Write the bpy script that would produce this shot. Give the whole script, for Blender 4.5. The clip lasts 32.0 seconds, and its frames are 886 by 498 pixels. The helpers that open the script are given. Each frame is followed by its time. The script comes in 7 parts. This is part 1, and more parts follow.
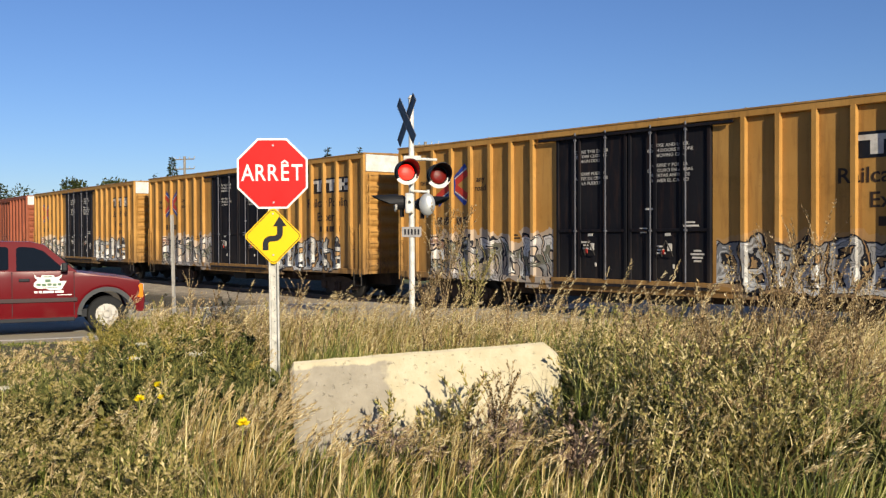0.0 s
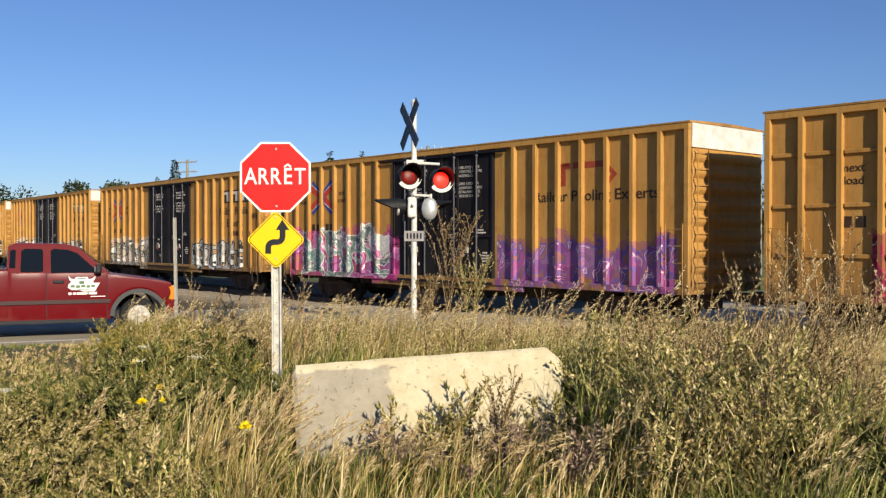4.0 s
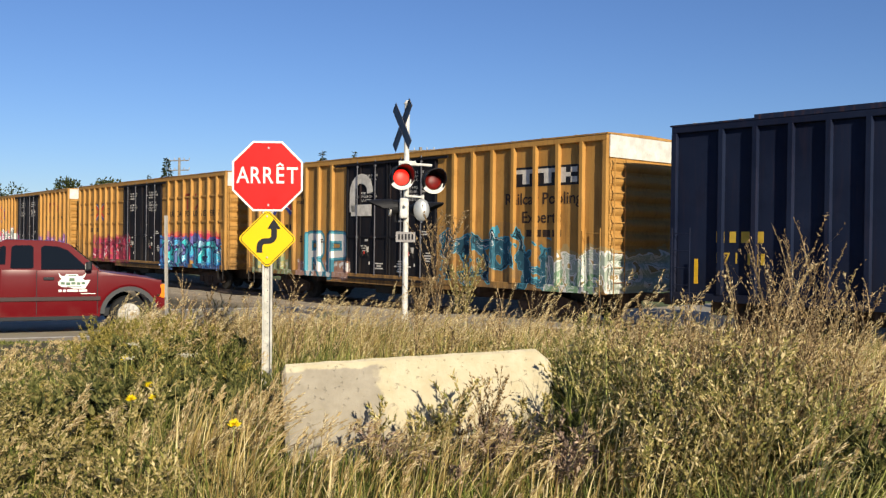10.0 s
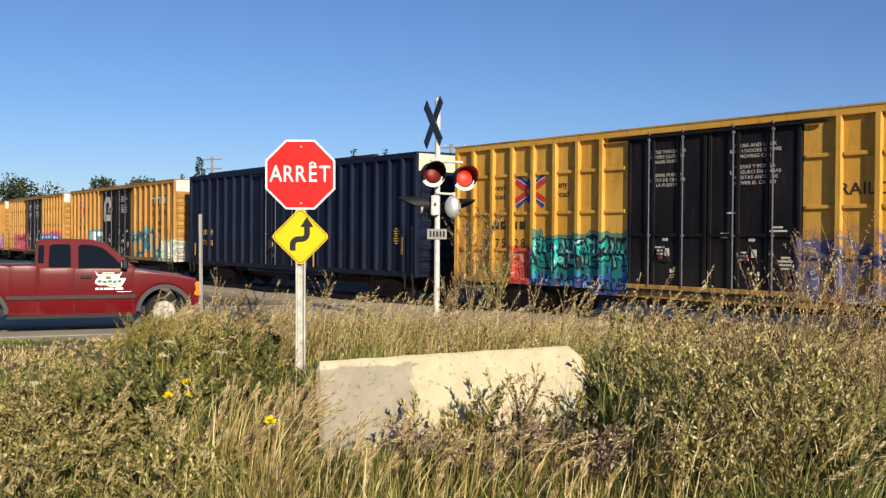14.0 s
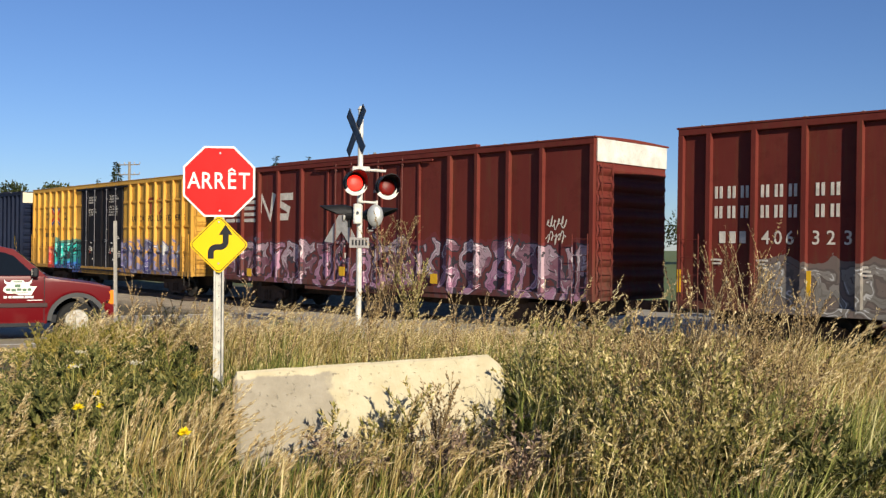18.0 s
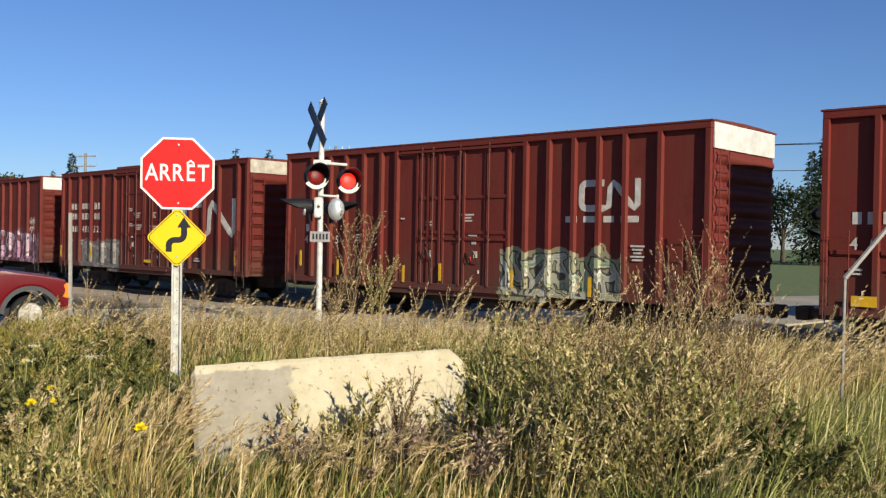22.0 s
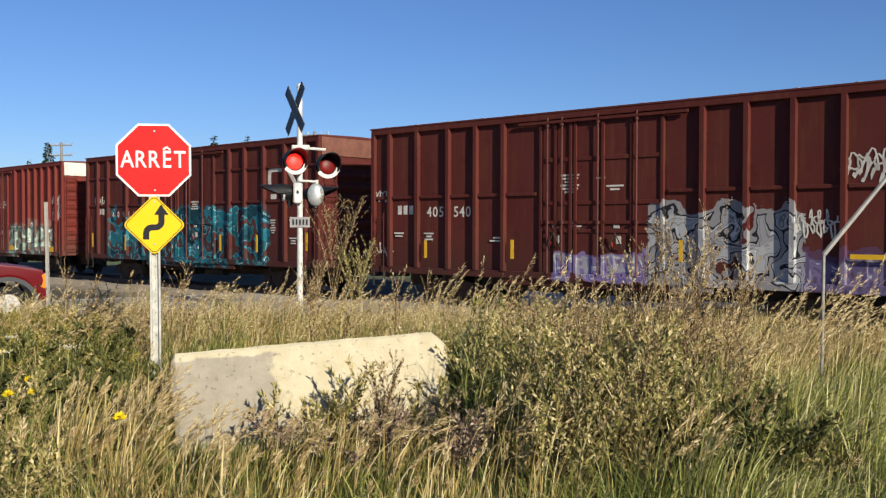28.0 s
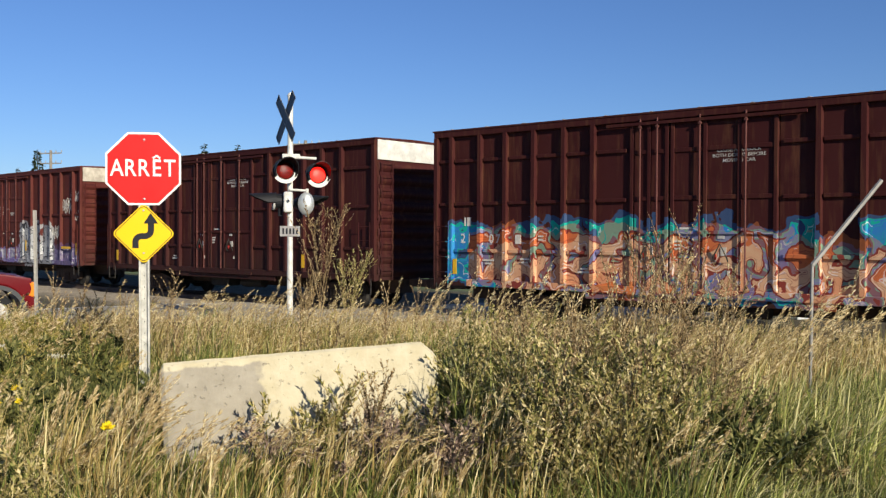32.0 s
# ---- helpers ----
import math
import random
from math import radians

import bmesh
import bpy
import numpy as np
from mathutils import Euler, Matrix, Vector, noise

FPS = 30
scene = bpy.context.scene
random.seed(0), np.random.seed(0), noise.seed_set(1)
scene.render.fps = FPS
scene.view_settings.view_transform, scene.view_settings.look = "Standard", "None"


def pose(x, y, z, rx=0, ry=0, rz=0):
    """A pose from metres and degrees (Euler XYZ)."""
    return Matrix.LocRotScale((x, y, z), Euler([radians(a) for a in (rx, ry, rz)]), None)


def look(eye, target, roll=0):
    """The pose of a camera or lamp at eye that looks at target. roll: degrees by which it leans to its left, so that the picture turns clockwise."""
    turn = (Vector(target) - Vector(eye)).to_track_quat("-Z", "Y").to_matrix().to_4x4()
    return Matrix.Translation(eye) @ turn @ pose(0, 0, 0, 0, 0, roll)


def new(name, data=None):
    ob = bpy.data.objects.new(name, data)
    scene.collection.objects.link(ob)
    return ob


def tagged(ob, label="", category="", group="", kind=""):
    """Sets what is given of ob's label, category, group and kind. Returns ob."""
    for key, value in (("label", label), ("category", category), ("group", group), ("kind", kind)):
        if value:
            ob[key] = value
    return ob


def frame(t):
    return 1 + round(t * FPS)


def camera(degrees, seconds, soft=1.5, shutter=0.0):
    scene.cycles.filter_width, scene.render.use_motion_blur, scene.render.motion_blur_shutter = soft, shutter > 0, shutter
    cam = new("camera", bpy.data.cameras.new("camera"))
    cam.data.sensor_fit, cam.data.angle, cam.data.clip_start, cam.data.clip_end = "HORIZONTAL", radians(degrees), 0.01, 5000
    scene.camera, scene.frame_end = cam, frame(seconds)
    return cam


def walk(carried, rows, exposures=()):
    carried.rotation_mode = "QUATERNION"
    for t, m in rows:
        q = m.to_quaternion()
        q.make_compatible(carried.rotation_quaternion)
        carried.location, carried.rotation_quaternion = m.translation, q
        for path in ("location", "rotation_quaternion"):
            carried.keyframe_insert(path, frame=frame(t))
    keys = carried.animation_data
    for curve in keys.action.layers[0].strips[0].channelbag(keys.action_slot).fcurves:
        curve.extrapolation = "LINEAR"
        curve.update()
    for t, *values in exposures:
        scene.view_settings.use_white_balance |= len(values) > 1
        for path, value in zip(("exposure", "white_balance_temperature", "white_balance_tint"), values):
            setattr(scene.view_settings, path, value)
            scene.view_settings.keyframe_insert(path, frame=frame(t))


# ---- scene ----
cam = camera(51.0, 32.0, soft=1.3)
# time, then east, north, height, tilt, lean, heading
WALK = (
    (0.0, 0.002, 0.004, 2.302, 89.16, 0.25, -0.31),
    (0.5, -0.000, 0.008, 2.301, 89.21, 0.12, -0.20),
    (1.0, -0.001, -0.007, 2.303, 89.18, 0.13, -0.07),
    (1.5, -0.000, -0.013, 2.302, 89.07, 0.07, -0.09),
    (2.0, 0.000, -0.014, 2.301, 89.04, 0.05, -0.20),
    (2.5, -0.005, -0.015, 2.300, 89.06, 0.09, -0.26),
    (3.0, -0.003, -0.019, 2.304, 89.28, 0.05, -0.26),
    (3.5, -0.003, -0.010, 2.305, 89.46, -0.01, -0.24),
    (5.5, -0.005, 0.010, 2.301, 89.16, -0.04, -0.02),
    (6.0, -0.001, 0.004, 2.299, 89.29, -0.03, -0.00),
    (6.5, -0.000, -0.015, 2.304, 89.28, -0.10, 0.01),
    (7.0, 0.000, -0.010, 2.304, 89.33, -0.14, -0.09),
    (7.5, 0.001, -0.005, 2.303, 89.58, -0.09, -0.16),
    (8.0, 0.001, -0.016, 2.302, 89.68, -0.20, -0.20),
    (8.5, 0.002, -0.017, 2.301, 89.60, -0.42, -0.04),
    (9.0, -0.010, -0.008, 2.303, 89.65, -0.94, -0.33),
    (9.5, -0.006, -0.003, 2.301, 89.54, -0.90, -0.51),
    (10.0, 0.000, -0.019, 2.298, 89.52, -0.72, -0.70),
    (10.5, 0.005, -0.005, 2.299, 89.36, -0.63, -2.26),
    (11.0, 0.019, 0.019, 2.297, 89.30, -0.49, -4.64),
    (11.5, 0.025, 0.031, 2.294, 89.29, -0.35, -4.91),
    (12.0, 0.008, 0.004, 2.294, 89.38, -0.24, -2.32),
    (12.5, 0.003, -0.018, 2.297, 89.45, -0.17, 0.04),
    (13.0, -0.002, -0.032, 2.301, 89.57, -0.31, 1.08),
    (13.5, -0.008, -0.031, 2.298, 89.49, -0.34, 1.33),
    (14.0, -0.010, -0.036, 2.303, 89.30, -0.43, 1.21),
    (14.5, -0.002, -0.026, 2.301, 89.22, -0.48, 0.43),
    (15.0, 0.003, -0.026, 2.306, 89.43, -0.61, -1.10),
    (15.5, 0.008, -0.019, 2.303, 89.62, -0.74, -2.31),
    (17.5, 0.012, -0.027, 2.307, 89.84, -0.77, -3.44),
    (18.0, 0.012, -0.037, 2.305, 89.89, -0.75, -3.51),
    (18.5, 0.010, -0.029, 2.301, 89.90, -0.74, -3.46),
    (19.0, 0.013, -0.031, 2.304, 89.85, -0.74, -3.70),
    (19.5, 0.014, -0.021, 2.304, 89.76, -0.75, -4.13),
    (20.0, 0.015, -0.022, 2.301, 89.67, -0.69, -4.37),
    (20.5, 0.019, -0.009, 2.301, 89.57, -0.67, -4.49),
    (21.0, 0.012, -0.014, 2.297, 89.54, -0.85, -4.65),
    (21.5, 0.010, -0.014, 2.301, 89.57, -0.91, -4.85),
    (22.0, 0.007, -0.007, 2.299, 89.61, -1.07, -5.92),
    (22.5, 0.018, 0.002, 2.294, 89.57, -0.82, -7.41),
    (23.0, 0.026, 0.006, 2.291, 89.53, -0.57, -8.63),
    (23.5, 0.021, 0.011, 2.291, 89.55, -0.55, -9.00),
    (24.0, 0.024, 0.022, 2.296, 89.55, -0.42, -8.62),
    (24.5, 0.021, 0.002, 2.296, 89.65, -0.26, -7.94),
    (26.5, 0.015, 0.006, 2.293, 89.36, -0.31, -7.03),
    (27.0, 0.018, 0.017, 2.289, 88.91, -0.36, -6.90),
    (27.5, 0.023, 0.021, 2.290, 88.67, -0.16, -6.91),
    (28.0, 0.021, 0.028, 2.287, 88.64, -0.13, -7.08),
    (28.5, 0.026, 0.027, 2.292, 88.73, -0.18, -7.37),
    (29.0, 0.029, 0.019, 2.287, 88.83, -0.26, -7.56),
    (29.5, 0.025, 0.028, 2.289, 88.91, -0.31, -7.82),
    (30.0, 0.024, 0.028, 2.290, 89.06, -0.36, -7.93),
    (30.5, 0.031, 0.020, 2.292, 89.09, -0.31, -7.81),
    (31.0, 0.028, 0.024, 2.291, 89.26, -0.30, -7.71),
    (31.5, 0.023, 0.022, 2.290, 89.29, -0.36, -7.71),
    (32.0, 0.023, 0.025, 2.291, 89.21, -0.30, -7.67),
)
# seconds, stops, kelvin, tint: the picture cools a little towards the end
walk(cam, [(row[0], pose(*row[1:])) for row in WALK], exposures=((0.0, 0.45, 6450, 9), (18.0, 0.44, 6450, 9), (22.0, 0.42, 6200, 8), (32.0, 0.41, 6100, 8)))

# ---- light ----
SUN = Vector((0.40, -0.92, 0.0)).normalized() * math.cos(radians(21)) + Vector((0, 0, math.sin(radians(21))))
world = bpy.data.worlds.new("sky")
scene.world = world
world.use_nodes = True
sky = world.node_tree.nodes.new("ShaderNodeTexSky")
sky.sky_type = "NISHITA"
sky.sun_disc = False
sky.sun_elevation = radians(21)
sky.sun_rotation = math.atan2(SUN.x, SUN.y)
sky.altitude = 200
sky.air_density, sky.dust_density, sky.ozone_density = 1.0, 0.1, 4.2
background = world.node_tree.nodes["Background"]
background.inputs["Strength"].default_value = 0.061
haze = world.node_tree.nodes.new("ShaderNodeMix")
haze.data_type, haze.blend_type = "RGBA", "MULTIPLY"
haze.inputs[0].default_value = 1.0
haze.inputs[7].default_value = (0.9, 0.98, 1.25, 1)
world.node_tree.links.new(sky.outputs[0], haze.inputs[6])
world.node_tree.links.new(haze.outputs[2], background.inputs["Color"])
lamp = bpy.data.lights.new("sun", "SUN")
lamp.energy, lamp.angle, lamp.color = 5.0, radians(0.53), (1.0, 0.885, 0.695)
sun = new("sun", lamp)
sun.matrix_world = look(SUN * 60, (0, 0, 0))

# ---- building blocks ----


def box(bm, x0, x1, y0, y1, z0, z1, bevel=0.0):
    m = Matrix.LocRotScale(((x0 + x1) / 2, (y0 + y1) / 2, (z0 + z1) / 2), None, (abs(x1 - x0), abs(y1 - y0), abs(z1 - z0)))
    made = bmesh.ops.create_cube(bm, size=1, matrix=m)["verts"]
    if bevel:
        edges = list({e for v in made for e in v.link_edges})
        bmesh.ops.bevel(bm, geom=edges, offset=bevel, segments=2, affect="EDGES", profile=0.5)
    return made


def rod(bm, a, b, r, r2=None, seg=10):
    a, b = Vector(a), Vector(b)
    d = b - a
    m = Matrix.Translation((a + b) / 2) @ d.to_track_quat("Z", "Y").to_matrix().to_4x4()
    return bmesh.ops.create_cone(bm, cap_ends=True, segments=seg, radius1=r, radius2=r if r2 is None else r2, depth=d.length, matrix=m)["verts"]


def slab(bm, outline, y0, y1):
    """A plate with the given (x, z) outline between two depths."""
    front = [bm.verts.new((x, y0, z)) for x, z in outline]
    back = [bm.verts.new((x, y1, z)) for x, z in outline]
    n = len(outline)
    bm.faces.new(front)
    bm.faces.new(back[::-1])
    for i in range(n):
        bm.faces.new((front[i], back[i], back[(i + 1) % n], front[(i + 1) % n]))


def sweep(bm, path, r, seg=8):
    """A bent tube along a path of points."""
    rings = []
    for i, p in enumerate(path):
        p = Vector(p)
        d = Vector(path[min(i + 1, len(path) - 1)]) - Vector(path[max(i - 1, 0)])
        q = d.to_track_quat("Z", "Y").to_matrix()
        rings.append([bm.verts.new(p + q @ Vector((r * math.cos(a), r * math.sin(a), 0))) for a in (math.tau * k / seg for k in range(seg))])
    for a, b in zip(rings, rings[1:]):
        for k in range(seg):
            bm.faces.new((a[k], a[(k + 1) % seg], b[(k + 1) % seg], b[k]))
    bm.faces.new(rings[0][::-1])
    bm.faces.new(rings[-1])


def arc(cx, cz, r, a0, a1, n):
    return [(cx + r * math.cos(radians(a0 + (a1 - a0) * i / n)), cz + r * math.sin(radians(a0 + (a1 - a0) * i / n))) for i in range(n + 1)]


def band(bm, path, width, y0, y1):
    """A flat painted stroke of even width along a path of (x, z) points."""
    rows = []
    for i, (x, z) in enumerate(path):
        a, b = path[max(i - 1, 0)], path[min(i + 1, len(path) - 1)]
        d = Vector((b[0] - a[0], b[1] - a[1])).normalized()
        off = Vector((-d.y, d.x)) * width / 2
        rows.append([bm.verts.new((x + s * off.x, y, z + s * off.y)) for y in (y0, y1) for s in (-1, 1)])
    for p, q in zip(rows, rows[1:]):
        for i, j in ((0, 1), (1, 3), (3, 2), (2, 0)):
            bm.faces.new((p[i], p[j], q[j], q[i]))
    bm.faces.new((rows[0][0], rows[0][2], rows[0][3], rows[0][1]))
    bm.faces.new((rows[-1][0], rows[-1][1], rows[-1][3], rows[-1][2]))


def rounded(w, h, r, n=4):
    out = []
    for sx, sz, a in ((1, 1, 0), (-1, 1, 90), (-1, -1, 180), (1, -1, 270)):
        out += arc(sx * (w / 2 - r), sz * (h / 2 - r), r, a, a + 90, n)
    return out


def mesh_of(name, bm, material, smooth=False):
    bmesh.ops.recalc_face_normals(bm, faces=bm.faces)
    me = bpy.data.meshes.new(name)
    bm.to_mesh(me)
    bm.free()
    if smooth:
        me.polygons.foreach_set("use_smooth", [True] * len(me.polygons))
    for one in material if isinstance(material, (list, tuple)) else [material]:
        me.materials.append(one)
    return me


def part(name, bm, material, parent, label="", smooth=False):
    ob = new(name, bm if isinstance(bm, bpy.types.Mesh) else mesh_of(name, bm, material, smooth))
    ob.parent = parent
    if label:
        tagged(ob, label)
    return ob


def thing(name, m, label, category, group="", kind=""):
    ob = new(name)
    ob.empty_display_size = 0.2
    ob.matrix_basis = m
    return tagged(ob, label, category, group, kind)


def sheet(name, verts, faces, material, uv=None):
    """A mesh from arrays of corners and faces (quads or triangles)."""
    verts, faces = np.asarray(verts, np.float32), np.asarray(faces, np.int32)
    me = bpy.data.meshes.new(name)
    me.vertices.add(len(verts))
    me.vertices.foreach_set("co", verts.ravel())
    k = faces.shape[1]
    me.loops.add(faces.size)
    me.loops.foreach_set("vertex_index", faces.ravel())
    me.polygons.add(len(faces))
    me.polygons.foreach_set("loop_start", np.arange(0, faces.size, k, dtype=np.int32))
    me.update(calc_edges=True)
    for one in material if isinstance(material, (list, tuple)) else [material]:
        me.materials.append(one)
    return me


TEXTS = {}


def lettering(text, height, bold=0.0, width=1.0):
    """A thin mesh of words in the built-in font, centred, standing in the x-z plane and facing -y."""
    key = (text, height, bold, width)
    if key not in TEXTS:
        cu = bpy.data.curves.new("words", "FONT")
        cu.body, cu.size, cu.extrude, cu.offset, cu.resolution_u = text, height * 1.38, 0.002, bold * height, 3
        cu.align_x, cu.align_y, cu.space_line = "CENTER", "CENTER", 1.05
        ob = bpy.data.objects.new("words", cu)
        scene.collection.objects.link(ob)
        me = bpy.data.meshes.new_from_object(ob.evaluated_get(bpy.context.evaluated_depsgraph_get()))
        bpy.data.objects.remove(ob)
        me.transform(Matrix.Diagonal((width, 1, 1, 1)))
        me.transform(Matrix.Rotation(radians(90), 4, "X"))
        TEXTS[key] = me
    return TEXTS[key].copy()


def words(parent, text, x, y, z, height, material, bold=0.012, width=1.0, name="lettering"):
    me = lettering(text, height, bold, width)
    me.materials.clear()
    me.materials.append(material)
    ob = part(name, me, None, parent)
    ob.location = (x, y, z)
    return ob


# ---- materials ----


class Nodes:
    """Short hand for node materials."""

    def __init__(self, name):
        self.mat = bpy.data.materials.new(name)
        self.mat.use_nodes = True
        self.tree = self.mat.node_tree
        self.bsdf = self.tree.nodes["Principled BSDF"]
        self.out = self.tree.nodes["Material Output"]

    def node(self, kind, **inputs):
        n = self.tree.nodes.new("ShaderNode" + kind)
        for key, value in inputs.items():
            self.put(n.inputs[key.replace("_", " ")], value)
        return n

    def put(self, socket, value):
        if isinstance(value, bpy.types.NodeSocket):
            self.tree.links.new(value, socket)
        elif isinstance(value, (tuple, list)) and len(value) == 3 and socket.type == "RGBA":
            socket.default_value = (*value, 1)
        else:
            socket.default_value = value

    def coords(self, ob=None, scale=(1, 1, 1), world_space=False):
        if world_space:
            src = self.node("NewGeometry").outputs["Position"]
        else:
            n = self.node("TexCoord")
            n.object = ob
            src = n.outputs["Object"]
        m = self.node("Mapping", Vector=src)
        m.inputs["Scale"].default_value = scale
        return m.outputs[0]

    def noise(self, vec, scale, detail=3, rough=0.55):
        return self.node("TexNoise", Vector=vec, Scale=scale, Detail=detail, Roughness=rough).outputs[0]

    def ramp(self, fac, *stops):
        n = self.node("ValToRGB", Fac=fac)
        e = n.color_ramp.elements
        while len(e) < len(stops):
            e.new(0.5)
        for el, (pos, col) in zip(e, stops):
            el.position = pos
            el.color = (*col, 1) if isinstance(col, (tuple, list)) else (col, col, col, 1)
        return n.outputs[0]

    def mix(self, fac, a, b, blend="MIX"):
        n = self.tree.nodes.new("ShaderNodeMix")
        n.data_type, n.blend_type = "RGBA", blend
        self.put(n.inputs[0], fac)
        self.put(n.inputs[6], a)
        self.put(n.inputs[7], b)
        return n.outputs[2]

    def math(self, op, a, b=0.0, c=None):
        n = self.tree.nodes.new("ShaderNodeMath")
        n.operation = op
        self.put(n.inputs[0], a)
        self.put(n.inputs[1], b)
        if c is not None:
            self.put(n.inputs[2], c)
        return n.outputs[0]

    def vec(self, op, a, b, out=0):
        n = self.tree.nodes.new("ShaderNodeVectorMath")
        n.operation = op
        self.put(n.inputs[0], a)
        self.put(n.inputs[1], b)
        return n.outputs[out]

    def bump(self, height, strength, distance=0.01):
        self.put(self.bsdf.inputs["Normal"], self.node("Bump", Height=height, Strength=strength, Distance=distance).outputs[0])

    def done(self, color=None, rough=None, metal=None, **more):
        for key, value in (("Base Color", color), ("Roughness", rough), ("Metallic", metal)):
            if value is not None:
                self.put(self.bsdf.inputs[key], value)
        for key, value in more.items():
            self.put(self.bsdf.inputs[key.replace("_", " ")], value)
        return self.mat


def plain(name, color, rough=0.6, metal=0.0, vary=0.25, scale=6.0, bump=0.15, dirt=None):
    """Paint, metal, rubber: one colour, with grain and stains at two scales."""
    k = Nodes(name)
    v = k.coords()
    big, fine = k.noise(v, scale, 4), k.noise(v, scale * 9, 3)
    dark = tuple(c * (1 - vary) for c in color)
    col = k.mix(k.ramp(big, (0.35, 0.0), (0.7, 1.0)), dark, color)
    if dirt:
        col = k.mix(k.ramp(fine, (0.58, 0.0), (0.75, 0.7)), col, dirt)
    k.bump(fine, bump, 0.004)
    return k.done(col, k.math("MULTIPLY_ADD", big, 0.25, rough - 0.12), metal, Specular_IOR_Level=0.25)


STEEL = plain("galvanised_steel", (0.52, 0.53, 0.53), 0.5, 0.6, 0.3, 14)
DARK_STEEL = plain("grimy_steel", (0.05, 0.045, 0.04), 0.75, 0.2, 0.4, 5)
BROWN_STEEL = plain("rusty_underframe", (0.09, 0.06, 0.045), 0.8, 0.1, 0.45, 5)
RAIL_STEEL = plain("rail_steel", (0.14, 0.1, 0.08), 0.6, 0.3, 0.3, 8)
BLACK = plain("black_paint", (0.012, 0.013, 0.018), 0.5, 0, 0.3, 5)
WHITE = plain("white_paint", (0.78, 0.77, 0.73), 0.5, 0, 0.12, 6, dirt=(0.5, 0.45, 0.38))
GREY_LETTER = plain("faded_white_lettering", (0.55, 0.52, 0.48), 0.6, 0, 0.25, 8)
YELLOW_MARK = plain("yellow_reflector", (0.72, 0.42, 0.02), 0.45, 0, 0.15, 9)
SIGN_RED = plain("red_sign_sheeting", (0.54, 0.012, 0.01), 0.4, 0, 0.06, 4, 0.04)
SIGN_WHITE = plain("white_sign_sheeting", (0.82, 0.8, 0.75), 0.4, 0, 0.05, 4, 0.04)
SIGN_YELLOW = plain("yellow_sign_sheeting", (0.78, 0.5, 0.004), 0.4, 0, 0.05, 4, 0.04)
SIGN_BACK = plain("dark_sign_back", (0.05, 0.055, 0.075), 0.45, 0.3, 0.3, 8)
RUBBER = plain("tyre_rubber", (0.02, 0.02, 0.02), 0.85, 0, 0.3, 20)

# ---- the railway ----
PHI = radians(42.53)
EAST = Vector((math.sin(PHI), -math.cos(PHI), 0))
NEAR = Vector((-math.cos(PHI), -math.sin(PHI), 0))
BEND, OFF = -0.00137, 21.53


def track(s, q=0.0, z=0.0):
    """The pose on the track s metres along it, q metres beyond its middle; x runs along it, y away from the road side."""
    along = (EAST + NEAR * (BEND * s)).normalized()
    away = Vector((-along.y, along.x, 0))
    p = -NEAR * OFF + EAST * s + NEAR * (0.5 * BEND * s * s) + away * q
    m = Matrix((along, away, (0, 0, 1))).transposed().to_4x4()
    m.translation = (p.x, p.y, z)
    return m


ROAD_DIR = Vector((0.912, 0.411, 0))
ROAD_SIDE = Vector((-0.411, 0.912, 0))
ROAD_MID = Vector((-8.35, 17.48, 0)) + ROAD_SIDE * 3.55


def smooth(a, b, v):
    t = min(1.0, max(0.0, (v - a) / (b - a)))
    return t * t * (3 - 2 * t)


def beyond(x, y):
    """Metres from the track's middle, positive on the camera's side."""
    s = x * EAST.x + y * EAST.y
    return OFF - 0.5 * BEND * s * s + (x * NEAR.x + y * NEAR.y)


def road_level(x, y):
    q = beyond(x, y)
    return -0.02 + (0.33 * smooth(1.75, 4.6, q) if q > 0 else 0.32 * smooth(3.0, 14.0, -q))


def ground_level(x, y):
    q = beyond(x, y)
    r = abs((Vector((x, y, 0)) - ROAD_MID).dot(ROAD_SIDE))
    field = -0.3 + (0.58 * smooth(1.9, 4.6, q) if q > 0 else 0.4 * smooth(2.5, 6.0, -q)) + 0.37 * smooth(8.0, 15.5, q) + 0.3 * smooth(40, 200, abs(q))
    field += 0.05 * noise.noise(Vector((x * 0.5, y * 0.5, 0))) + 0.02 * noise.noise(Vector((x * 2, y * 2, 3)))
    w = smooth(4.2, 7.5, r)
    return (road_level(x, y) - 0.07) * (1 - w) + field * w


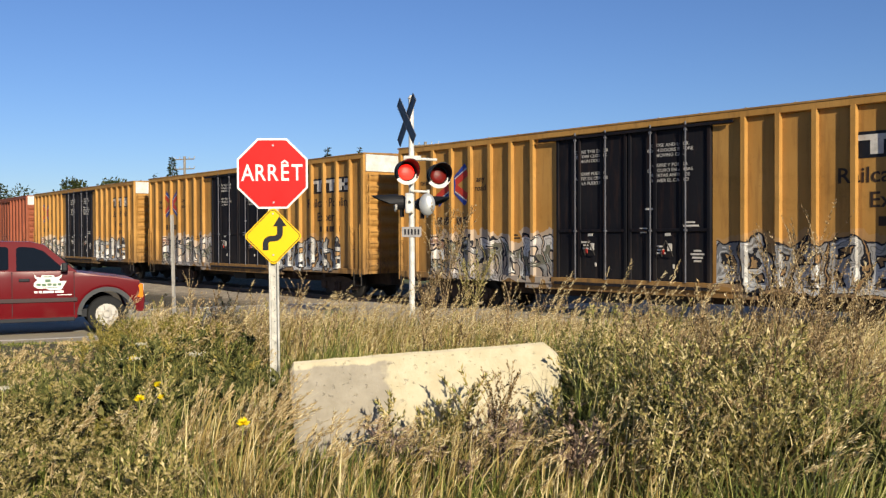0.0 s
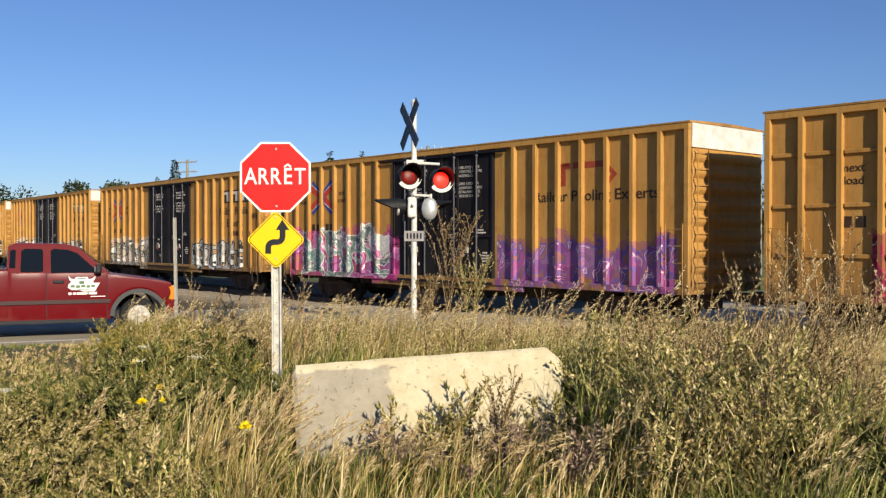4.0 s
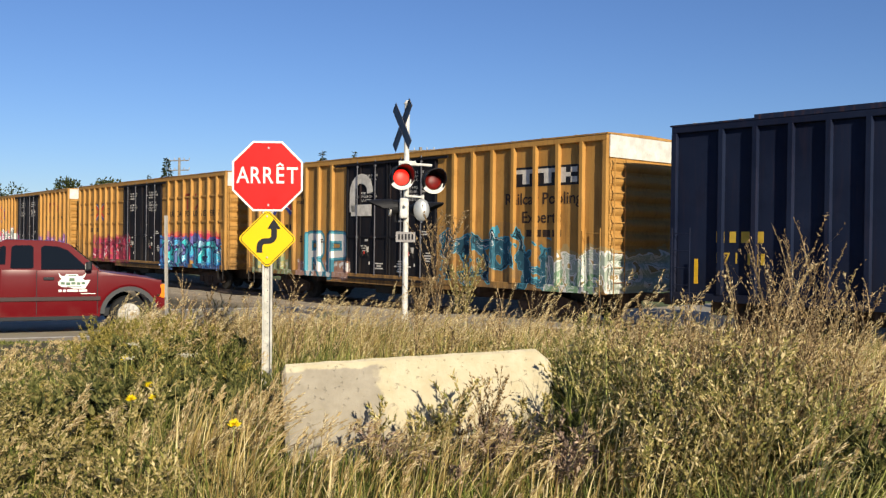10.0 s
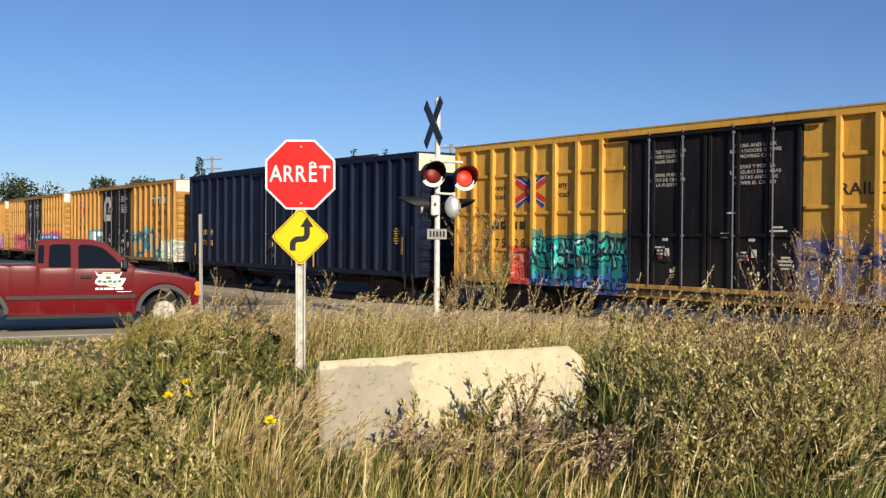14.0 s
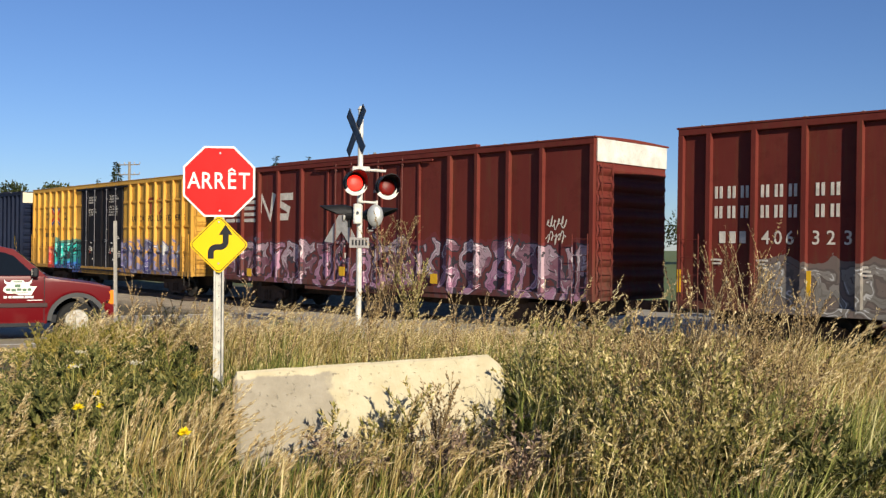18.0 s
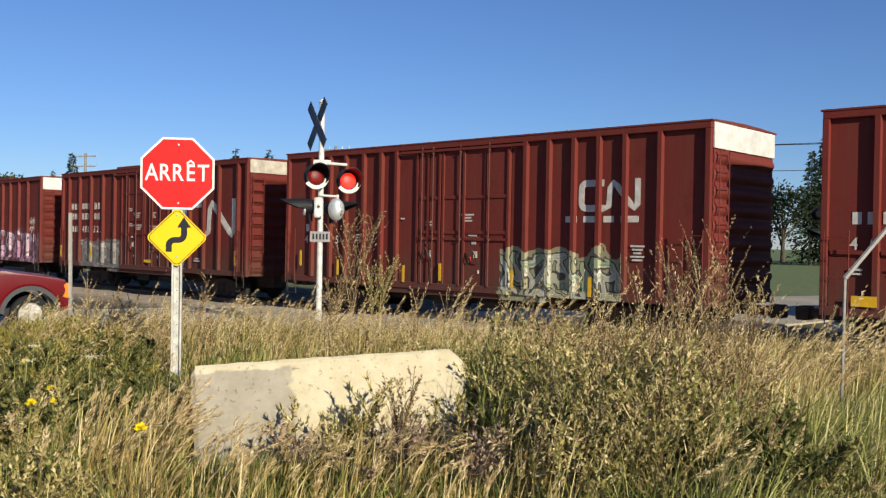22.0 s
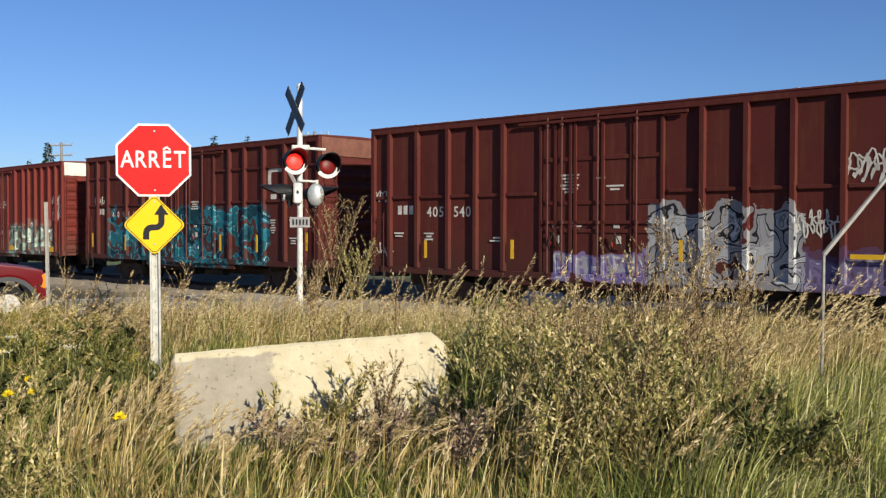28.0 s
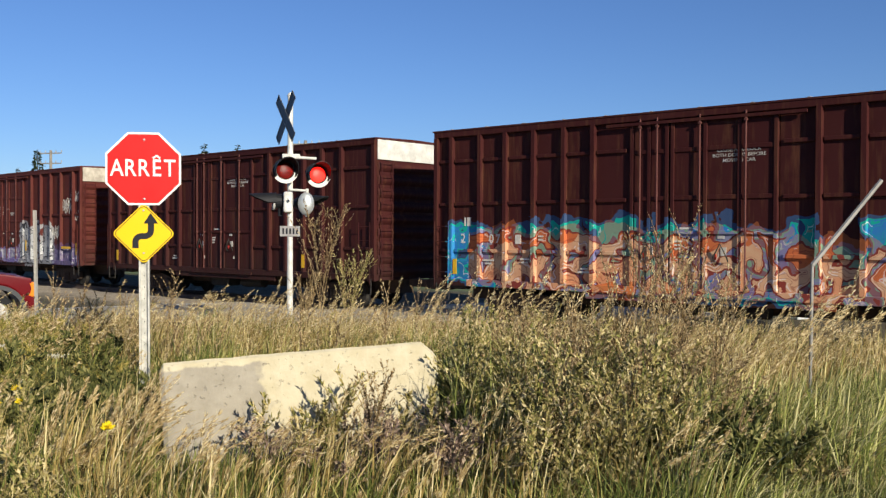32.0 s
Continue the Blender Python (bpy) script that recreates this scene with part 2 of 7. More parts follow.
def soil_material():
    k = Nodes("dry_soil_and_thatch")
    v = k.coords(world_space=True)
    big, mid, fine = k.noise(v, 0.15, 4), k.noise(v, 2.2, 5), k.noise(v, 30, 4)
    col = k.mix(k.ramp(big, (0.4, 0.0), (0.62, 1.0)), (0.1, 0.075, 0.035), (0.05, 0.06, 0.02))
    col = k.mix(k.ramp(mid, (0.4, 0.0), (0.7, 1.0)), col, (0.14, 0.11, 0.055))
    col = k.mix(k.ramp(fine, (0.4, 0.0), (0.6, 0.7)), col, (0.05, 0.04, 0.02))
    # mown green field beyond the track
    p = k.node("SeparateXYZ", Vector=k.node("NewGeometry").outputs["Position"])
    side = k.math("ADD", k.math("MULTIPLY", p.outputs["X"], NEAR.x), k.math("MULTIPLY", p.outputs["Y"], NEAR.y))
    far = k.ramp(k.math("MULTIPLY_ADD", side, -0.05, -1.4), (0.0, 0.0), (0.12, 1.0))
    col = k.mix(far, col, k.mix(k.ramp(mid, (0.4, 0.0), (0.7, 1.0)), (0.09, 0.125, 0.035), (0.15, 0.18, 0.05)))
    # bare tan gravel along the track on the road's side
    stone = k.node("TexVoronoi", Vector=v, Scale=22.0)
    gravel = k.mix(stone.outputs["Color"], (0.3, 0.235, 0.145), (0.56, 0.455, 0.3))
    gravel = k.mix(k.ramp(mid, (0.42, 0.0), (0.7, 0.6)), gravel, (0.16, 0.12, 0.07))
    q = k.math("ADD", side, OFF)
    strip = k.math("MULTIPLY", k.ramp(k.math("MULTIPLY_ADD", k.math("ADD", q, k.math("MULTIPLY", mid, 2.0)), 0.05, 0.0), (0.0, 1.0), (0.34, 1.0), (0.42, 0.0)), k.math("GREATER_THAN", q, 1.0))
    col = k.mix(strip, col, gravel)
    k.bump(fine, 0.7, 0.03)
    return k.done(col, 0.95)


def ballast_material():
    k = Nodes("ballast_stone")
    v = k.coords(world_space=True)
    cell = k.node("TexVoronoi", Vector=v, Scale=16.0)
    col = k.mix(cell.outputs["Color"], (0.05, 0.043, 0.036), (0.17, 0.15, 0.125))
    k.bump(k.math("SUBTRACT", 1.0, cell.outputs["Distance"]), 0.9, 0.04)
    return k.done(col, 0.9)


def asphalt_material():
    k = Nodes("worn_asphalt")
    v = k.coords(world_space=True)
    big, fine = k.noise(v, 0.5, 5), k.noise(v, 60, 3)
    col = k.mix(k.ramp(big, (0.35, 0.0), (0.68, 1.0)), (0.27, 0.235, 0.175), (0.39, 0.34, 0.255))
    col = k.mix(k.ramp(fine, (0.45, 0.0), (0.7, 0.6)), col, (0.46, 0.4, 0.3))
    k.bump(fine, 0.5, 0.008)
    return k.done(col, 0.9)


SOIL, BALLAST, ASPHALT = soil_material(), ballast_material(), asphalt_material()


def build_ground():
    near = np.r_[np.arange(-45, 45.1, 0.75)]
    far = np.array([52, 62, 76, 95, 120, 160, 220, 320, 500, 900, 1600, 3000.0])
    xs = np.r_[-far[::-1], near, far]
    ys = np.r_[-far[::-1] + 10, near + 10, far + 10]
    verts = [(x, y, ground_level(x, y)) for y in ys for x in xs]
    n = len(xs)
    i = np.arange((len(ys) - 1) * n).reshape(-1, n)[:, :-1].ravel()
    ob = new("ground", sheet("ground", verts, np.stack([i, i + 1, i + n + 1, i + n], 1), SOIL))
    ob.data.polygons.foreach_set("use_smooth", [True] * len(ob.data.polygons))
    tagged(ob, "uneven dry soil and thatch under the roadside weeds", "ground", kind="structure")


def ribbon(name, a, b, side0, side1, lift, material, label, category, thick=0.06, step=1.0):
    """A strip of the road from a to b metres along it, with an edge of its own."""
    bm = bmesh.new()
    n = int((b - a) / step)
    rows = []
    for i in range(n + 1):
        u = a + (b - a) * i / n
        row = []
        for w in (side0, side1):
            p = ROAD_MID + ROAD_DIR * u + ROAD_SIDE * w
            z = road_level(p.x, p.y) + lift
            row += [bm.verts.new((p.x, p.y, z)), bm.verts.new((p.x, p.y, z - thick))]
        rows.append(row)
    for r0, r1 in zip(rows, rows[1:]):
        bm.faces.new((r0[0], r1[0], r1[2], r0[2]))
        bm.faces.new((r0[0], r0[1], r1[1], r1[0]))
        bm.faces.new((r0[2], r1[2], r1[3], r0[3]))
    ob = new(name, mesh_of(name, bm, material))
    return tagged(ob, label, category, kind="structure")


def build_track():
    s0, s1 = -150, 45
    bm = bmesh.new()
    rows = []
    for s in range(s0, s1 + 1, 3):
        m = track(s)
        rows.append([bm.verts.new(m @ Vector((0, q, z))) for q, z in ((-3.4, -0.75), (-1.9, -0.24), (1.9, -0.24), (3.4, -0.75))])
    for a, b in zip(rows, rows[1:]):
        for i in range(3):
            bm.faces.new((a[i], a[i + 1], b[i + 1], b[i]))
    bed = tagged(new("ballast_bed", mesh_of("ballast_bed", bm, BALLAST)), "grey-brown crushed stone ballast under the rails", "track bed", kind="structure")
    section = [(-0.07, -0.17), (0.07, -0.17), (0.07, -0.155), (0.012, -0.13), (0.012, -0.045), (0.037, -0.03), (0.037, -0.003), (0.03, 0), (-0.03, 0), (-0.037, -0.003), (-0.037, -0.03), (-0.012, -0.045), (-0.012, -0.13), (-0.07, -0.155)]
    for side in (-0.755, 0.755):
        bm = bmesh.new()
        rings = []
        for s in range(s0, s1 + 1, 3):
            m = track(s)
            rings.append([bm.verts.new(m @ Vector((0, side + q, z))) for q, z in section])
        for a, b in zip(rings, rings[1:]):
            for i in range(len(section)):
                bm.faces.new((a[i], a[(i + 1) % len(section)], b[(i + 1) % len(section)], b[i]))
        rail = new("rail", mesh_of("rail", bm, RAIL_STEEL))
        tagged(rail, "long steel rail with a worn shiny head", "rail", "rails of the track", "structure")
    bm = bmesh.new()
    box(bm, -0.11, 0.11, -1.3, 1.3, -0.34, -0.175, 0.012)
    tie = mesh_of("tie", bm, plain("creosoted_wood", (0.07, 0.05, 0.035), 0.9, 0, 0.5, 4))
    for i in range(200):
        ob = new("tie", tie)
        ob.parent = bed
        ob.matrix_basis = track(-95 + i * 0.6)


def shade_panels():
    """Dark panels added between and beside the rails at the road, deepening the train's shade."""
    deck = tagged(new("shade_deck"), "added dark panels between the rails, deepening the shade under the train", "crossing deck", kind="structure")
    bm = bmesh.new()
    box(bm, -1.2, 1.2, -0.33, 0.33, -0.05, 0.0, 0.012)
    board = mesh_of("panel", bm, plain("under_train_dark", (0.045, 0.037, 0.03), 0.8, 0, 0.4, 5, 0.4))
    for i in range(8):
        for q in (-1.2, -0.345, 0.345, 1.2):
            ob = new("panel", board)
            ob.parent = deck
            ob.matrix_basis = track(-8.2 + i * 2.42, q, -0.004)


build_ground()
build_track()
shade_panels()
ribbon("road", -60, 70, -4.05, 3.75, 0.0, ASPHALT, "worn grey two-lane asphalt road over the crossing", "road")
ROAD_PAINT = plain("worn_road_paint", (0.66, 0.64, 0.58), 0.7, 0, 0.3, 3, dirt=(0.2, 0.19, 0.18))
ribbon("edge_line", -60, 9, -3.22, -3.08, 0.004, ROAD_PAINT, "white painted line along the edge of the road", "road marking", 0.003)
ribbon("far_edge_line", -60, 9, 3.43, 3.55, 0.004, ROAD_PAINT, "white painted line along the edge of the road", "road marking", 0.003)

# ---- the train ----


def sprayed(k, col, v, x, z, x0, x1, z0, z1, fills, line, dense, size, salt):
    """Spray-painted letters: a row of bent blocks with fill, outline, a mist round them and a thin highlight."""
    h = z1 - z0
    cw = 0.66 * h / size
    place = k.node("Mapping", Vector=v)
    place.inputs["Location"].default_value = (salt * 5.1, 0, salt * 2.3)
    warp = k.node("TexNoise", Vector=place.outputs[0], Scale=1.3, Detail=2.0)
    w = k.node("SeparateXYZ", Vector=warp.outputs["Color"])
    bx = k.math("MULTIPLY_ADD", k.math("SUBTRACT", w.outputs[0], 0.5), 1.5 * cw, x)
    bz = k.math("MULTIPLY_ADD", k.math("SUBTRACT", w.outputs[2], 0.5), 0.85 * h, z)
    lean = 0.3 if int(salt) % 2 else -0.22
    u = k.math("ADD", k.math("MULTIPLY", k.math("SUBTRACT", bx, x0), 1 / cw), k.math("MULTIPLY", k.math("SUBTRACT", bz, (z0 + z1) / 2), lean / h))
    cell = k.math("FLOOR", u)
    fx = k.math("MULTIPLY", k.math("SUBTRACT", k.math("SUBTRACT", u, cell), 0.5), cw)
    fz = k.math("SUBTRACT", bz, z0)
    chance = []
    for i in range(2):
        spot = k.node("CombineXYZ", X=cell, Y=salt + 7.3 * i)
        dice = k.node("TexWhiteNoise", Vector=spot.outputs[0])
        c = k.node("SeparateXYZ", Vector=dice.outputs["Color"])
        chance += [c.outputs[i] for i in range(3)]

    def block(cx, hx, cz, hz):
        across = k.math("SUBTRACT", k.math("ABSOLUTE", k.math("SUBTRACT", fx, cx)), hx)
        up = k.math("SUBTRACT", k.math("ABSOLUTE", k.math("SUBTRACT", fz, cz)), hz)
        return k.math("MAXIMUM", across, up)

    def absent(c, limit):
        return k.math("MULTIPLY", k.math("GREATER_THAN", c, limit), 2.0)

    near = block(-0.28 * cw, 0.12 * cw, 0.5 * h, 0.46 * h)
    right = block(0.28 * cw, 0.12 * cw, k.math("MULTIPLY_ADD", chance[0], 0.4 * h, 0.3 * h), k.math("MULTIPLY_ADD", chance[3], 0.2 * h, 0.26 * h))
    top = k.math("ADD", block(k.math("MULTIPLY_ADD", chance[1], 0.2 * cw, -0.1 * cw), 0.4 * cw, 0.86 * h, 0.09 * h), absent(chance[1], 0.72))
    mid = block(0.0, 0.3 * cw, k.math("MULTIPLY_ADD", chance[2], 0.3 * h, 0.34 * h), 0.075 * h)
    low = k.math("ADD", block(0.0, 0.38 * cw, 0.12 * h, 0.08 * h), absent(chance[4], 0.6))
    for other in (right, top, mid, low):
        near = k.math("MINIMUM", near, other)
    near = k.math("MULTIPLY_ADD", k.math("SUBTRACT", k.noise(place.outputs[0], 4.0, 3), 0.5), 0.16, near)
    inside = k.math("GREATER_THAN", k.math("MINIMUM", k.math("SUBTRACT", x, x0), k.math("SUBTRACT", x1, x)), 0.0)
    rise = k.math("ADD", k.math("MULTIPLY", k.math("SUBTRACT", z, z0), 0.55 / h), k.math("MULTIPLY_ADD", warp.outputs["Fac"], 0.7, k.math("MULTIPLY_ADD", chance[5], 0.5, -0.35)))
    n = k.node("ValToRGB", Fac=rise)
    n.color_ramp.interpolation = "CONSTANT"
    e = n.color_ramp.elements
    while len(e) < len(fills):
        e.new(0.5)
    for i, (el, c) in enumerate(zip(e, fills)):
        el.position, el.color = i / len(fills), (*c, 1)
    spray = k.ramp(k.noise(v, 2.6, 4), (0.35, 0.0), (0.7, 0.4))
    paint = k.mix(spray, n.outputs[0], fills[-1])
    glint = k.math("MULTIPLY", k.math("COMPARE", near, -0.045, 0.014), k.math("GREATER_THAN", k.noise(v, 1.9, 1), 0.52))
    paint = k.mix(k.math("MULTIPLY", glint, 0.55), paint, (0.75, 0.75, 0.75))
    band_in = k.math("MULTIPLY", k.math("COMPARE", k.math("MULTIPLY_ADD", warp.outputs["Fac"], 0.3, near), 0.07, 0.011), 0.5)
    paint = k.mix(band_in, paint, line)
    mist = k.math("MULTIPLY", k.math("LESS_THAN", near, k.math("MULTIPLY_ADD", k.noise(v, 3.0, 3), 0.3, 0.04)), inside)
    col = k.mix(k.math("MULTIPLY", mist, max(0.0, min(0.85, (dense - 0.55) * 2.0))), col, k.mix(0.25, fills[0], line))
    col = k.mix(k.math("MULTIPLY", k.math("LESS_THAN", near, 0.05), inside), col, line)
    return k.mix(k.math("MULTIPLY", k.math("MULTIPLY", k.math("LESS_THAN", near, 0.0), inside), 0.93), col, paint)


def car_paint(car, base, fade, tag=None, dirt=(0.075, 0.056, 0.042), rust=0.3, seed=0.0):
    """Wagon paint in the wagon's own space: sun fade, rust streaks, road dirt and spray-painted tags.
    tag: (x0, x1, z0, z1, fill colours, outline colour, how dense)."""
    k = Nodes("wagon_paint")
    v = k.coords(car)
    shift = k.node("Mapping", Vector=v)
    shift.inputs["Location"].default_value = (seed * 3.7, seed, seed * 1.3)
    w = shift.outputs[0]
    big = k.noise(w, 0.55, 5)
    fine = k.noise(w, 9.0, 4)
    streak = k.node("Mapping", Vector=w)
    streak.inputs["Scale"].default_value = (5.0, 5.0, 0.5)
    run = k.noise(streak.outputs[0], 1.4, 5, 0.65)
    col = k.mix(k.ramp(big, (0.32, 0.0), (0.7, 1.0)), base, fade)
    col = k.mix(k.ramp(run, (0.5, 0.0), (0.74, rust * 1.25)), col, (0.12, 0.052, 0.025))
    patch = k.noise(w, 1.7, 6, 0.7)
    col = k.mix(k.ramp(patch, (0.54, 0.0), (0.66, 0.3)), col, tuple(c * 0.55 for c in base))
    parts = k.node("SeparateXYZ", Vector=v)
    x, z = parts.outputs["X"], parts.outputs["Z"]
    low = k.node("MapRange", Value=z)
    for key, value in (("From Min", 2.3), ("From Max", 0.85), ("To Min", 0.0), ("To Max", 0.8)):
        low.inputs[key].default_value = value
    col = k.mix(k.math("MULTIPLY", low.outputs[0], k.ramp(run, (0.3, 0.2), (0.65, 1.0))), col, dirt)
    for t in tag or ():
        if t[0] == "strokes":
            # sprayed capitals: the nearest stroke's distance, with a rough edge
            flat = k.node("CombineXYZ", X=x, Z=z).outputs[0]
            near = None
            for ax, az, bx, bz in t[1]:
                ax, bx = ax - 9.4, bx - 9.4
                a, d = Vector((ax, 0, az)), Vector((bx - ax, 0, bz - az))
                rel = k.vec("SUBTRACT", flat, a)
                along = k.math("MINIMUM", k.math("MAXIMUM", k.vec("DOT_PRODUCT", rel, d / d.length_squared, 1), 0.0), 1.0)
                foot = k.node("VectorMath")
                foot.operation = "SCALE"
                foot.inputs[0].default_value = d
                k.put(foot.inputs["Scale"], along)
                far = k.vec("DISTANCE", rel, foot.outputs[0], 1)
                near = far if near is None else k.math("MINIMUM", near, far)
            near = k.math("MULTIPLY_ADD", k.noise(v, 5.0, 3), 0.05, near)
            for c, wide in t[2]:
                col = k.mix(k.math("LESS_THAN", near, wide), col, c)
            continue
        col = sprayed(k, col, v, x, z, *t)
    col = k.mix(k.ramp(fine, (0.62, 0.0), (0.8, 0.35)), col, dirt)
    k.bump(k.math("MULTIPLY_ADD", fine, 0.4, big), 0.12, 0.01)
    return k.done(col, k.math("MULTIPLY_ADD", big, 0.2, 0.55), 0.0, Specular_IOR_Level=0.12)


INK = plain("dark_stencil", (0.05, 0.03, 0.02), 0.6, 0, 0.3, 6)
RED_INK = plain("faded_red_stencil", (0.34, 0.06, 0.035), 0.6, 0, 0.25, 6)
BLUE_INK = plain("blue_logo_paint", (0.03, 0.06, 0.3), 0.5, 0, 0.2, 6)
BRIGHT_RED = plain("red_logo_paint", (0.55, 0.05, 0.03), 0.5, 0, 0.2, 6)
GOLD = plain("yellow_stencil", (0.6, 0.4, 0.05), 0.5, 0, 0.2, 6)
OFFWHITE = plain("worn_white_stencil", (0.68, 0.64, 0.57), 0.6, 0, 0.3, 5, dirt=(0.3, 0.15, 0.1))
CAP = plain("weathered_white_cap", (0.7, 0.68, 0.62), 0.6, 0, 0.3, 3, dirt=(0.3, 0.24, 0.17))
TOP, SILL, FACE = 5.2, 0.95, -1.62      # eave and sill over the rail; the side sheet's depth
HALF = 1.62
SHARED = {}


def shared(key, make, material):
    """One mesh for all alike pieces of one paint."""
    key = (key, material.name)
    if key not in SHARED:
        bm = bmesh.new()
        make(bm)
        SHARED[key] = mesh_of(key[0], bm, material)
    return SHARED[key]


def rib_mesh(bm):
    # a pressed channel with sloping flanks
    outline = [(-0.07, 0), (-0.058, -0.122), (0.05, -0.122), (0.062, 0)]
    low = [bm.verts.new((x, y, SILL + 0.16)) for x, y in outline]
    high = [bm.verts.new((x, y, TOP - 0.16)) for x, y in outline]
    for i in range(3):
        bm.faces.new((low[i], low[i + 1], high[i + 1], high[i]))
    bm.faces.new(low[::-1])
    bm.faces.new(high)


def wheelset_mesh(bm):
    rod(bm, (0, -0.9, 0), (0, 0.9, 0), 0.08, seg=8)
    for s in (-1, 1):
        rod(bm, (0, s * 0.69, 0), (0, s * 0.82, 0), 0.42, 0.42, seg=20)
        rod(bm, (0, s * 0.66, 0), (0, s * 0.69, 0), 0.45, 0.45, seg=20)
        rod(bm, (0, s * 0.82, 0), (0, s * 0.9, 0), 0.16, seg=8)
        for a in range(4):
            c = Vector((0.24 * math.cos(a * math.pi / 2), s * 0.825, 0.24 * math.sin(a * math.pi / 2)))
            rod(bm, c, c + Vector((0, s * 0.02, 0)), 0.06, seg=6)


def side_frame_mesh(bm):
    outline = [(-1.15, 0.62), (-1.15, 0.36), (-0.72, 0.36), (-0.4, 0.16), (0.4, 0.16), (0.72, 0.36), (1.15, 0.36), (1.15, 0.62), (0.62, 0.74), (0.3, 0.78), (-0.3, 0.78), (-0.62, 0.74)]
    slab(bm, outline, -0.08, 0.08)
    for s in (-1, 1):
        box(bm, s * 0.9 - 0.16, s * 0.9 + 0.16, -0.13, 0.1, 0.3, 0.56, 0.02)
    for i in range(3):
        rod(bm, (-0.16 + i * 0.16, -0.1, 0.24), (-0.16 + i * 0.16, -0.1, 0.56), 0.06, seg=8)


WHEELS = []


def bogie(car, x):
    bm = bmesh.new()
    box(bm, -0.2, 0.2, -1.0, 1.0, 0.45, 0.78, 0.03)
    b = part("bogie", bm, DARK_STEEL, car)
    b.location.x = x
    for y in (-1.0, 1.0):
        f = part("side_frame", shared("side_frame", side_frame_mesh, BROWN_STEEL), None, b)
        f.location = (0, y, 0)
    for dx in (-0.9, 0.9):
        w = part("wheelset", shared("wheelset", wheelset_mesh, DARK_STEEL), None, b)
        w.location = (dx, 0, 0.45)
        WHEELS.append(w)


CARS = []


def boxcar(start, length, look_of, label, group):
    """A boxcar: start is where its front end is on the track at the clip's start."""
    L = length
    car = thing("boxcar", track(start + L / 2), label, "boxcar", group)
    CARS.append((car, start + L / 2))
    h = L / 2
    at = lambda x: x - h
    tags = [t if t[0] == "strokes" else (at(t[0]), at(t[1]), *t[2:]) for t in look_of.get("tags", ())]
    grime = look_of.get("dirt", (0.075, 0.056, 0.042))
    paint = car_paint(car, look_of["base"], look_of["fade"], tags, grime, look_of.get("rust", 0.3), start * 0.17)
    d0, d1 = look_of["door"]
    door_paint = paint if look_of.get("door_base") is None else car_paint(car, look_of["door_base"], look_of["door_fade"], tags, (0.03, 0.026, 0.024), 0.15, start * 0.11)
    trim = car_paint(car, look_of.get("roof", look_of["fade"]), look_of["fade"], rust=0.5, seed=start * 0.3)
    # shell: side sheets and floor
    bm = bmesh.new()
    for a, b in ((0, d0), (d1, L)):
        box(bm, at(a), at(b), FACE, FACE + 0.06, SILL, TOP - 0.02)
    box(bm, at(0.0), at(L), HALF - 0.06, HALF, SILL, TOP - 0.02)
    part("body", bm, paint, car)
    bm = bmesh.new()
    box(bm, at(0.02), at(L - 0.02), FACE + 0.06, HALF - 0.06, SILL, SILL + 0.12)
    part("floor", bm, BROWN_STEEL, car)
    # side sill and top chord
    bm = bmesh.new()
    box(bm, at(0), at(L), FACE - 0.095, FACE + 0.02, SILL - 0.02, SILL + 0.17, 0.012)
    box(bm, at(d0 - 1.2), at(d1 + 1.2), FACE - 0.05, FACE + 0.05, SILL - 0.18, SILL - 0.02, 0.01)
    part("side_sill", bm, paint, car)
    bm = bmesh.new()
    box(bm, at(0), at(L), FACE - 0.1, FACE + 0.04, TOP - 0.17, TOP, 0.015)
    part("top_chord", bm, paint, car)
    # roof: low gable with cross ribs
    bm = bmesh.new()
    section = [(-1.735, TOP - 0.01), (-1.735, TOP + 0.03), (-0.8, TOP + 0.06), (0, TOP + 0.075), (0.8, TOP + 0.06), (1.735, TOP + 0.03), (1.735, TOP - 0.01)]
    lo = [bm.verts.new((at(-0.04), y, z)) for y, z in section]
    hi = [bm.verts.new((at(L + 0.04), y, z)) for y, z in section]
    for i in range(len(section)):
        j = (i + 1) % len(section)
        bm.faces.new((lo[i], lo[j], hi[j], hi[i]))
    bm.faces.new(lo)
    bm.faces.new(hi[::-1])
    part("roof", bm, trim, car)
    for i in range(int(L / 1.22)):
        r = part("roof_rib", shared("roof_rib", lambda b: slab_rib(b), STEEL), None, car)
        r.location = (at(0.6 + i * 1.22), 0, TOP)
    if look_of.get("raised"):
        a, b = look_of["raised"]
        bm = bmesh.new()
        box(bm, at(a), at(b), -1.73, -1.54, TOP - 0.02, TOP + 0.11, 0.01)
        part("raised_eave", bm, trim, car)
    # ribs
    rib = shared("rib", rib_mesh, paint)
    for x in look_of["ribs"]:
        r = part("rib", rib, None, car)
        r.location = (at(x), FACE, 0)
        r = part("rib", rib, None, car)
        r.matrix_basis = pose(at(x), HALF, 0, 0, 0, 180)
    for x in (0.07, L - 0.07):
        bm = bmesh.new()
        box(bm, at(x) - 0.07, at(x) + 0.07, FACE - 0.11, FACE + 0.06, SILL + 0.17, TOP - 0.17, 0.012)
        part("corner_post", bm, paint, car)
    xs = [0.1, *[x for x in look_of["ribs"] if x < d0], d0, d1, *[x for x in look_of["ribs"] if x > d1], L - 0.1]
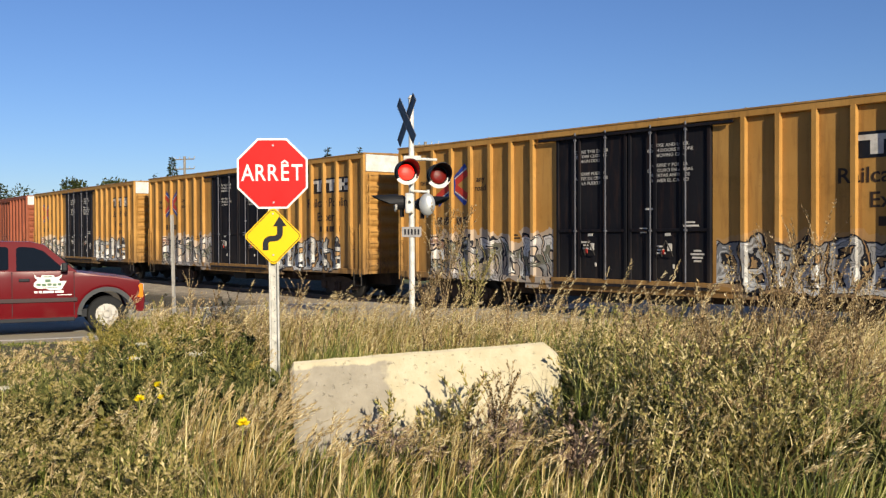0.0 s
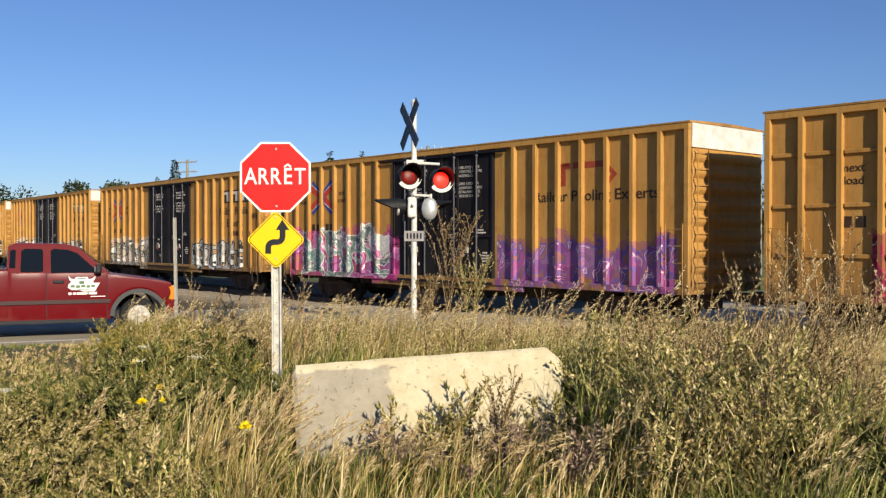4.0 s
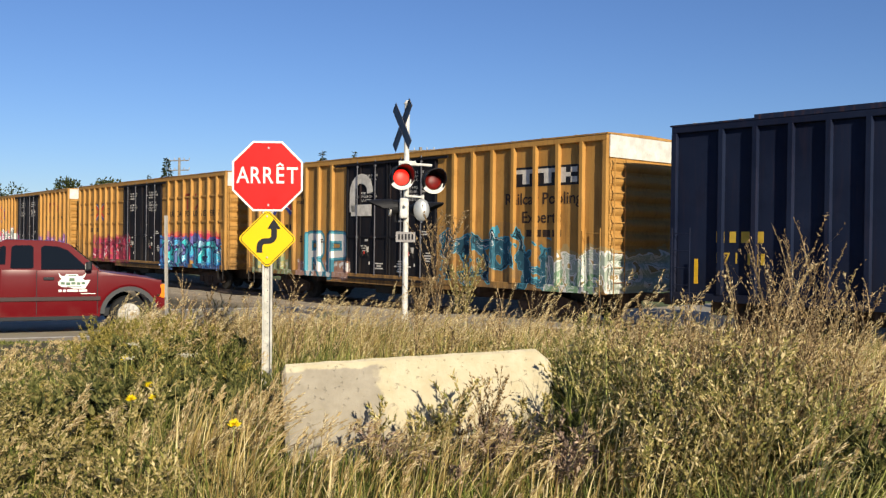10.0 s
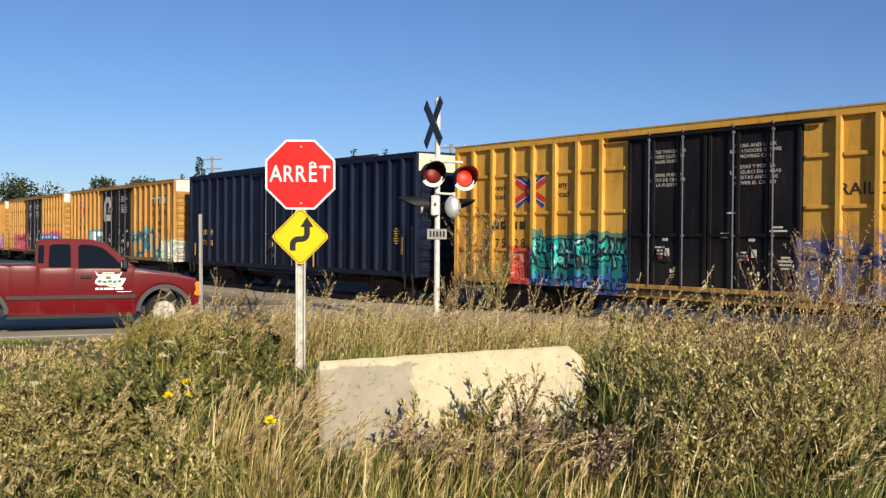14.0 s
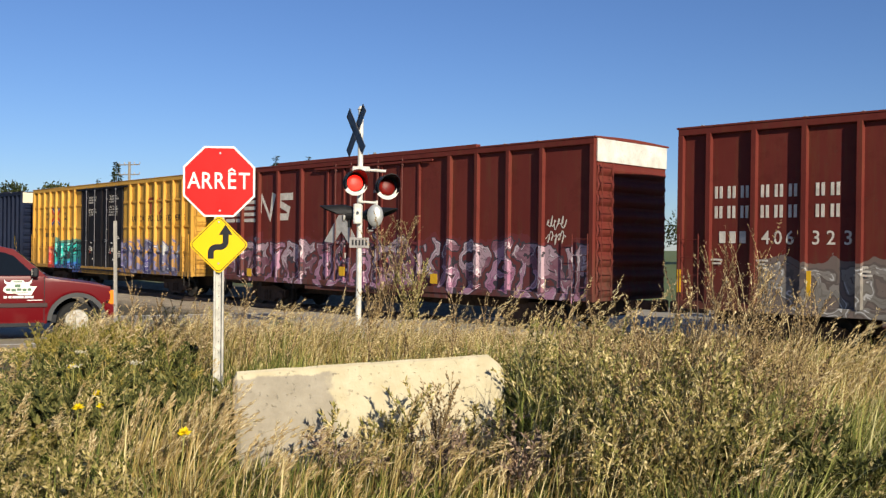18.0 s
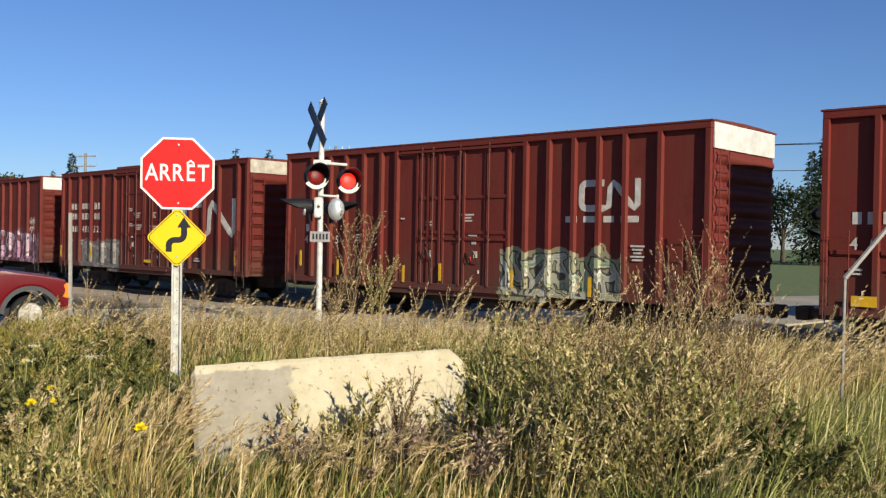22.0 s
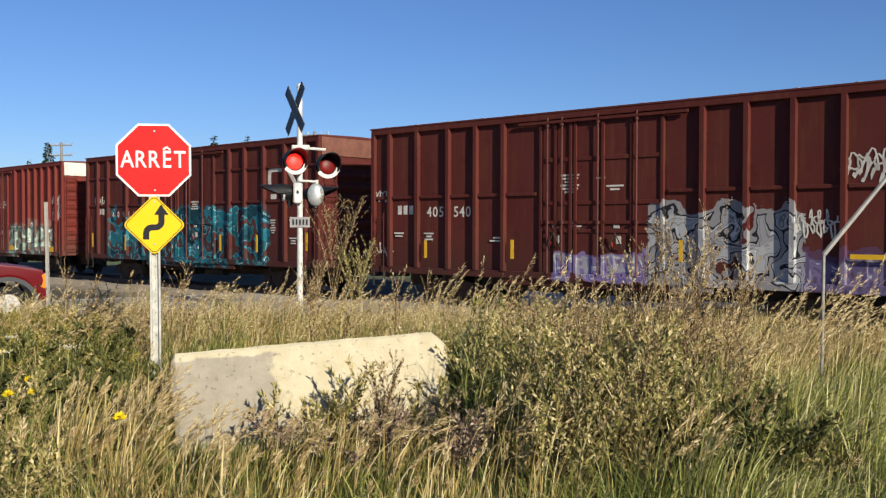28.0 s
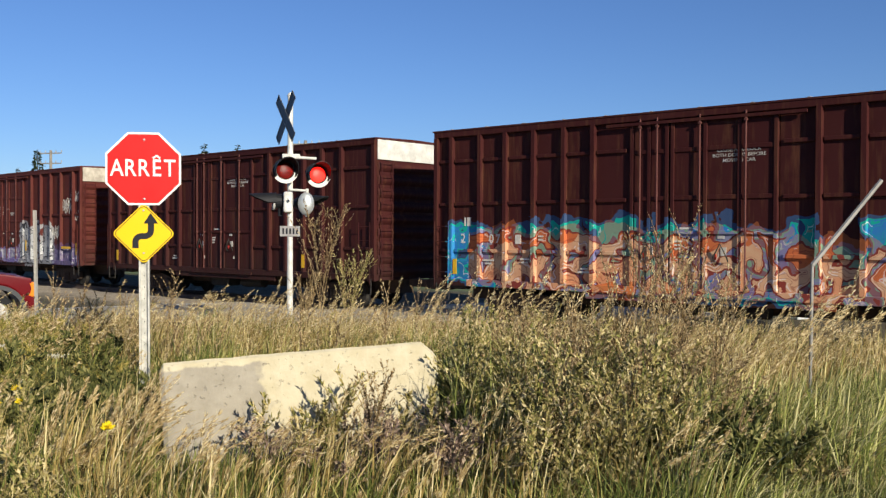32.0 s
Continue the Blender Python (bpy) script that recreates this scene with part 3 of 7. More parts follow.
    for z in look_of.get("rails", ()):
        for a, b in zip(xs, xs[1:]):
            if a >= d0 - 0.01 and b <= d1 + 0.01:
                continue
            bm = bmesh.new()
            y0, y1 = FACE - 0.06, FACE
            box(bm, at(a) + 0.085, at(b) - 0.085, y0, y1, z - 0.045, z + 0.045, 0.012)
            part("side_rail", bm, paint, car)
    # doors
    leaves = look_of["leaves"]
    for a, b in zip(leaves, leaves[1:]):
        bm = bmesh.new()
        box(bm, at(a) + 0.02, at(b) - 0.02, FACE - 0.03, FACE + 0.05, SILL + 0.1, TOP - 0.2, 0.012)
        leaf = part("door", bm, door_paint, car)
        n = 3 if b - a > 2.0 else 2
        for i in range(n + 1):
            x = a + 0.07 + (b - a - 0.14) * i / n
            bm = bmesh.new()
            box(bm, at(x) - 0.045, at(x) + 0.045, FACE - 0.075, FACE - 0.03, SILL + 0.12, TOP - 0.24, 0.01)
            part("stiffener", bm, door_paint, leaf)
        for z in look_of.get("door_rails", ()):
            bm = bmesh.new()
            box(bm, at(a) + 0.07, at(b) - 0.07, FACE - 0.06, FACE - 0.03, z - 0.05, z + 0.05, 0.01)
            part("crossbar", bm, door_paint, leaf)
        for i in range(2):
            x = a + (b - a) * (0.3 + 0.42 * i)
            bm = bmesh.new()
            rod(bm, (at(x), FACE - 0.11, SILL + 0.15), (at(x), FACE - 0.11, TOP - 0.12), 0.02, seg=6)
            part("lock_rod", bm, look_of.get("rod", STEEL), leaf)
            for z in (SILL + 1.45, TOP - 0.32):
                bm = bmesh.new()
                box(bm, at(x) - 0.035, at(x) + 0.035, FACE - 0.145, FACE - 0.07, z - 0.025, z + 0.025, 0.006)
                part("rod_guide", bm, look_of.get("rod", STEEL), leaf)
        bm = bmesh.new()
        box(bm, at(a) + 0.05, at(b) - 0.05, FACE - 0.075, FACE - 0.03, SILL + 1.42, SILL + 1.5, 0.01)
        part("belt_rail", bm, door_paint, leaf)
        x = (a + b) / 2
        for name, dx, z, w, tall, mat in (("placard", 0.04, 1.98, 0.13, 0.19, OFFWHITE), ("seal_tag", -0.16, 1.86, 0.07, 0.12, BRIGHT_RED), ("latch_plate", -0.02, 2.3, 0.16, 0.07, GREY_LETTER), ("small_label", 0.16, 1.5, 0.05, 0.1, OFFWHITE)):
            bm = bmesh.new()
            box(bm, at(x + dx) - w / 2, at(x + dx) + w / 2, FACE - 0.045, FACE - 0.031, z - tall / 2, z + tall / 2)
            part(name, bm, mat, leaf)
        bm = bmesh.new()
        x = (a + b) / 2
        sweep(bm, [(at(x) - 0.16, FACE - 0.08, 1.75), (at(x) - 0.16, FACE - 0.14, 1.85), (at(x), FACE - 0.15, 2.15), (at(x) + 0.16, FACE - 0.14, 1.85), (at(x) + 0.16, FACE - 0.08, 1.75)], 0.018, 6)
        part("lock_handle", bm, DARK_STEEL, leaf)
    bm = bmesh.new()
    box(bm, at(d0 - 0.6), at(d1 + 0.6), FACE - 0.13, FACE - 0.08, TOP - 0.27, TOP - 0.2)
    part("door_track", bm, door_paint, car)
    bm = bmesh.new()
    box(bm, at(d0), at(d1), FACE - 0.14, FACE - 0.05, SILL - 0.02, SILL + 0.06)
    part("door_sill", bm, door_paint, car)
    # ends: a flat sheet, pressed ribs, a pale upper panel
    for x, s in ((0, 1), (L, -1)):
        bm = bmesh.new()
        box(bm, at(x), at(x + s * 0.06), FACE + 0.06, HALF - 0.06, SILL, TOP - 0.02)
        part("end_wall", bm, paint, car)
    bm = bmesh.new()
    box(bm, at(L), at(L) + 0.05, FACE, HALF, TOP - look_of.get("cap", 0.62), TOP - 0.02, 0.012)
    part("end_cap", bm, look_of.get("cap_paint", CAP), car)
    zs = np.linspace(SILL + 0.25, TOP - look_of.get("cap", 0.62) - 0.2, 9)
    for z in zs:
        r = part("end_rib", shared("end_rib", end_rib_mesh, paint), None, car)
        r.location = (at(L), 0, z)
    # ladders, grab irons, sill steps
    for x in (0.1, L - 0.62):
        bm = bmesh.new()
        for i in range(4):
            z = SILL + 0.35 + i * 0.42
            rod(bm, (at(x), FACE - 0.17, z), (at(x) + 0.5, FACE - 0.17, z), 0.012, seg=5)
        rod(bm, (at(x), FACE - 0.17, SILL - 0.1), (at(x), FACE - 0.17, SILL + 1.75), 0.014, seg=5)
        rod(bm, (at(x) + 0.5, FACE - 0.17, SILL - 0.1), (at(x) + 0.5, FACE - 0.17, SILL + 1.75), 0.014, seg=5)
        part("side_ladder", bm, paint, car)
        bm = bmesh.new()
        sweep(bm, [(at(x) + 0.02, FACE - 0.1, SILL + 0.05), (at(x) + 0.02, FACE - 0.1, SILL - 0.42), (at(x) + 0.48, FACE - 0.1, SILL - 0.42), (at(x) + 0.48, FACE - 0.1, SILL + 0.05)], 0.018, 6)
        part("sill_step", bm, DARK_STEEL, car)
    bm = bmesh.new()
    for i in range(9):
        z = SILL + 0.3 + i * 0.4
        rod(bm, (at(L) + 0.16, FACE + 0.06, z), (at(L) + 0.16, FACE + 0.52, z), 0.012, seg=5)
    for y in (FACE + 0.06, FACE + 0.52):
        rod(bm, (at(L) + 0.16, y, SILL), (at(L) + 0.16, y, SILL + 3.6), 0.014, seg=5)
    part("end_ladder", bm, paint, car)
    # underframe
    bm = bmesh.new()
    box(bm, at(0.3), at(L - 0.3), -0.3, 0.3, 0.5, 0.95, 0.02)
    part("centre_sill", bm, BROWN_STEEL, car)
    for x in np.linspace(2.8, L - 2.8, 7):
        part("crossbearer", shared("crossbearer", lambda b: box(b, -0.06, 0.06, -1.56, 1.56, 0.74, 0.948), BROWN_STEEL), None, car).location.x = at(x)
    bm = bmesh.new()
    box(bm, at(L / 2 - 1.3), at(L / 2 - 0.2), -1.2, -0.7, 0.45, 0.85, 0.05)
    rod(bm, (at(L / 2 + 0.3), -0.9, 0.62), (at(L / 2 + 1.5), -0.9, 0.62), 0.17, seg=12)
    part("brake_tank", bm, DARK_STEEL, car)
    for x, s in ((0, -1), (L, 1)):
        bm = bmesh.new()
        box(bm, at(x) - 0.1, at(x) + s * 0.85, -0.12, 0.12, 0.72, 0.96, 0.03)
        box(bm, at(x) + s * 0.75, at(x) + s * 1.08, -0.2, 0.2, 0.68, 1.0, 0.05)
        part("coupler", bm, BROWN_STEEL, car)
    bogie(car, at(2.6))
    bogie(car, at(L - 2.6))
    return car, at, paint


def slab_rib(bm):
    for s in (-1, 1):
        pts = [(-0.03, s * 1.68, 0.02), (0.03, s * 1.68, 0.02), (0.03, 0, 0.075), (-0.03, 0, 0.075)]
        a = [bm.verts.new(p) for p in pts]
        b = [bm.verts.new((p[0], p[1], p[2] + 0.035)) for p in pts]
        bm.faces.new(b)
        for i in range(4):
            bm.faces.new((a[i], a[(i + 1) % 4], b[(i + 1) % 4], b[i]))


def end_rib_mesh(bm):
    n = 6
    rings = []
    for y in (-1.58, -1.5, 1.5, 1.58):
        d = 0.02 if abs(y) > 1.55 else 0.1
        rings.append([bm.verts.new((d * math.sin(math.pi * i / n), y, -0.16 + 0.32 * i / n)) for i in range(n + 1)])
    for a, b in zip(rings, rings[1:]):
        for i in range(n):
            bm.faces.new((a[i], a[i + 1], b[i + 1], b[i]))


def even(a, b, n):
    return [a + (b - a) * i / n for i in range(1, n)]


ROD = plain("worn_lock_rod", (0.2, 0.2, 0.22), 0.5, 0.5, 0.3, 9)
DULL_ROD = plain("painted_lock_rod", (0.16, 0.06, 0.05), 0.6, 0.2, 0.3, 9)
OCHRE = dict(base=(0.39, 0.2, 0.05), fade=(0.46, 0.255, 0.075), roof=(0.2, 0.105, 0.045), door_base=(0.006, 0.006, 0.009), door_fade=(0.013, 0.013, 0.016), door=(6.95, 11.9), leaves=(6.95, 9.42, 11.9), ribs=even(0, 6.95, 8) + even(11.9, 18.8, 8), rust=0.34, rod=ROD)
GRID = dict(OCHRE, rails=(4.2, 3.05, 1.95))
NAVY = dict(base=(0.0065, 0.0105, 0.028), fade=(0.012, 0.019, 0.044), door=(7.4, 12.25), leaves=(7.4, 9.4, 12.25), ribs=even(0.5, 7.4, 8) + even(12.25, 18.7, 8), raised=(2.2, 16.2), rust=0.06, dirt=(0.014, 0.014, 0.02), rod=ROD)
MAROON = dict(base=(0.115, 0.021, 0.017), fade=(0.14, 0.029, 0.022), door=(6.15, 9.75), leaves=(6.15, 7.2, 9.75), rust=0.45, rod=DULL_ROD)

# ---- liveries: lettering, plain logo shapes and bars ----
BROWN_CAP = plain("brown_end_paint", (0.2, 0.08, 0.055), 0.6, 0, 0.35, 4, dirt=(0.4, 0.28, 0.2))
STREAKED_CAP = plain("flaked_white_paint", (0.56, 0.5, 0.4), 0.6, 0, 0.4, 4, dirt=(0.25, 0.08, 0.05))
DEPTH = FACE - 0.006


def bars(car, at, x0, x1, z, height, material, cuts=(), gap=0.12):
    """A line of writing that cannot be read: plain bars, with breaks."""
    xs = [x0, *cuts, x1]
    for a, b in zip(xs, xs[1:]):
        bm = bmesh.new()
        box(bm, at(a) + gap / 2, at(b) - gap / 2, DEPTH - 0.004, DEPTH + 0.004, z - height / 2, z + height / 2)
        part("bar", bm, material, car)


def spaced(car, at, text, x0, x1, z, height, material, y=DEPTH, bold=0.01):
    """Numbers stencilled one by one between the ribs."""
    n = len(text)
    for i, c in enumerate(text):
        words(car, c, at(x0 + (x1 - x0) * i / max(1, n - 1)), y, z, height, material, bold, 0.95, "digit")


def stencil(car, at, text, places, z, height, material):
    for c, x in zip(text, places):
        words(car, c, at(x), DEPTH, z, height, material, 0.01, 0.95, "digit")


def door_note(car, at, x, z, y=FACE - 0.035, height=0.1, text="CLOSE AND LOCK\nBOTH DOORS BEFORE\nMOVING CAR", material=None):
    words(car, text, at(x), y, z, height * 0.88, material or GREY_LETTER, 0.002, 1.1, "notice")


def small_print(car, at, spots, material=None, y=FACE - 0.034):
    """Blocks of small stencilled lines."""
    for x, z, w, rows in spots:
        bm = bmesh.new()
        for i in range(rows):
            s = 0.75 + 0.25 * math.sin(i * 2.1 + x)
            box(bm, at(x - w * s / 2), at(x + w * s / 2), y - 0.003, y + 0.003, z - i * 0.085 - 0.022, z - i * 0.085 + 0.022)
        part("small_notice", bm, material or OFFWHITE, car)


def star_logo(car, at, x, z, half, tall):
    """A crossed emblem: red arms edged in blue, and a blue bow at the middle."""
    y = FACE - 0.008
    for s in (-1, 1):
        for v in (-1, 1):
            bm = bmesh.new()
            band(bm, [(s * half * 0.1, v * tall * 0.2), (s * half * 0.88, v * tall * 0.88)], tall * 0.26, -0.003, 0.003)
            part("emblem_arm", bm, BLUE_INK, car).location = (at(x), y, z)
            bm = bmesh.new()
            band(bm, [(s * half * 0.2, v * tall * 0.08), (s * half * 0.98, v * tall * 0.56)], tall * 0.3, -0.006, -0.001)
            part("emblem_stripe", bm, BRIGHT_RED, car).location = (at(x), y, z)
            bm = bmesh.new()
            band(bm, [(s * half * 0.2, v * tall * 0.3), (s * half * 0.95, v * tall * 0.76)], tall * 0.05, -0.008, -0.003)
            part("emblem_line", bm, OFFWHITE, car).location = (at(x), y, z)
    bm = bmesh.new()
    band(bm, [*arc(-half * 0.45, 0, half * 0.55, -62, 62, 10)], half * 0.3, -0.012, -0.003)
    part("emblem_bow", bm, BLUE_INK, car).location = (at(x), y, z)


def pool_marks(car, at, boxed=True, star=True, number="", red=False):
    """Owner's emblem, slogan and road slogan of the ochre pool wagons."""
    e, z, half, tall = (2.56, 3.88, 0.74, 0.67) if boxed else (3.3, 3.71, 0.63, 0.53)
    if star:
        star_logo(car, at, e, z, half, tall)
        words(car, "next\nload", at(e - 1.29), DEPTH, z, 0.19, INK, 0.006)
        words(car, "any\nroad", at(e + 1.29), DEPTH, z, 0.19, INK, 0.006)
    marks = (1.98, 2.3, 2.9, 3.2) if boxed else (1.86, 2.16, 2.66, 2.98)
    for u in marks:
        bars(car, at, u - 0.14, u + 0.14, 2.76 if boxed else 2.69, 0.24, INK, (), 0.07)
    if number:
        stencil(car, at, number, (1.3, 2.04, 2.35, 2.85, 3.15, 3.91) if boxed else (1.31, 1.9, 2.17, 2.73, 3.01, 3.57), 2.3 if boxed else 2.14, 0.27, INK)
    if red:
        words(car, "Railcar Pooling Experts", at(15.7), DEPTH, 3.5, 0.3, INK, 0.016, 1.12, "slogan")
        for pts in ([(14.4, 4.35), (14.9, 4.35), (14.65, 4.35), (14.65, 3.8)], [(15.0, 4.35), (16.1, 4.35), (16.45, 4.05), (16.1, 3.75)]):
            bm = bmesh.new()
            band(bm, [(at(a), b) for a, b in pts], 0.17, DEPTH - 0.003, DEPTH + 0.003)
            part("emblem_stroke", bm, RED_INK, car)
    elif boxed:
        bm = bmesh.new()
        box(bm, at(15.27), at(17.82), DEPTH - 0.003, DEPTH + 0.003, 3.9, 4.46)
        panel = part("emblem_panel", bm, BLACK, car)
        for x0, x1, z0, z1 in ((0.1, 0.78, 0.31, 0.41), (0.33, 0.56, 0.06, 0.31), (0.82, 1.46, 0.31, 0.41), (1.03, 1.26, 0.06, 0.31), (1.5, 1.7, 0.06, 0.41), (1.7, 1.85, 0.19, 0.29), (1.85, 2.05, 0.29, 0.41), (1.85, 2.05, 0.06, 0.19)):
            bm = bmesh.new()
            box(bm, at(15.27 + 1.2 * x0), at(15.27 + 1.2 * x1), DEPTH - 0.009, DEPTH - 0.0035, 3.9 + 1.2 * z0, 3.9 + 1.2 * z1)
            part("emblem_block", bm, OFFWHITE, panel)
        words(car, "Railcar Pooling", at(16.42), DEPTH, 3.53, 0.34, INK, 0.018, 1.05, "slogan")
        words(car, "Experts", at(16.4), DEPTH, 3.0, 0.34, INK, 0.018, 1.05, "slogan")
        bars(car, at, 15.8, 17.2, 2.56, 0.2, INK, (16.2, 16.45, 16.8), 0.08)
    else:
        words(car, "RAILCAR POOLING EXPERTS", at(15.4), FACE - 0.007, 3.42, 0.27, INK, 0.008, 1.12, "slogan")
        for pts in ([(14.45, 4.3), (15.1, 4.3), (14.78, 4.3), (14.78, 3.62)], [(15.6, 4.3), (16.05, 3.95), (15.6, 3.62)]):
            bm = bmesh.new()
            band(bm, [(at(a), b) for a, b in pts], 0.13, DEPTH - 0.003, DEPTH + 0.003)
            part("emblem_stroke", bm, RED_INK, car)
    door_note(car, at, 10.7, 4.42)
    door_note(car, at, 10.7, 3.85, text="CIERRE Y PONGA\nEL SEGURO EN AMBAS\nPUERTAS ANTES DE\nMOVER EL CARRO")
    door_note(car, at, 8.2, 3.82, text="CIERRE PUERTA\nANTES DE CERRAR\nLA PUERTA")
    door_note(car, at, 8.2, 4.42, text="CLOSE THIS DOOR\nBEFORE CLOSING\nMAIN DOOR")
    small_print(car, at, ((10.1, 2.95, 0.5, 1), (11.3, 2.6, 0.5, 2), (9.9, 2.45, 0.35, 2), (8.0, 2.1, 0.3, 3), (10.4, 2.0, 0.35, 3), (11.5, 1.9, 0.4, 4)))
    small_print(car, at, ((5.3, 2.3, 0.45, 2), (17.9, 1.9, 0.3, 4)), INK, DEPTH)


def ribbon_logo(car, at, x0, x1, z0, z1, stroke):
    """A pale bracket and a wave, drawn as bent bands."""
    w, h = x1 - x0, z1 - z0
    r = h * 0.18
    s = stroke / 2
    y0, y1 = FACE - 0.01, FACE - 0.004
    bm = bmesh.new()
    band(bm, [(at(x0 + w * 0.42), z1 - s), (at(x0 + s + r), z1 - s), *[(at(x0 + s + r + a), z1 - s - r + b) for a, b in arc(0, 0, r, 90, 180, 5)], *[(at(x0 + s + r + a), z0 + s + r + b) for a, b in arc(0, 0, r, 180, 270, 5)], (at(x0 + w * 0.42), z0 + s)], stroke, y0, y1)
    part("pale_bracket", bm, OFFWHITE, car)
    a, b = x0 + w * 0.5, x1 - s
    bm = bmesh.new()
    band(bm, [(at(x0 + w * 0.42), z0 + s), (at(a), z0 + s * 1.6), (at(a + s * 0.4), z1 - s * 2.5), (at(a + s * 1.6), z1 - s), (at(a + s * 2.8), z1 - s * 2), (at(b - s * 2.2), z0 + s * 2), (at(b - s), z0 + s), (at(b), z0 + s * 2), (at(b), z1)], stroke * 0.92, y0 - 0.002, y1 - 0.002)
    part("pale_wave", bm, OFFWHITE, car)


def bar_logo(car, at):
    """Five pale bars and two slanted blocks."""
    for i in range(5):
        z = 4.16 - i * 0.23
        bars(car, at, 0.35, 2.55, z, 0.13, OFFWHITE, (1.1, 1.67), 0.1)
    for path in ([(2.72, 3.2), (2.95, 4.12), (3.5, 3.3), (3.75, 4.22)], [(4.95, 4.08), (4.2, 4.08), (4.08, 3.85), (4.7, 3.6), (4.62, 3.34), (3.92, 3.34)]):
        bm = bmesh.new()
        band(bm, [(at(x), z) for x, z in path], 0.26, DEPTH - 0.003, DEPTH + 0.003)
        part("emblem_block", bm, OFFWHITE, car)


def reflectors(car, at, spots, h=0.7, w=0.1):
    for x, z in spots:
        bm = bmesh.new()
        box(bm, at(x) - w / 2, at(x) + w / 2, FACE - 0.126, FACE - 0.116, z, z + h)
        part("reflector_strip", bm, YELLOW_MARK, car)


def scribble(car, at, x, z, size, seed, material=None):
    """A sprayed signature: a thin looping line that runs on like handwriting."""
    r = random.Random(seed)
    loops, p1, p2 = r.uniform(4.0, 6.5), r.uniform(0, 6), r.uniform(0, 6)
    path = []
    for i in range(64):
        t = i / 63
        a = math.tau * loops * t
        tall = size * (0.3 + 0.18 * math.sin(3.1 * t * math.tau + p1))
        path.append((at(x) - size * 0.9 + 1.8 * size * t + 0.16 * size * math.cos(a + p2), z + tall * math.sin(a) + 0.12 * size * math.sin(2.3 * a + p1)))
    bm = bmesh.new()
    band(bm, path, size * 0.07, FACE - 0.012, FACE - 0.006)
    part("scrawl", bm, material or OFFWHITE, car)


W3, K3 = (0.62, 0.6, 0.56), (0.02, 0.02, 0.025)
YELLOW_A = dict(OCHRE, tags=((1.5, 6.8, 1.0, 2.25, (W3, (0.3, 0.3, 0.28), (0.16, 0.18, 0.13), W3, (0.35, 0.2, 0.13)), K3, 0.8, 1.0, 1), (12.0, 17.2, 1.0, 2.15, (W3, (0.4, 0.38, 0.35), (0.2, 0.2, 0.2)), K3, 0.6, 1.1, 2)))
COLOURS = {
    "teal": ((0.01, 0.03, 0.035), (0.02, 0.085, 0.085), (0.03, 0.13, 0.12), (0.012, 0.05, 0.055), (0.45, 0.45, 0.43)),
    "pink": ((0.42, 0.06, 0.2), (0.3, 0.1, 0.28), (0.5, 0.2, 0.35)),
    "violet": ((0.26, 0.05, 0.14), (0.36, 0.09, 0.24), (0.2, 0.06, 0.2), (0.3, 0.14, 0.26)),
    "wine": ((0.16, 0.02, 0.04), (0.22, 0.03, 0.06), (0.1, 0.02, 0.03)),
    "cyan": ((0.03, 0.16, 0.42), (0.06, 0.38, 0.52), (0.05, 0.5, 0.48), (0.4, 0.58, 0.64), (0.08, 0.34, 0.56)),
    "sky": ((0.1, 0.36, 0.48), W3, (0.35, 0.06, 0.06), (0.12, 0.4, 0.5), (0.55, 0.55, 0.55)),
    "ink": ((0.008, 0.01, 0.018), (0.015, 0.025, 0.04), (0.03, 0.09, 0.13), (0.01, 0.012, 0.02)),
    "jade": ((0.02, 0.24, 0.22), (0.03, 0.36, 0.31), (0.04, 0.46, 0.4), (0.02, 0.3, 0.28)),
    "purple": ((0.03, 0.025, 0.12), (0.05, 0.04, 0.17), (0.02, 0.016, 0.07), (0.04, 0.03, 0.13), (0.42, 0.42, 0.4)),
    "mauve": ((0.32, 0.12, 0.22), (0.4, 0.2, 0.3), (0.2, 0.07, 0.1), (0.42, 0.3, 0.34)),
    "mint": ((0.24, 0.31, 0.25), (0.31, 0.38, 0.31), (0.2, 0.25, 0.2), (0.38, 0.44, 0.37)),
    "sea": ((0.01, 0.02, 0.03), (0.015, 0.06, 0.08), (0.02, 0.13, 0.17), (0.01, 0.03, 0.045)),
    "silver": ((0.36, 0.36, 0.37), (0.42, 0.42, 0.42), (0.3, 0.3, 0.31)),
    "fire": ((0.6, 0.2, 0.06), (0.66, 0.34, 0.18), (0.62, 0.4, 0.24), (0.5, 0.14, 0.05)),
    "deep": ((0.03, 0.09, 0.38), (0.04, 0.16, 0.5), (0.03, 0.3, 0.25)),
}
C = COLOURS
DARKER = dict(dirt=(0.04, 0.026, 0.022), base=(0.08, 0.018, 0.015), fade=(0.1, 0.025, 0.02))
DARKEST = dict(dirt=(0.025, 0.016, 0.014), base=(0.042, 0.0095, 0.0095), fade=(0.052, 0.013, 0.012))
# two square sprayed capitals, as runs of strokes (x, z, x, z)
LETTERS = ((4.55, 1.05, 4.55, 2.4), (4.55, 2.4, 5.25, 2.4), (5.3, 2.35, 5.3, 1.85), (4.6, 1.75, 5.2, 1.78), (4.95, 1.7, 5.4, 1.05), (5.9, 1.05, 5.9, 2.4), (5.9, 2.4, 6.75, 2.38), (6.75, 2.38, 6.78, 1.8), (6.78, 1.8, 5.95, 1.74))


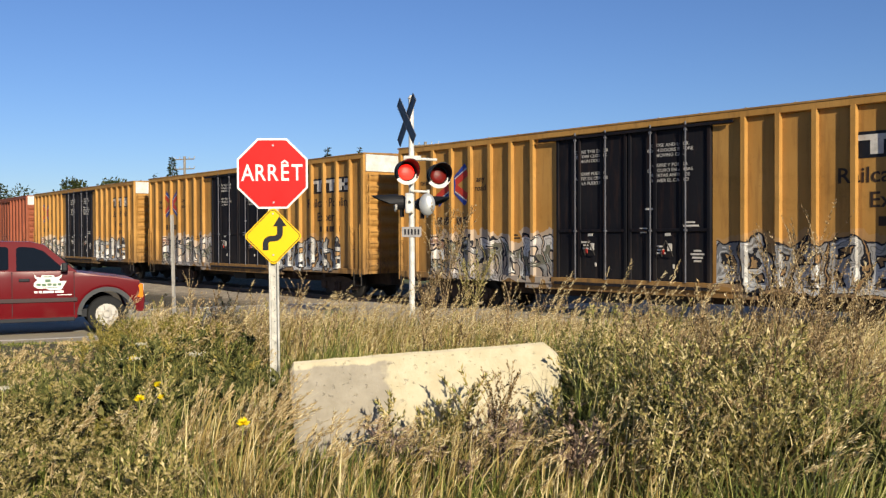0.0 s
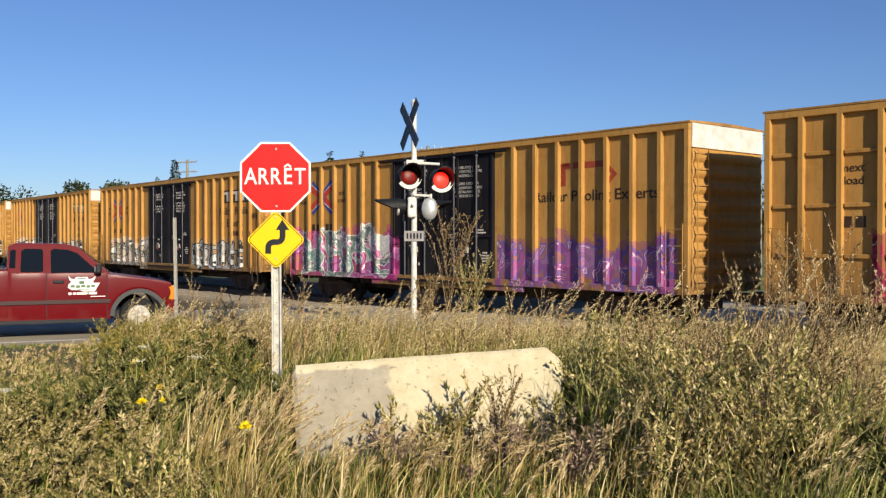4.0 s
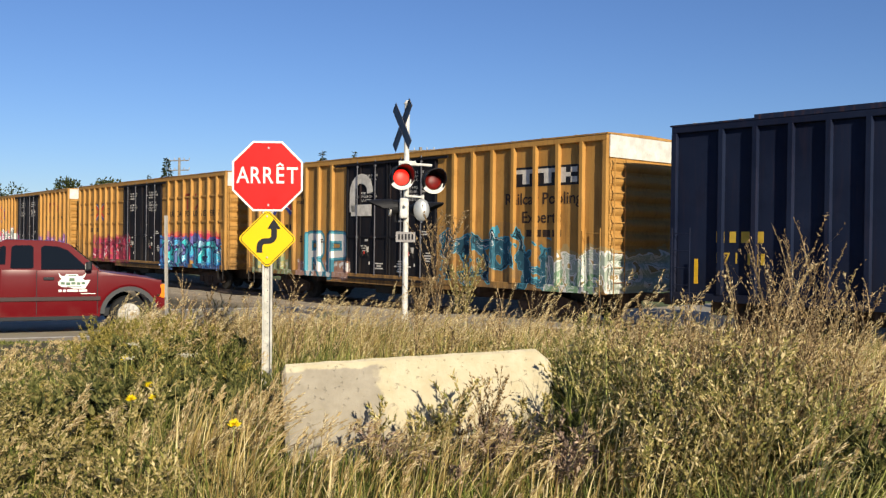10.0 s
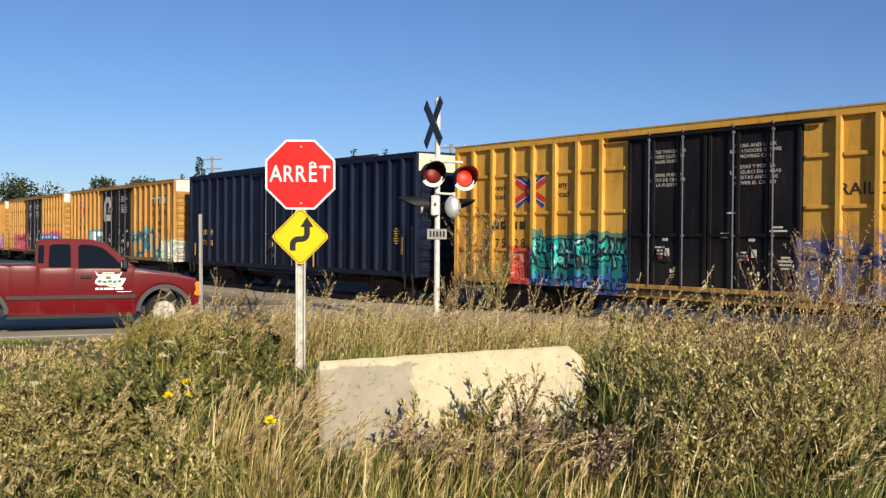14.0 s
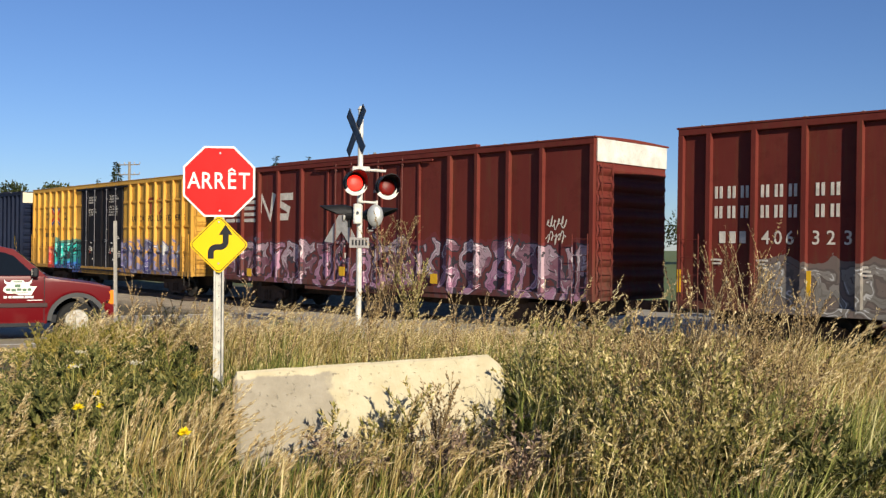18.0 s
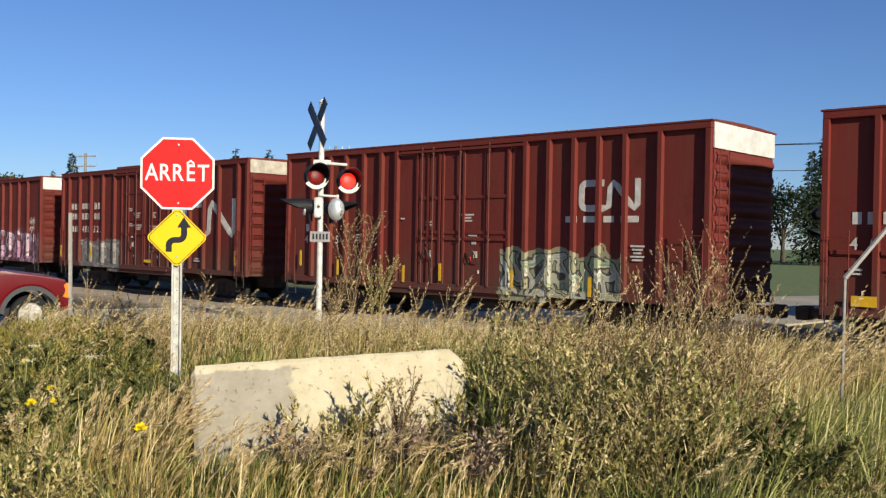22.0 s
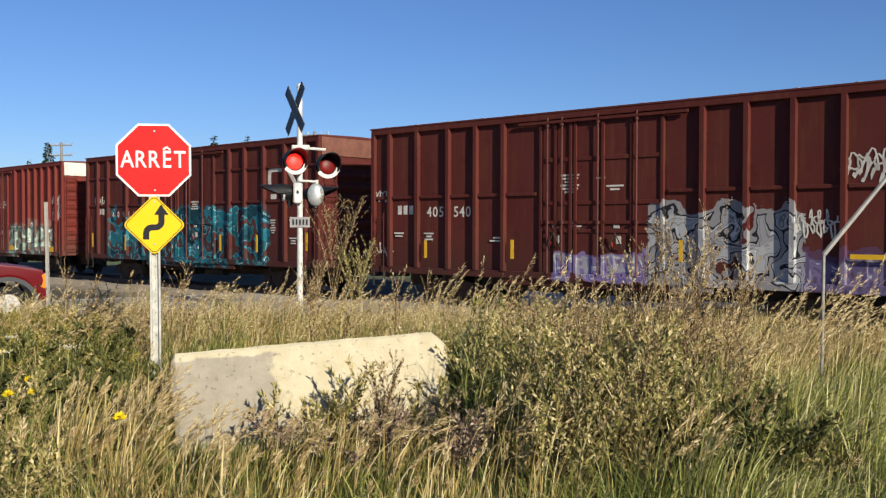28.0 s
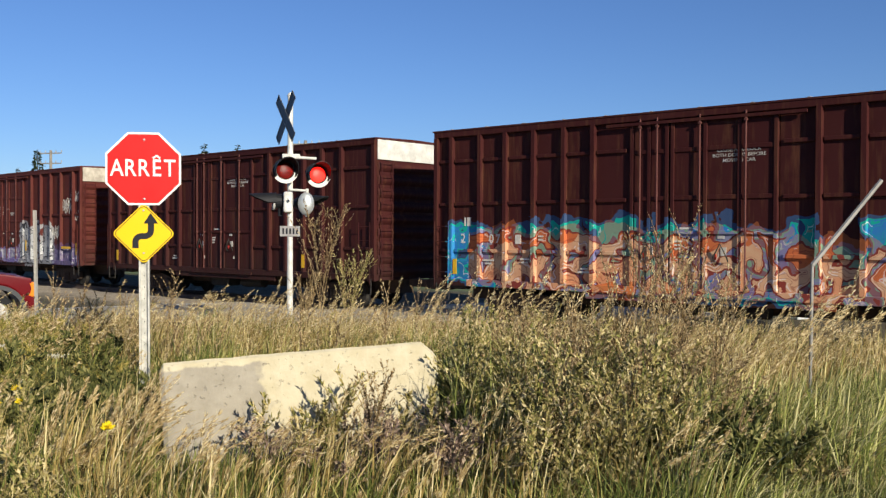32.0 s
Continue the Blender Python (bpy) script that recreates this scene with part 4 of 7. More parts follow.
def livery(i, car, at):
    if i == 0:
        small_print(car, at, ((3.0, 3.2, 1.2, 2),))
    if i in (1, 2, 3, 4, 6):
        pool_marks(car, at, True, True, "670138" if i == 6 else "", i == 4)
    if i in (5, 8):
        pool_marks(car, at, False, True, "675283" if i == 8 else "")
    if i == 3:
        scribble(car, at, 8.2, 3.35, 0.4, 5)
        scribble(car, at, 18.2, 3.3, 0.3, 6, INK)
    if i == 4:
        scribble(car, at, 6.6, 1.8, 0.3, 8)
    if i == 6:
        bm = bmesh.new()
        band(bm, [*[(at(7.9) + a, 3.95 + b) for a, b in arc(0, 0, 0.52, 0, 180, 10)], (at(7.38), 3.3)], 0.34, FACE - 0.085, FACE - 0.08)
        box(bm, at(7.3), at(8.5), FACE - 0.085, FACE - 0.08, 3.15, 3.55)
        part("sprayed_figure", bm, OFFWHITE, car, "pale grey sprayed arch shape")
        small_print(car, at, ((8.9, 1.5, 0.5, 3), (10.2, 1.6, 0.9, 5), (10.0, 2.6, 0.3, 1)))
    if i == 7:
        for x in (8.4, 10.7):
            door_note(car, at, x, 4.45, material=GOLD)
        small_print(car, at, ((10.9, 3.5, 0.5, 2), (17.5, 2.6, 0.4, 7)), GOLD)
        bars(car, at, 1.15, 2.5, 2.48, 0.26, GOLD, (1.5, 1.8, 2.15), 0.14)
        spaced(car, at, "171", 1.25, 1.75, 1.97, 0.26, GOLD)
        bars(car, at, 2.0, 2.5, 1.97, 0.26, GOLD, (2.16, 2.33), 0.08)
        reflectors(car, at, ((17.95, 1.7), (0.75, 1.35), (12.0, 1.1)), 0.6)
    if i == 9:
        bar_logo(car, at)
        door_note(car, at, 10.2, 4.1)
        small_print(car, at, ((9.4, 2.9, 0.5, 2), (10.9, 2.6, 0.5, 3)))
        bm = bmesh.new()
        slab(bm, [(at(6.95), 2.45), (at(7.75), 3.35), (at(8.0), 3.35), (at(8.8), 2.45), (at(8.3), 2.4), (at(7.9), 2.8), (at(7.5), 2.4)], FACE - 0.083, FACE - 0.078)
        part("sprayed_figure", bm, GREY_LETTER, car, "pale grey sprayed triangle")
        scribble(car, at, 17.1, 3.0, 0.35, 11)
        scribble(car, at, 17.1, 2.6, 0.35, 12)
        reflectors(car, at, ((2.3, 1.1), (8.0, 1.3), (12.5, 1.2)), 0.3, 0.3)
    if i == 10:
        for z in (3.66, 3.2):
            for x in (0.9, 1.22, 1.54, 2.02, 2.34, 2.66, 3.26, 3.58):
                bars(car, at, x, x + 0.24, z, 0.28, OFFWHITE, (x + 0.12,), 0.05)
        bars(car, at, 1.0, 1.75, 2.62, 0.27, OFFWHITE, (1.25, 1.5), 0.1)
        stencil(car, at, "406323", (2.17, 2.45, 2.72, 3.3, 3.62, 3.98), 2.6, 0.31, OFFWHITE)
        ribbon_logo(car, at, 11.0, 14.75, 2.3, 3.78, 0.3)
        small_print(car, at, ((6.7, 3.5, 0.4, 2), (7.3, 3.3, 0.6, 3), (8.7, 3.3, 0.4, 3), (6.7, 2.85, 0.4, 2), (7.4, 2.8, 0.8, 3), (8.7, 2.75, 0.6, 3), (8.6, 1.9, 0.4, 3), (1.0, 2.1, 0.3, 2), (2.1, 2.1, 0.3, 3), (4.3, 2.0, 0.4, 3), (12.1, 1.5, 0.5, 2)))
        reflectors(car, at, ((0.08, 1.3), (3.2, 1.35), (14.85, 1.3)), 0.55)
        reflectors(car, at, ((8.4, 1.25),), 0.12, 0.55)
    if i == 11:
        bars(car, at, 0.95, 1.4, 2.72, 0.24, OFFWHITE, (1.18,), 0.08)
        spaced(car, at, "405756", 1.0, 2.95, 2.32, 0.26, OFFWHITE)
        ribbon_logo(car, at, 11.95, 13.75, 3.15, 3.95, 0.17)
        bars(car, at, 11.45, 13.8, 2.96, 0.16, OFFWHITE, (12.0, 12.6, 13.1), 0.2)
        small_print(car, at, ((3.6, 2.5, 0.3, 3), (5.6, 3.0, 0.3, 1), (6.7, 2.9, 0.3, 2), (8.2, 3.1, 0.5, 3), (8.4, 2.6, 0.6, 3), (13.7, 2.3, 0.4, 5)))
        reflectors(car, at, ((0.85, 1.45), (2.75, 1.2), (5.75, 1.1), (7.25, 1.2), (9.9, 1.1), (12.4, 1.0)), 0.5)
    if i == 12:
        bars(car, at, 0.55, 1.75, 2.96, 0.25, OFFWHITE, (0.85, 1.15), 0.12)
        spaced(car, at, "409725", 0.65, 2.62, 2.42, 0.26, OFFWHITE)
        door_note(car, at, 8.05, 3.35)
        small_print(car, at, ((3.05, 2.6, 0.25, 2), (0.7, 1.9, 0.3, 2), (1.5, 1.9, 0.4, 2), (7.0, 2.9, 0.4, 2), (13.9, 2.1, 0.4, 3)))
        for k, (x, z, s) in enumerate(((14.55, 3.5, 0.52), (14.7, 3.12, 0.48), (14.6, 2.78, 0.5), (3.4, 1.9, 0.3), (4.4, 1.9, 0.3), (7.4, 1.8, 0.35), (8.2, 1.9, 0.3), (11.9, 2.4, 0.25))):
            scribble(car, at, x, z, s, 20 + k)
        reflectors(car, at, ((0.9, 1.15), (3.2, 1.15), (7.2, 1.15), (9.6, 1.1), (14.2, 1.1)), 0.22, 0.5)
    if i == 13:
        bars(car, at, 0.95, 1.45, 2.9, 0.24, OFFWHITE, (1.2,), 0.08)
        spaced(car, at, "40931", 2.2, 3.9, 2.76, 0.25, OFFWHITE)
        ribbon_logo(car, at, 12.9, 14.7, 3.5, 4.3, 0.17)
        bars(car, at, 12.9, 14.75, 3.3, 0.17, OFFWHITE, (13.5, 14.1), 0.3)
        scribble(car, at, 1.0, 3.35, 0.45, 40)
        small_print(car, at, ((13.2, 2.5, 0.3, 6), (14.3, 2.5, 0.4, 2), (14.3, 1.9, 0.4, 3), (8.4, 3.2, 0.5, 4)))
        reflectors(car, at, ((0.6, 1.4), (3.4, 1.3), (10.2, 1.4), (12.4, 1.4), (15.1, 1.5)), 0.6)
    if i == 14:
        bars(car, at, 1.0, 1.7, 2.78, 0.26, OFFWHITE, (1.23, 1.46), 0.08)
        stencil(car, at, "405540", (2.29, 2.52, 2.75, 3.3, 3.52, 3.74), 2.7, 0.3, OFFWHITE)
        small_print(car, at, ((1.1, 2.1, 0.4, 2), (2.3, 2.1, 0.4, 3), (7.1, 3.6, 0.6, 6), (8.0, 3.5, 0.25, 1), (8.4, 3.3, 0.5, 2), (7.3, 2.4, 0.4, 3), (4.8, 2.0, 0.6, 2)))
        for k, (x, z, s) in enumerate(((0.4, 3.2, 0.4), (0.5, 1.6, 0.4), (14.3, 3.45, 0.62), (14.4, 3.65, 0.5), (15.2, 3.9, 0.5), (15.25, 3.1, 0.42), (13.2, 2.3, 0.5), (13.25, 2.5, 0.4))):
            scribble(car, at, x, z, s, 50 + k)
        reflectors(car, at, ((2.25, 1.4), (5.35, 1.45), (10.2, 1.5), (15.4, 1.4)), 0.5)
        reflectors(car, at, ((14.4, 1.65),), 0.1, 0.9)
    if i in (15, 16):
        bars(car, at, 1.02, 1.3, 2.69, 0.24, OFFWHITE, (1.12,), 0.05)
        stencil(car, at, "21086" if i == 15 else "2107", (1.0, 1.22, 1.98, 2.2, 2.86), 2.22, 0.25, OFFWHITE)
        if i == 16:
            bars(car, at, 2.75, 2.97, 2.22, 0.24, OFFWHITE, (), 0.04)
        door_note(car, at, 8.85, 4.12, height=0.09)
        small_print(car, at, ((1.9, 1.65, 0.4, 2), (3.1, 1.7, 0.4, 2), (7.6, 2.5, 0.3, 1), (7.4, 2.2, 0.25, 3), (3.6, 2.3, 0.25, 2), (4.9, 1.5, 0.4, 2)))
        reflectors(car, at, ((0.8, 1.25), (12.5, 1.25)), 0.42, 0.14)


# where each wagon's front stands at the start, its length, its look and its label
ROLL = [
    (-83.1, 15.6, dict(MAROON, base=(0.26, 0.075, 0.04), fade=(0.3, 0.095, 0.05), ribs=even(0, 6.15, 6) + even(9.75, 15.6, 6)), "faded orange-red boxcar with pale upper end panel"),
    (-65.37, 18.8, YELLOW_A, "ochre-yellow boxcar with black double doors and grey graffiti"),
    (-44.62, 18.8, YELLOW_A, "ochre-yellow boxcar with black double doors and grey graffiti"),
    (-23.87, 18.8, dict(YELLOW_A, cap_paint=plain("yellowed_white_cap", (0.62, 0.5, 0.28), 0.6, 0, 0.3, 4)), "ochre-yellow boxcar with black doors, white and grey graffiti"),
    (-3.12, 18.8, dict(OCHRE, tags=((0.5, 7.3, 1.0, 2.45, C["pink"], (0.3, 0.03, 0.15), 0.85, 0.8, 6), (1.2, 6.7, 1.0, 2.6, C["teal"], W3, 0.6, 0.72, 3), (12.0, 18.4, 0.95, 2.2, C["violet"], (0.16, 0.1, 0.3), 0.8, 1.1, 4))), "ochre boxcar with black doors, dark teal and pink graffiti"),
    (17.63, 18.8, dict(GRID, tags=((2.4, 7.9, 1.0, 2.3, C["wine"], (0.35, 0.04, 0.08), 0.85, 1.2, 5), (12.0, 18.2, 1.75, 2.4, ((0.5, 0.05, 0.09), (0.35, 0.04, 0.1)), (0.4, 0.04, 0.08), 0.8, 1.0, 2), (11.8, 18.3, 0.9, 2.2, C["cyan"], (0.03, 0.02, 0.08), 0.95, 0.95, 7))), "ochre boxcar with gridded ribs, wine-red and bright blue graffiti"),
    (38.38, 18.8, dict(OCHRE, tags=((3.7, 7.2, 0.9, 1.5, ((0.3, 0.12, 0.08), W3), (0.35, 0.2, 0.14), 0.6, 0.9, 8), ("strokes", LETTERS, (((0.04, 0.14, 0.19), 0.27), ((0.08, 0.26, 0.33), 0.22), (W3, 0.15))), (12.0, 16.8, 0.95, 2.6, C["ink"], (0.08, 0.28, 0.36), 0.62, 0.66, 9), (16.6, 18.9, 0.95, 2.0, ((0.12, 0.25, 0.12), (0.3, 0.35, 0.28)), W3, 0.7, 1.0, 3), (0.4, 3.4, 0.95, 1.9, ((0.3, 0.3, 0.12), (0.35, 0.28, 0.1)), (0.2, 0.25, 0.15), 0.5, 1.2, 10))), "ochre boxcar with black doors, pale blue and navy graffiti"),
    (59.13, 18.7, dict(NAVY, cap_paint=plain("cream_cap", (0.7, 0.62, 0.45), 0.6, 0, 0.15, 4)), "dark navy-blue boxcar with yellow stencils and cream end panel"),
    (79.83, 18.8, dict(GRID, base=(0.56, 0.29, 0.045), fade=(0.63, 0.36, 0.075), tags=((3.0, 7.0, 0.9, 1.8, C["deep"], K3, 0.99, 1.2, 12), (3.5, 6.9, 1.5, 2.3, C["jade"], K3, 0.99, 1.3, 11), (2.4, 3.35, 0.95, 2.0, ((0.5, 0.05, 0.03), (0.5, 0.2, 0.12)), (0.4, 0.03, 0.03), 0.9, 1.0, 31), (11.7, 17.6, 0.95, 2.35, C["purple"], (0.15, 0.14, 0.24), 0.68, 0.75, 13))), "bright ochre boxcar with gridded ribs, teal and purple graffiti"),
    (100.76, 18.4, dict(MAROON, door=(7.0, 11.78), leaves=(7.0, 8.98, 11.78), ribs=[1.67, 2.83, 4.09, 5.57, 13.09, 14.21, 15.43, 16.65], raised=(4.1, 14.2), rust=0.4, tags=((0.3, 18.2, 0.95, 2.5, C["mauve"], (0.06, 0.05, 0.06), 0.6, 1.0, 14),)), "maroon boxcar with white bars and mauve graffiti"),
    (121.54, 15.55, dict(MAROON, cap_paint=STREAKED_CAP, cap=0.5, ribs=[0.8, 1.91, 3.06, 4.23, 5.33, 10.4, 11.6, 12.6, 13.66, 14.92], door=(5.9, 9.95), raised=(5.6, 10.6), door_rails=(4.15, 3.0), leaves=(5.9, 7.92, 9.95), tags=((2.0, 5.9, 0.9, 2.0, ((0.2, 0.19, 0.17), (0.24, 0.22, 0.2)), (0.12, 0.1, 0.09), 0.9, 0.7, 15), (10.3, 11.3, 1.1, 2.35, ((0.22, 0.2, 0.19),), (0.24, 0.22, 0.21), 1.0, 0.4, 16))), "brown-red boxcar with a large white ribbon logo"),
    (139.37, 15.6, dict(MAROON, base=(0.15, 0.028, 0.023), ribs=[1.35, 2.27, 3.03, 3.88, 4.68, 5.36, 10.28, 11.04, 11.83, 12.58, 13.34, 14.3], door_rails=(3.6, 2.6), tags=((9.4, 13.3, 0.85, 2.0, ((0.4, 0.4, 0.24), (0.48, 0.46, 0.36), (0.34, 0.38, 0.24)), (0.08, 0.07, 0.06), 0.95, 1.0, 17),)), "red-brown boxcar with a small white logo and pale green graffiti"),
    (157.42, 15.36, dict(MAROON, base=(0.16, 0.026, 0.022), door=(6.0, 9.0), leaves=(6.0, 7.25, 9.0), ribs=[1.1, 2.02, 2.9, 4.22, 5.13, 9.96, 10.9, 11.55, 12.33, 13.07, 13.86, 14.61], rails=(2.25,), door_rails=(2.8, 2.2), tags=((9.0, 14.1, 0.88, 2.3, C["mint"], (0.07, 0.09, 0.075), 0.66, 0.95, 18),)), "deep red boxcar with white scrawls and mint-green graffiti"),
    (175.1, 15.69, dict(MAROON, **DARKER, cap_paint=BROWN_CAP, ribs=[0.98, 1.87, 3.41, 4.69, 5.5, 10.7, 11.63, 12.74, 13.89, 14.97], rails=(4.3, 3.15), tags=((1.9, 13.0, 0.9, 2.95, C["sea"], (0.03, 0.2, 0.25), 0.7, 0.55, 19),)), "brown-red boxcar covered in dark teal graffiti"),
    (193.17, 15.74, dict(MAROON, **DARKER, cap_paint=STREAKED_CAP, ribs=[0.76, 1.87, 3.05, 4.05, 5.01, 10.69, 11.72, 12.75, 13.79, 14.99], rails=(3.15,), door_rails=(4.0, 2.9, 2.2), tags=((12.6, 15.6, 0.95, 1.65, ((0.1, 0.07, 0.17), (0.16, 0.12, 0.24), (0.2, 0.17, 0.22)), (0.1, 0.08, 0.16), 0.75, 1.2, 20), (6.6, 9.4, 0.95, 1.6, ((0.1, 0.08, 0.25), (0.3, 0.3, 0.32)), (0.2, 0.15, 0.3), 0.55, 1.2, 21), (9.3, 13.0, 1.0, 2.6, C["silver"], K3, 0.97, 0.7, 22))), "brown-red boxcar with silver block graffiti and white scrawls"),
    (211.29, 15.79, dict(MAROON, **DARKEST, ribs=[0.82, 1.63, 2.62, 3.47, 4.38, 5.25, 10.69, 11.57, 12.46, 13.37, 14.28], rails=(4.36, 3.18, 1.9), door_rails=(4.3, 3.2, 2.4)), "dark maroon boxcar with gridded ribs and white numbers"),
    (229.4, 15.6, dict(MAROON, **DARKEST, ribs=[0.63, 1.63, 2.48, 3.39, 4.31, 5.16, 10.59, 11.48, 12.4, 13.4, 14.4], rails=(4.36, 3.18, 1.9), door_rails=(4.3, 3.2, 2.4), tags=((0.5, 15.2, 0.9, 2.6, C["deep"], (0.02, 0.35, 0.28), 0.75, 0.7, 23), (1.2, 15.0, 0.9, 2.35, C["fire"], (0.2, 0.04, 0.03), 0.72, 0.72, 24))), "dark maroon boxcar with large orange and blue graffiti"),
]
for number, (start, length, style, label) in enumerate(ROLL):
    wagon, inside, _ = boxcar(start, length, style, label, "wagons of the train")
    livery(number, wagon, inside)

# ---- signs, posts, barrier and crossing signals ----


def stop_sign():
    t = thing("stop_sign", pose(-1.752, 9.98, 0.366, 0, -0.3, 3), "red octagonal stop sign over a yellow winding-road plate", "road sign")
    bm = bmesh.new()
    for s in (-1, 1):
        box(bm, s * 0.043 - 0.01, s * 0.043 + 0.01, -0.02, 0.03, 0, 2.85, 0.003)
    box(bm, -0.035, 0.035, 0.018, 0.03, 0, 2.85)
    post = part("post", bm, plain("weathered_galvanised_post", (0.6, 0.58, 0.52), 0.6, 0.2, 0.35, 10, dirt=(0.25, 0.2, 0.15)), t)
    for i in range(14):
        bm = bmesh.new()
        rod(bm, (0, 0.012, 0.3 + i * 0.12), (0, 0.019, 0.3 + i * 0.12), 0.005, seg=6)
        part("bolt_hole", bm, BLACK, post)
    r = 0.375 / math.cos(radians(22.5))
    octagon = lambda k: [(k * r * math.cos(radians(22.5 + 45 * i)), k * r * math.sin(radians(22.5 + 45 * i))) for i in range(8)]
    bm = bmesh.new()
    slab(bm, octagon(1), -0.03, -0.026)
    plate = part("octagon_plate", bm, SIGN_WHITE, t, "white-edged octagonal plate")
    plate.location.z = 2.605
    bm = bmesh.new()
    slab(bm, octagon(0.945), -0.032, -0.0302)
    part("red_field", bm, SIGN_RED, plate)
    for i, c in enumerate("ARRÊT"):
        words(plate, "E" if c == "Ê" else c, -0.262 + 0.131 * i, -0.034, 0.0, 0.18, SIGN_WHITE, 0.012, 0.8, "letter")
    bm = bmesh.new()
    band(bm, [(0.095, 0.108), (0.131, 0.136), (0.167, 0.108)], 0.02, -0.036, -0.0325)
    part("accent", bm, SIGN_WHITE, plate)
    for z in (-0.31, 0.3):
        bm = bmesh.new()
        rod(bm, (0.01, -0.04, z), (0.01, -0.032, z), 0.011, seg=8)
        part("bolt", bm, STEEL, plate)
    diamond = lambda k: [(x * math.cos(radians(45)) - z * math.sin(radians(45)), x * math.sin(radians(45)) + z * math.cos(radians(45))) for x, z in rounded(0.45 * k, 0.45 * k, 0.05 * k)]
    bm = bmesh.new()
    slab(bm, diamond(1), -0.028, -0.024)
    plate = part("diamond_plate", bm, SIGN_YELLOW, t, "yellow diamond plate with a black winding arrow")
    plate.location.z = 1.935
    bm = bmesh.new()
    path = diamond(0.935)
    band(bm, [*path, path[0], path[1]], 0.007, -0.030, -0.0285)
    part("border", bm, BLACK, plate)
    bm = bmesh.new()
    stroke = [(-0.082, -0.15), (-0.082, -0.09), *arc(-0.022, -0.085, 0.06, 180, 100, 5), *arc(0.012, 0.035, 0.06, -80, 0, 5), (0.072, 0.11)]
    band(bm, stroke, 0.062, -0.031, -0.0285)
    slab(bm, [(0.0, 0.105), (0.144, 0.105), (0.068, 0.215)], -0.031, -0.0285)
    part("arrow", bm, BLACK, plate)
    for z in (-0.2, 0.24):
        bm = bmesh.new()
        rod(bm, (0, -0.04, z), (0, -0.029, z), 0.01, seg=8)
        part("bolt", bm, STEEL, plate)


def concrete_material():
    k = Nodes("weathered_concrete")
    v = k.coords()
    xyz = k.node("SeparateXYZ", Vector=v)
    big, mid, fine = k.noise(v, 1.8, 5), k.noise(v, 9, 5), k.noise(v, 55, 4)
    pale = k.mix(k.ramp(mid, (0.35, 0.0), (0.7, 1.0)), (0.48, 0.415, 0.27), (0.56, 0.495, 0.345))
    grey = k.mix(k.ramp(mid, (0.35, 0.0), (0.7, 1.0)), (0.29, 0.255, 0.195), (0.36, 0.32, 0.25))
    edge = k.math("ADD", xyz.outputs["X"], k.math("MULTIPLY", k.noise(v, 5, 6), 0.42))
    col = k.mix(k.ramp(k.math("MULTIPLY", edge, 0.5), (0.47, 1.0), (0.5, 0.0)), pale, grey)
    # the top lip stays pale, a lighter colour that offsets its dim shading
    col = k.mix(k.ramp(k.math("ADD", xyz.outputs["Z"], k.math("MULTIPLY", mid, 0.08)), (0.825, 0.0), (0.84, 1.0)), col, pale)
    low = k.ramp(k.math("ADD", xyz.outputs["Z"], k.math("MULTIPLY", big, 0.5)), (0.35, 1.0), (0.62, 0.0))
    col = k.mix(k.math("MULTIPLY", low, 0.6), col, (0.2, 0.18, 0.15))
    pit = k.ramp(k.noise(v, 24, 3), (0.62, 0.0), (0.68, 1.0))
    col = k.mix(k.math("MULTIPLY", pit, 0.32), col, (0.16, 0.14, 0.11))
    k.bump(k.math("MULTIPLY_ADD", fine, 0.3, k.math("SUBTRACT", mid, pit)), 0.55, 0.012)
    return k.done(col, 0.9)


def barrier():
    m = pose(-1.08, 7.1, 0.515, 0, -3.4, 6)
    bm = bmesh.new()
    L = 2.06
    # a section that flares towards its foot, with chamfered ends
    section = [(-0.145, 0.848), (-0.168, 0.83), (-0.19, 0.3), (-0.3, 0.1), (-0.3, 0.0), (0.14, 0.0), (0.14, 0.1), (0.05, 0.3), (0.03, 0.79), (0.0, 0.815)]
    rings = []
    for x, drop, inset in ((0.0, 0.06, 0.02), (0.035, 0.0, 0.0), *[(L * i / 24, 0, 0) for i in range(2, 22)], (L - 0.12, 0.0, 0.0), (L - 0.03, 0.085, 0.0), (L, 0.13, 0.02)):
        rings.append([bm.verts.new((x + 0.006 * noise.noise(Vector((x * 4, y * 9, z * 5))), y + (inset if y < 0 else -inset) + 0.006 * noise.noise(Vector((x * 6, y, z * 6))), max(0, z - (drop if z > 0.5 else 0)) + 0.008 * noise.noise(Vector((x * 7, y * 5, z))))) for y, z in section])
    for a, b in zip(rings, rings[1:]):
        for i in range(len(section)):
            j = (i + 1) % len(section)
            bm.faces.new((a[i], a[j], b[j], b[i]))
    bm.faces.new(rings[0])
    bm.faces.new(rings[-1][::-1])
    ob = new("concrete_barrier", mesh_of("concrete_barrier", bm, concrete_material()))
    ob.matrix_basis = m
    tagged(ob, "short pale concrete road barrier, one end grey, sunk in weeds", "barrier")


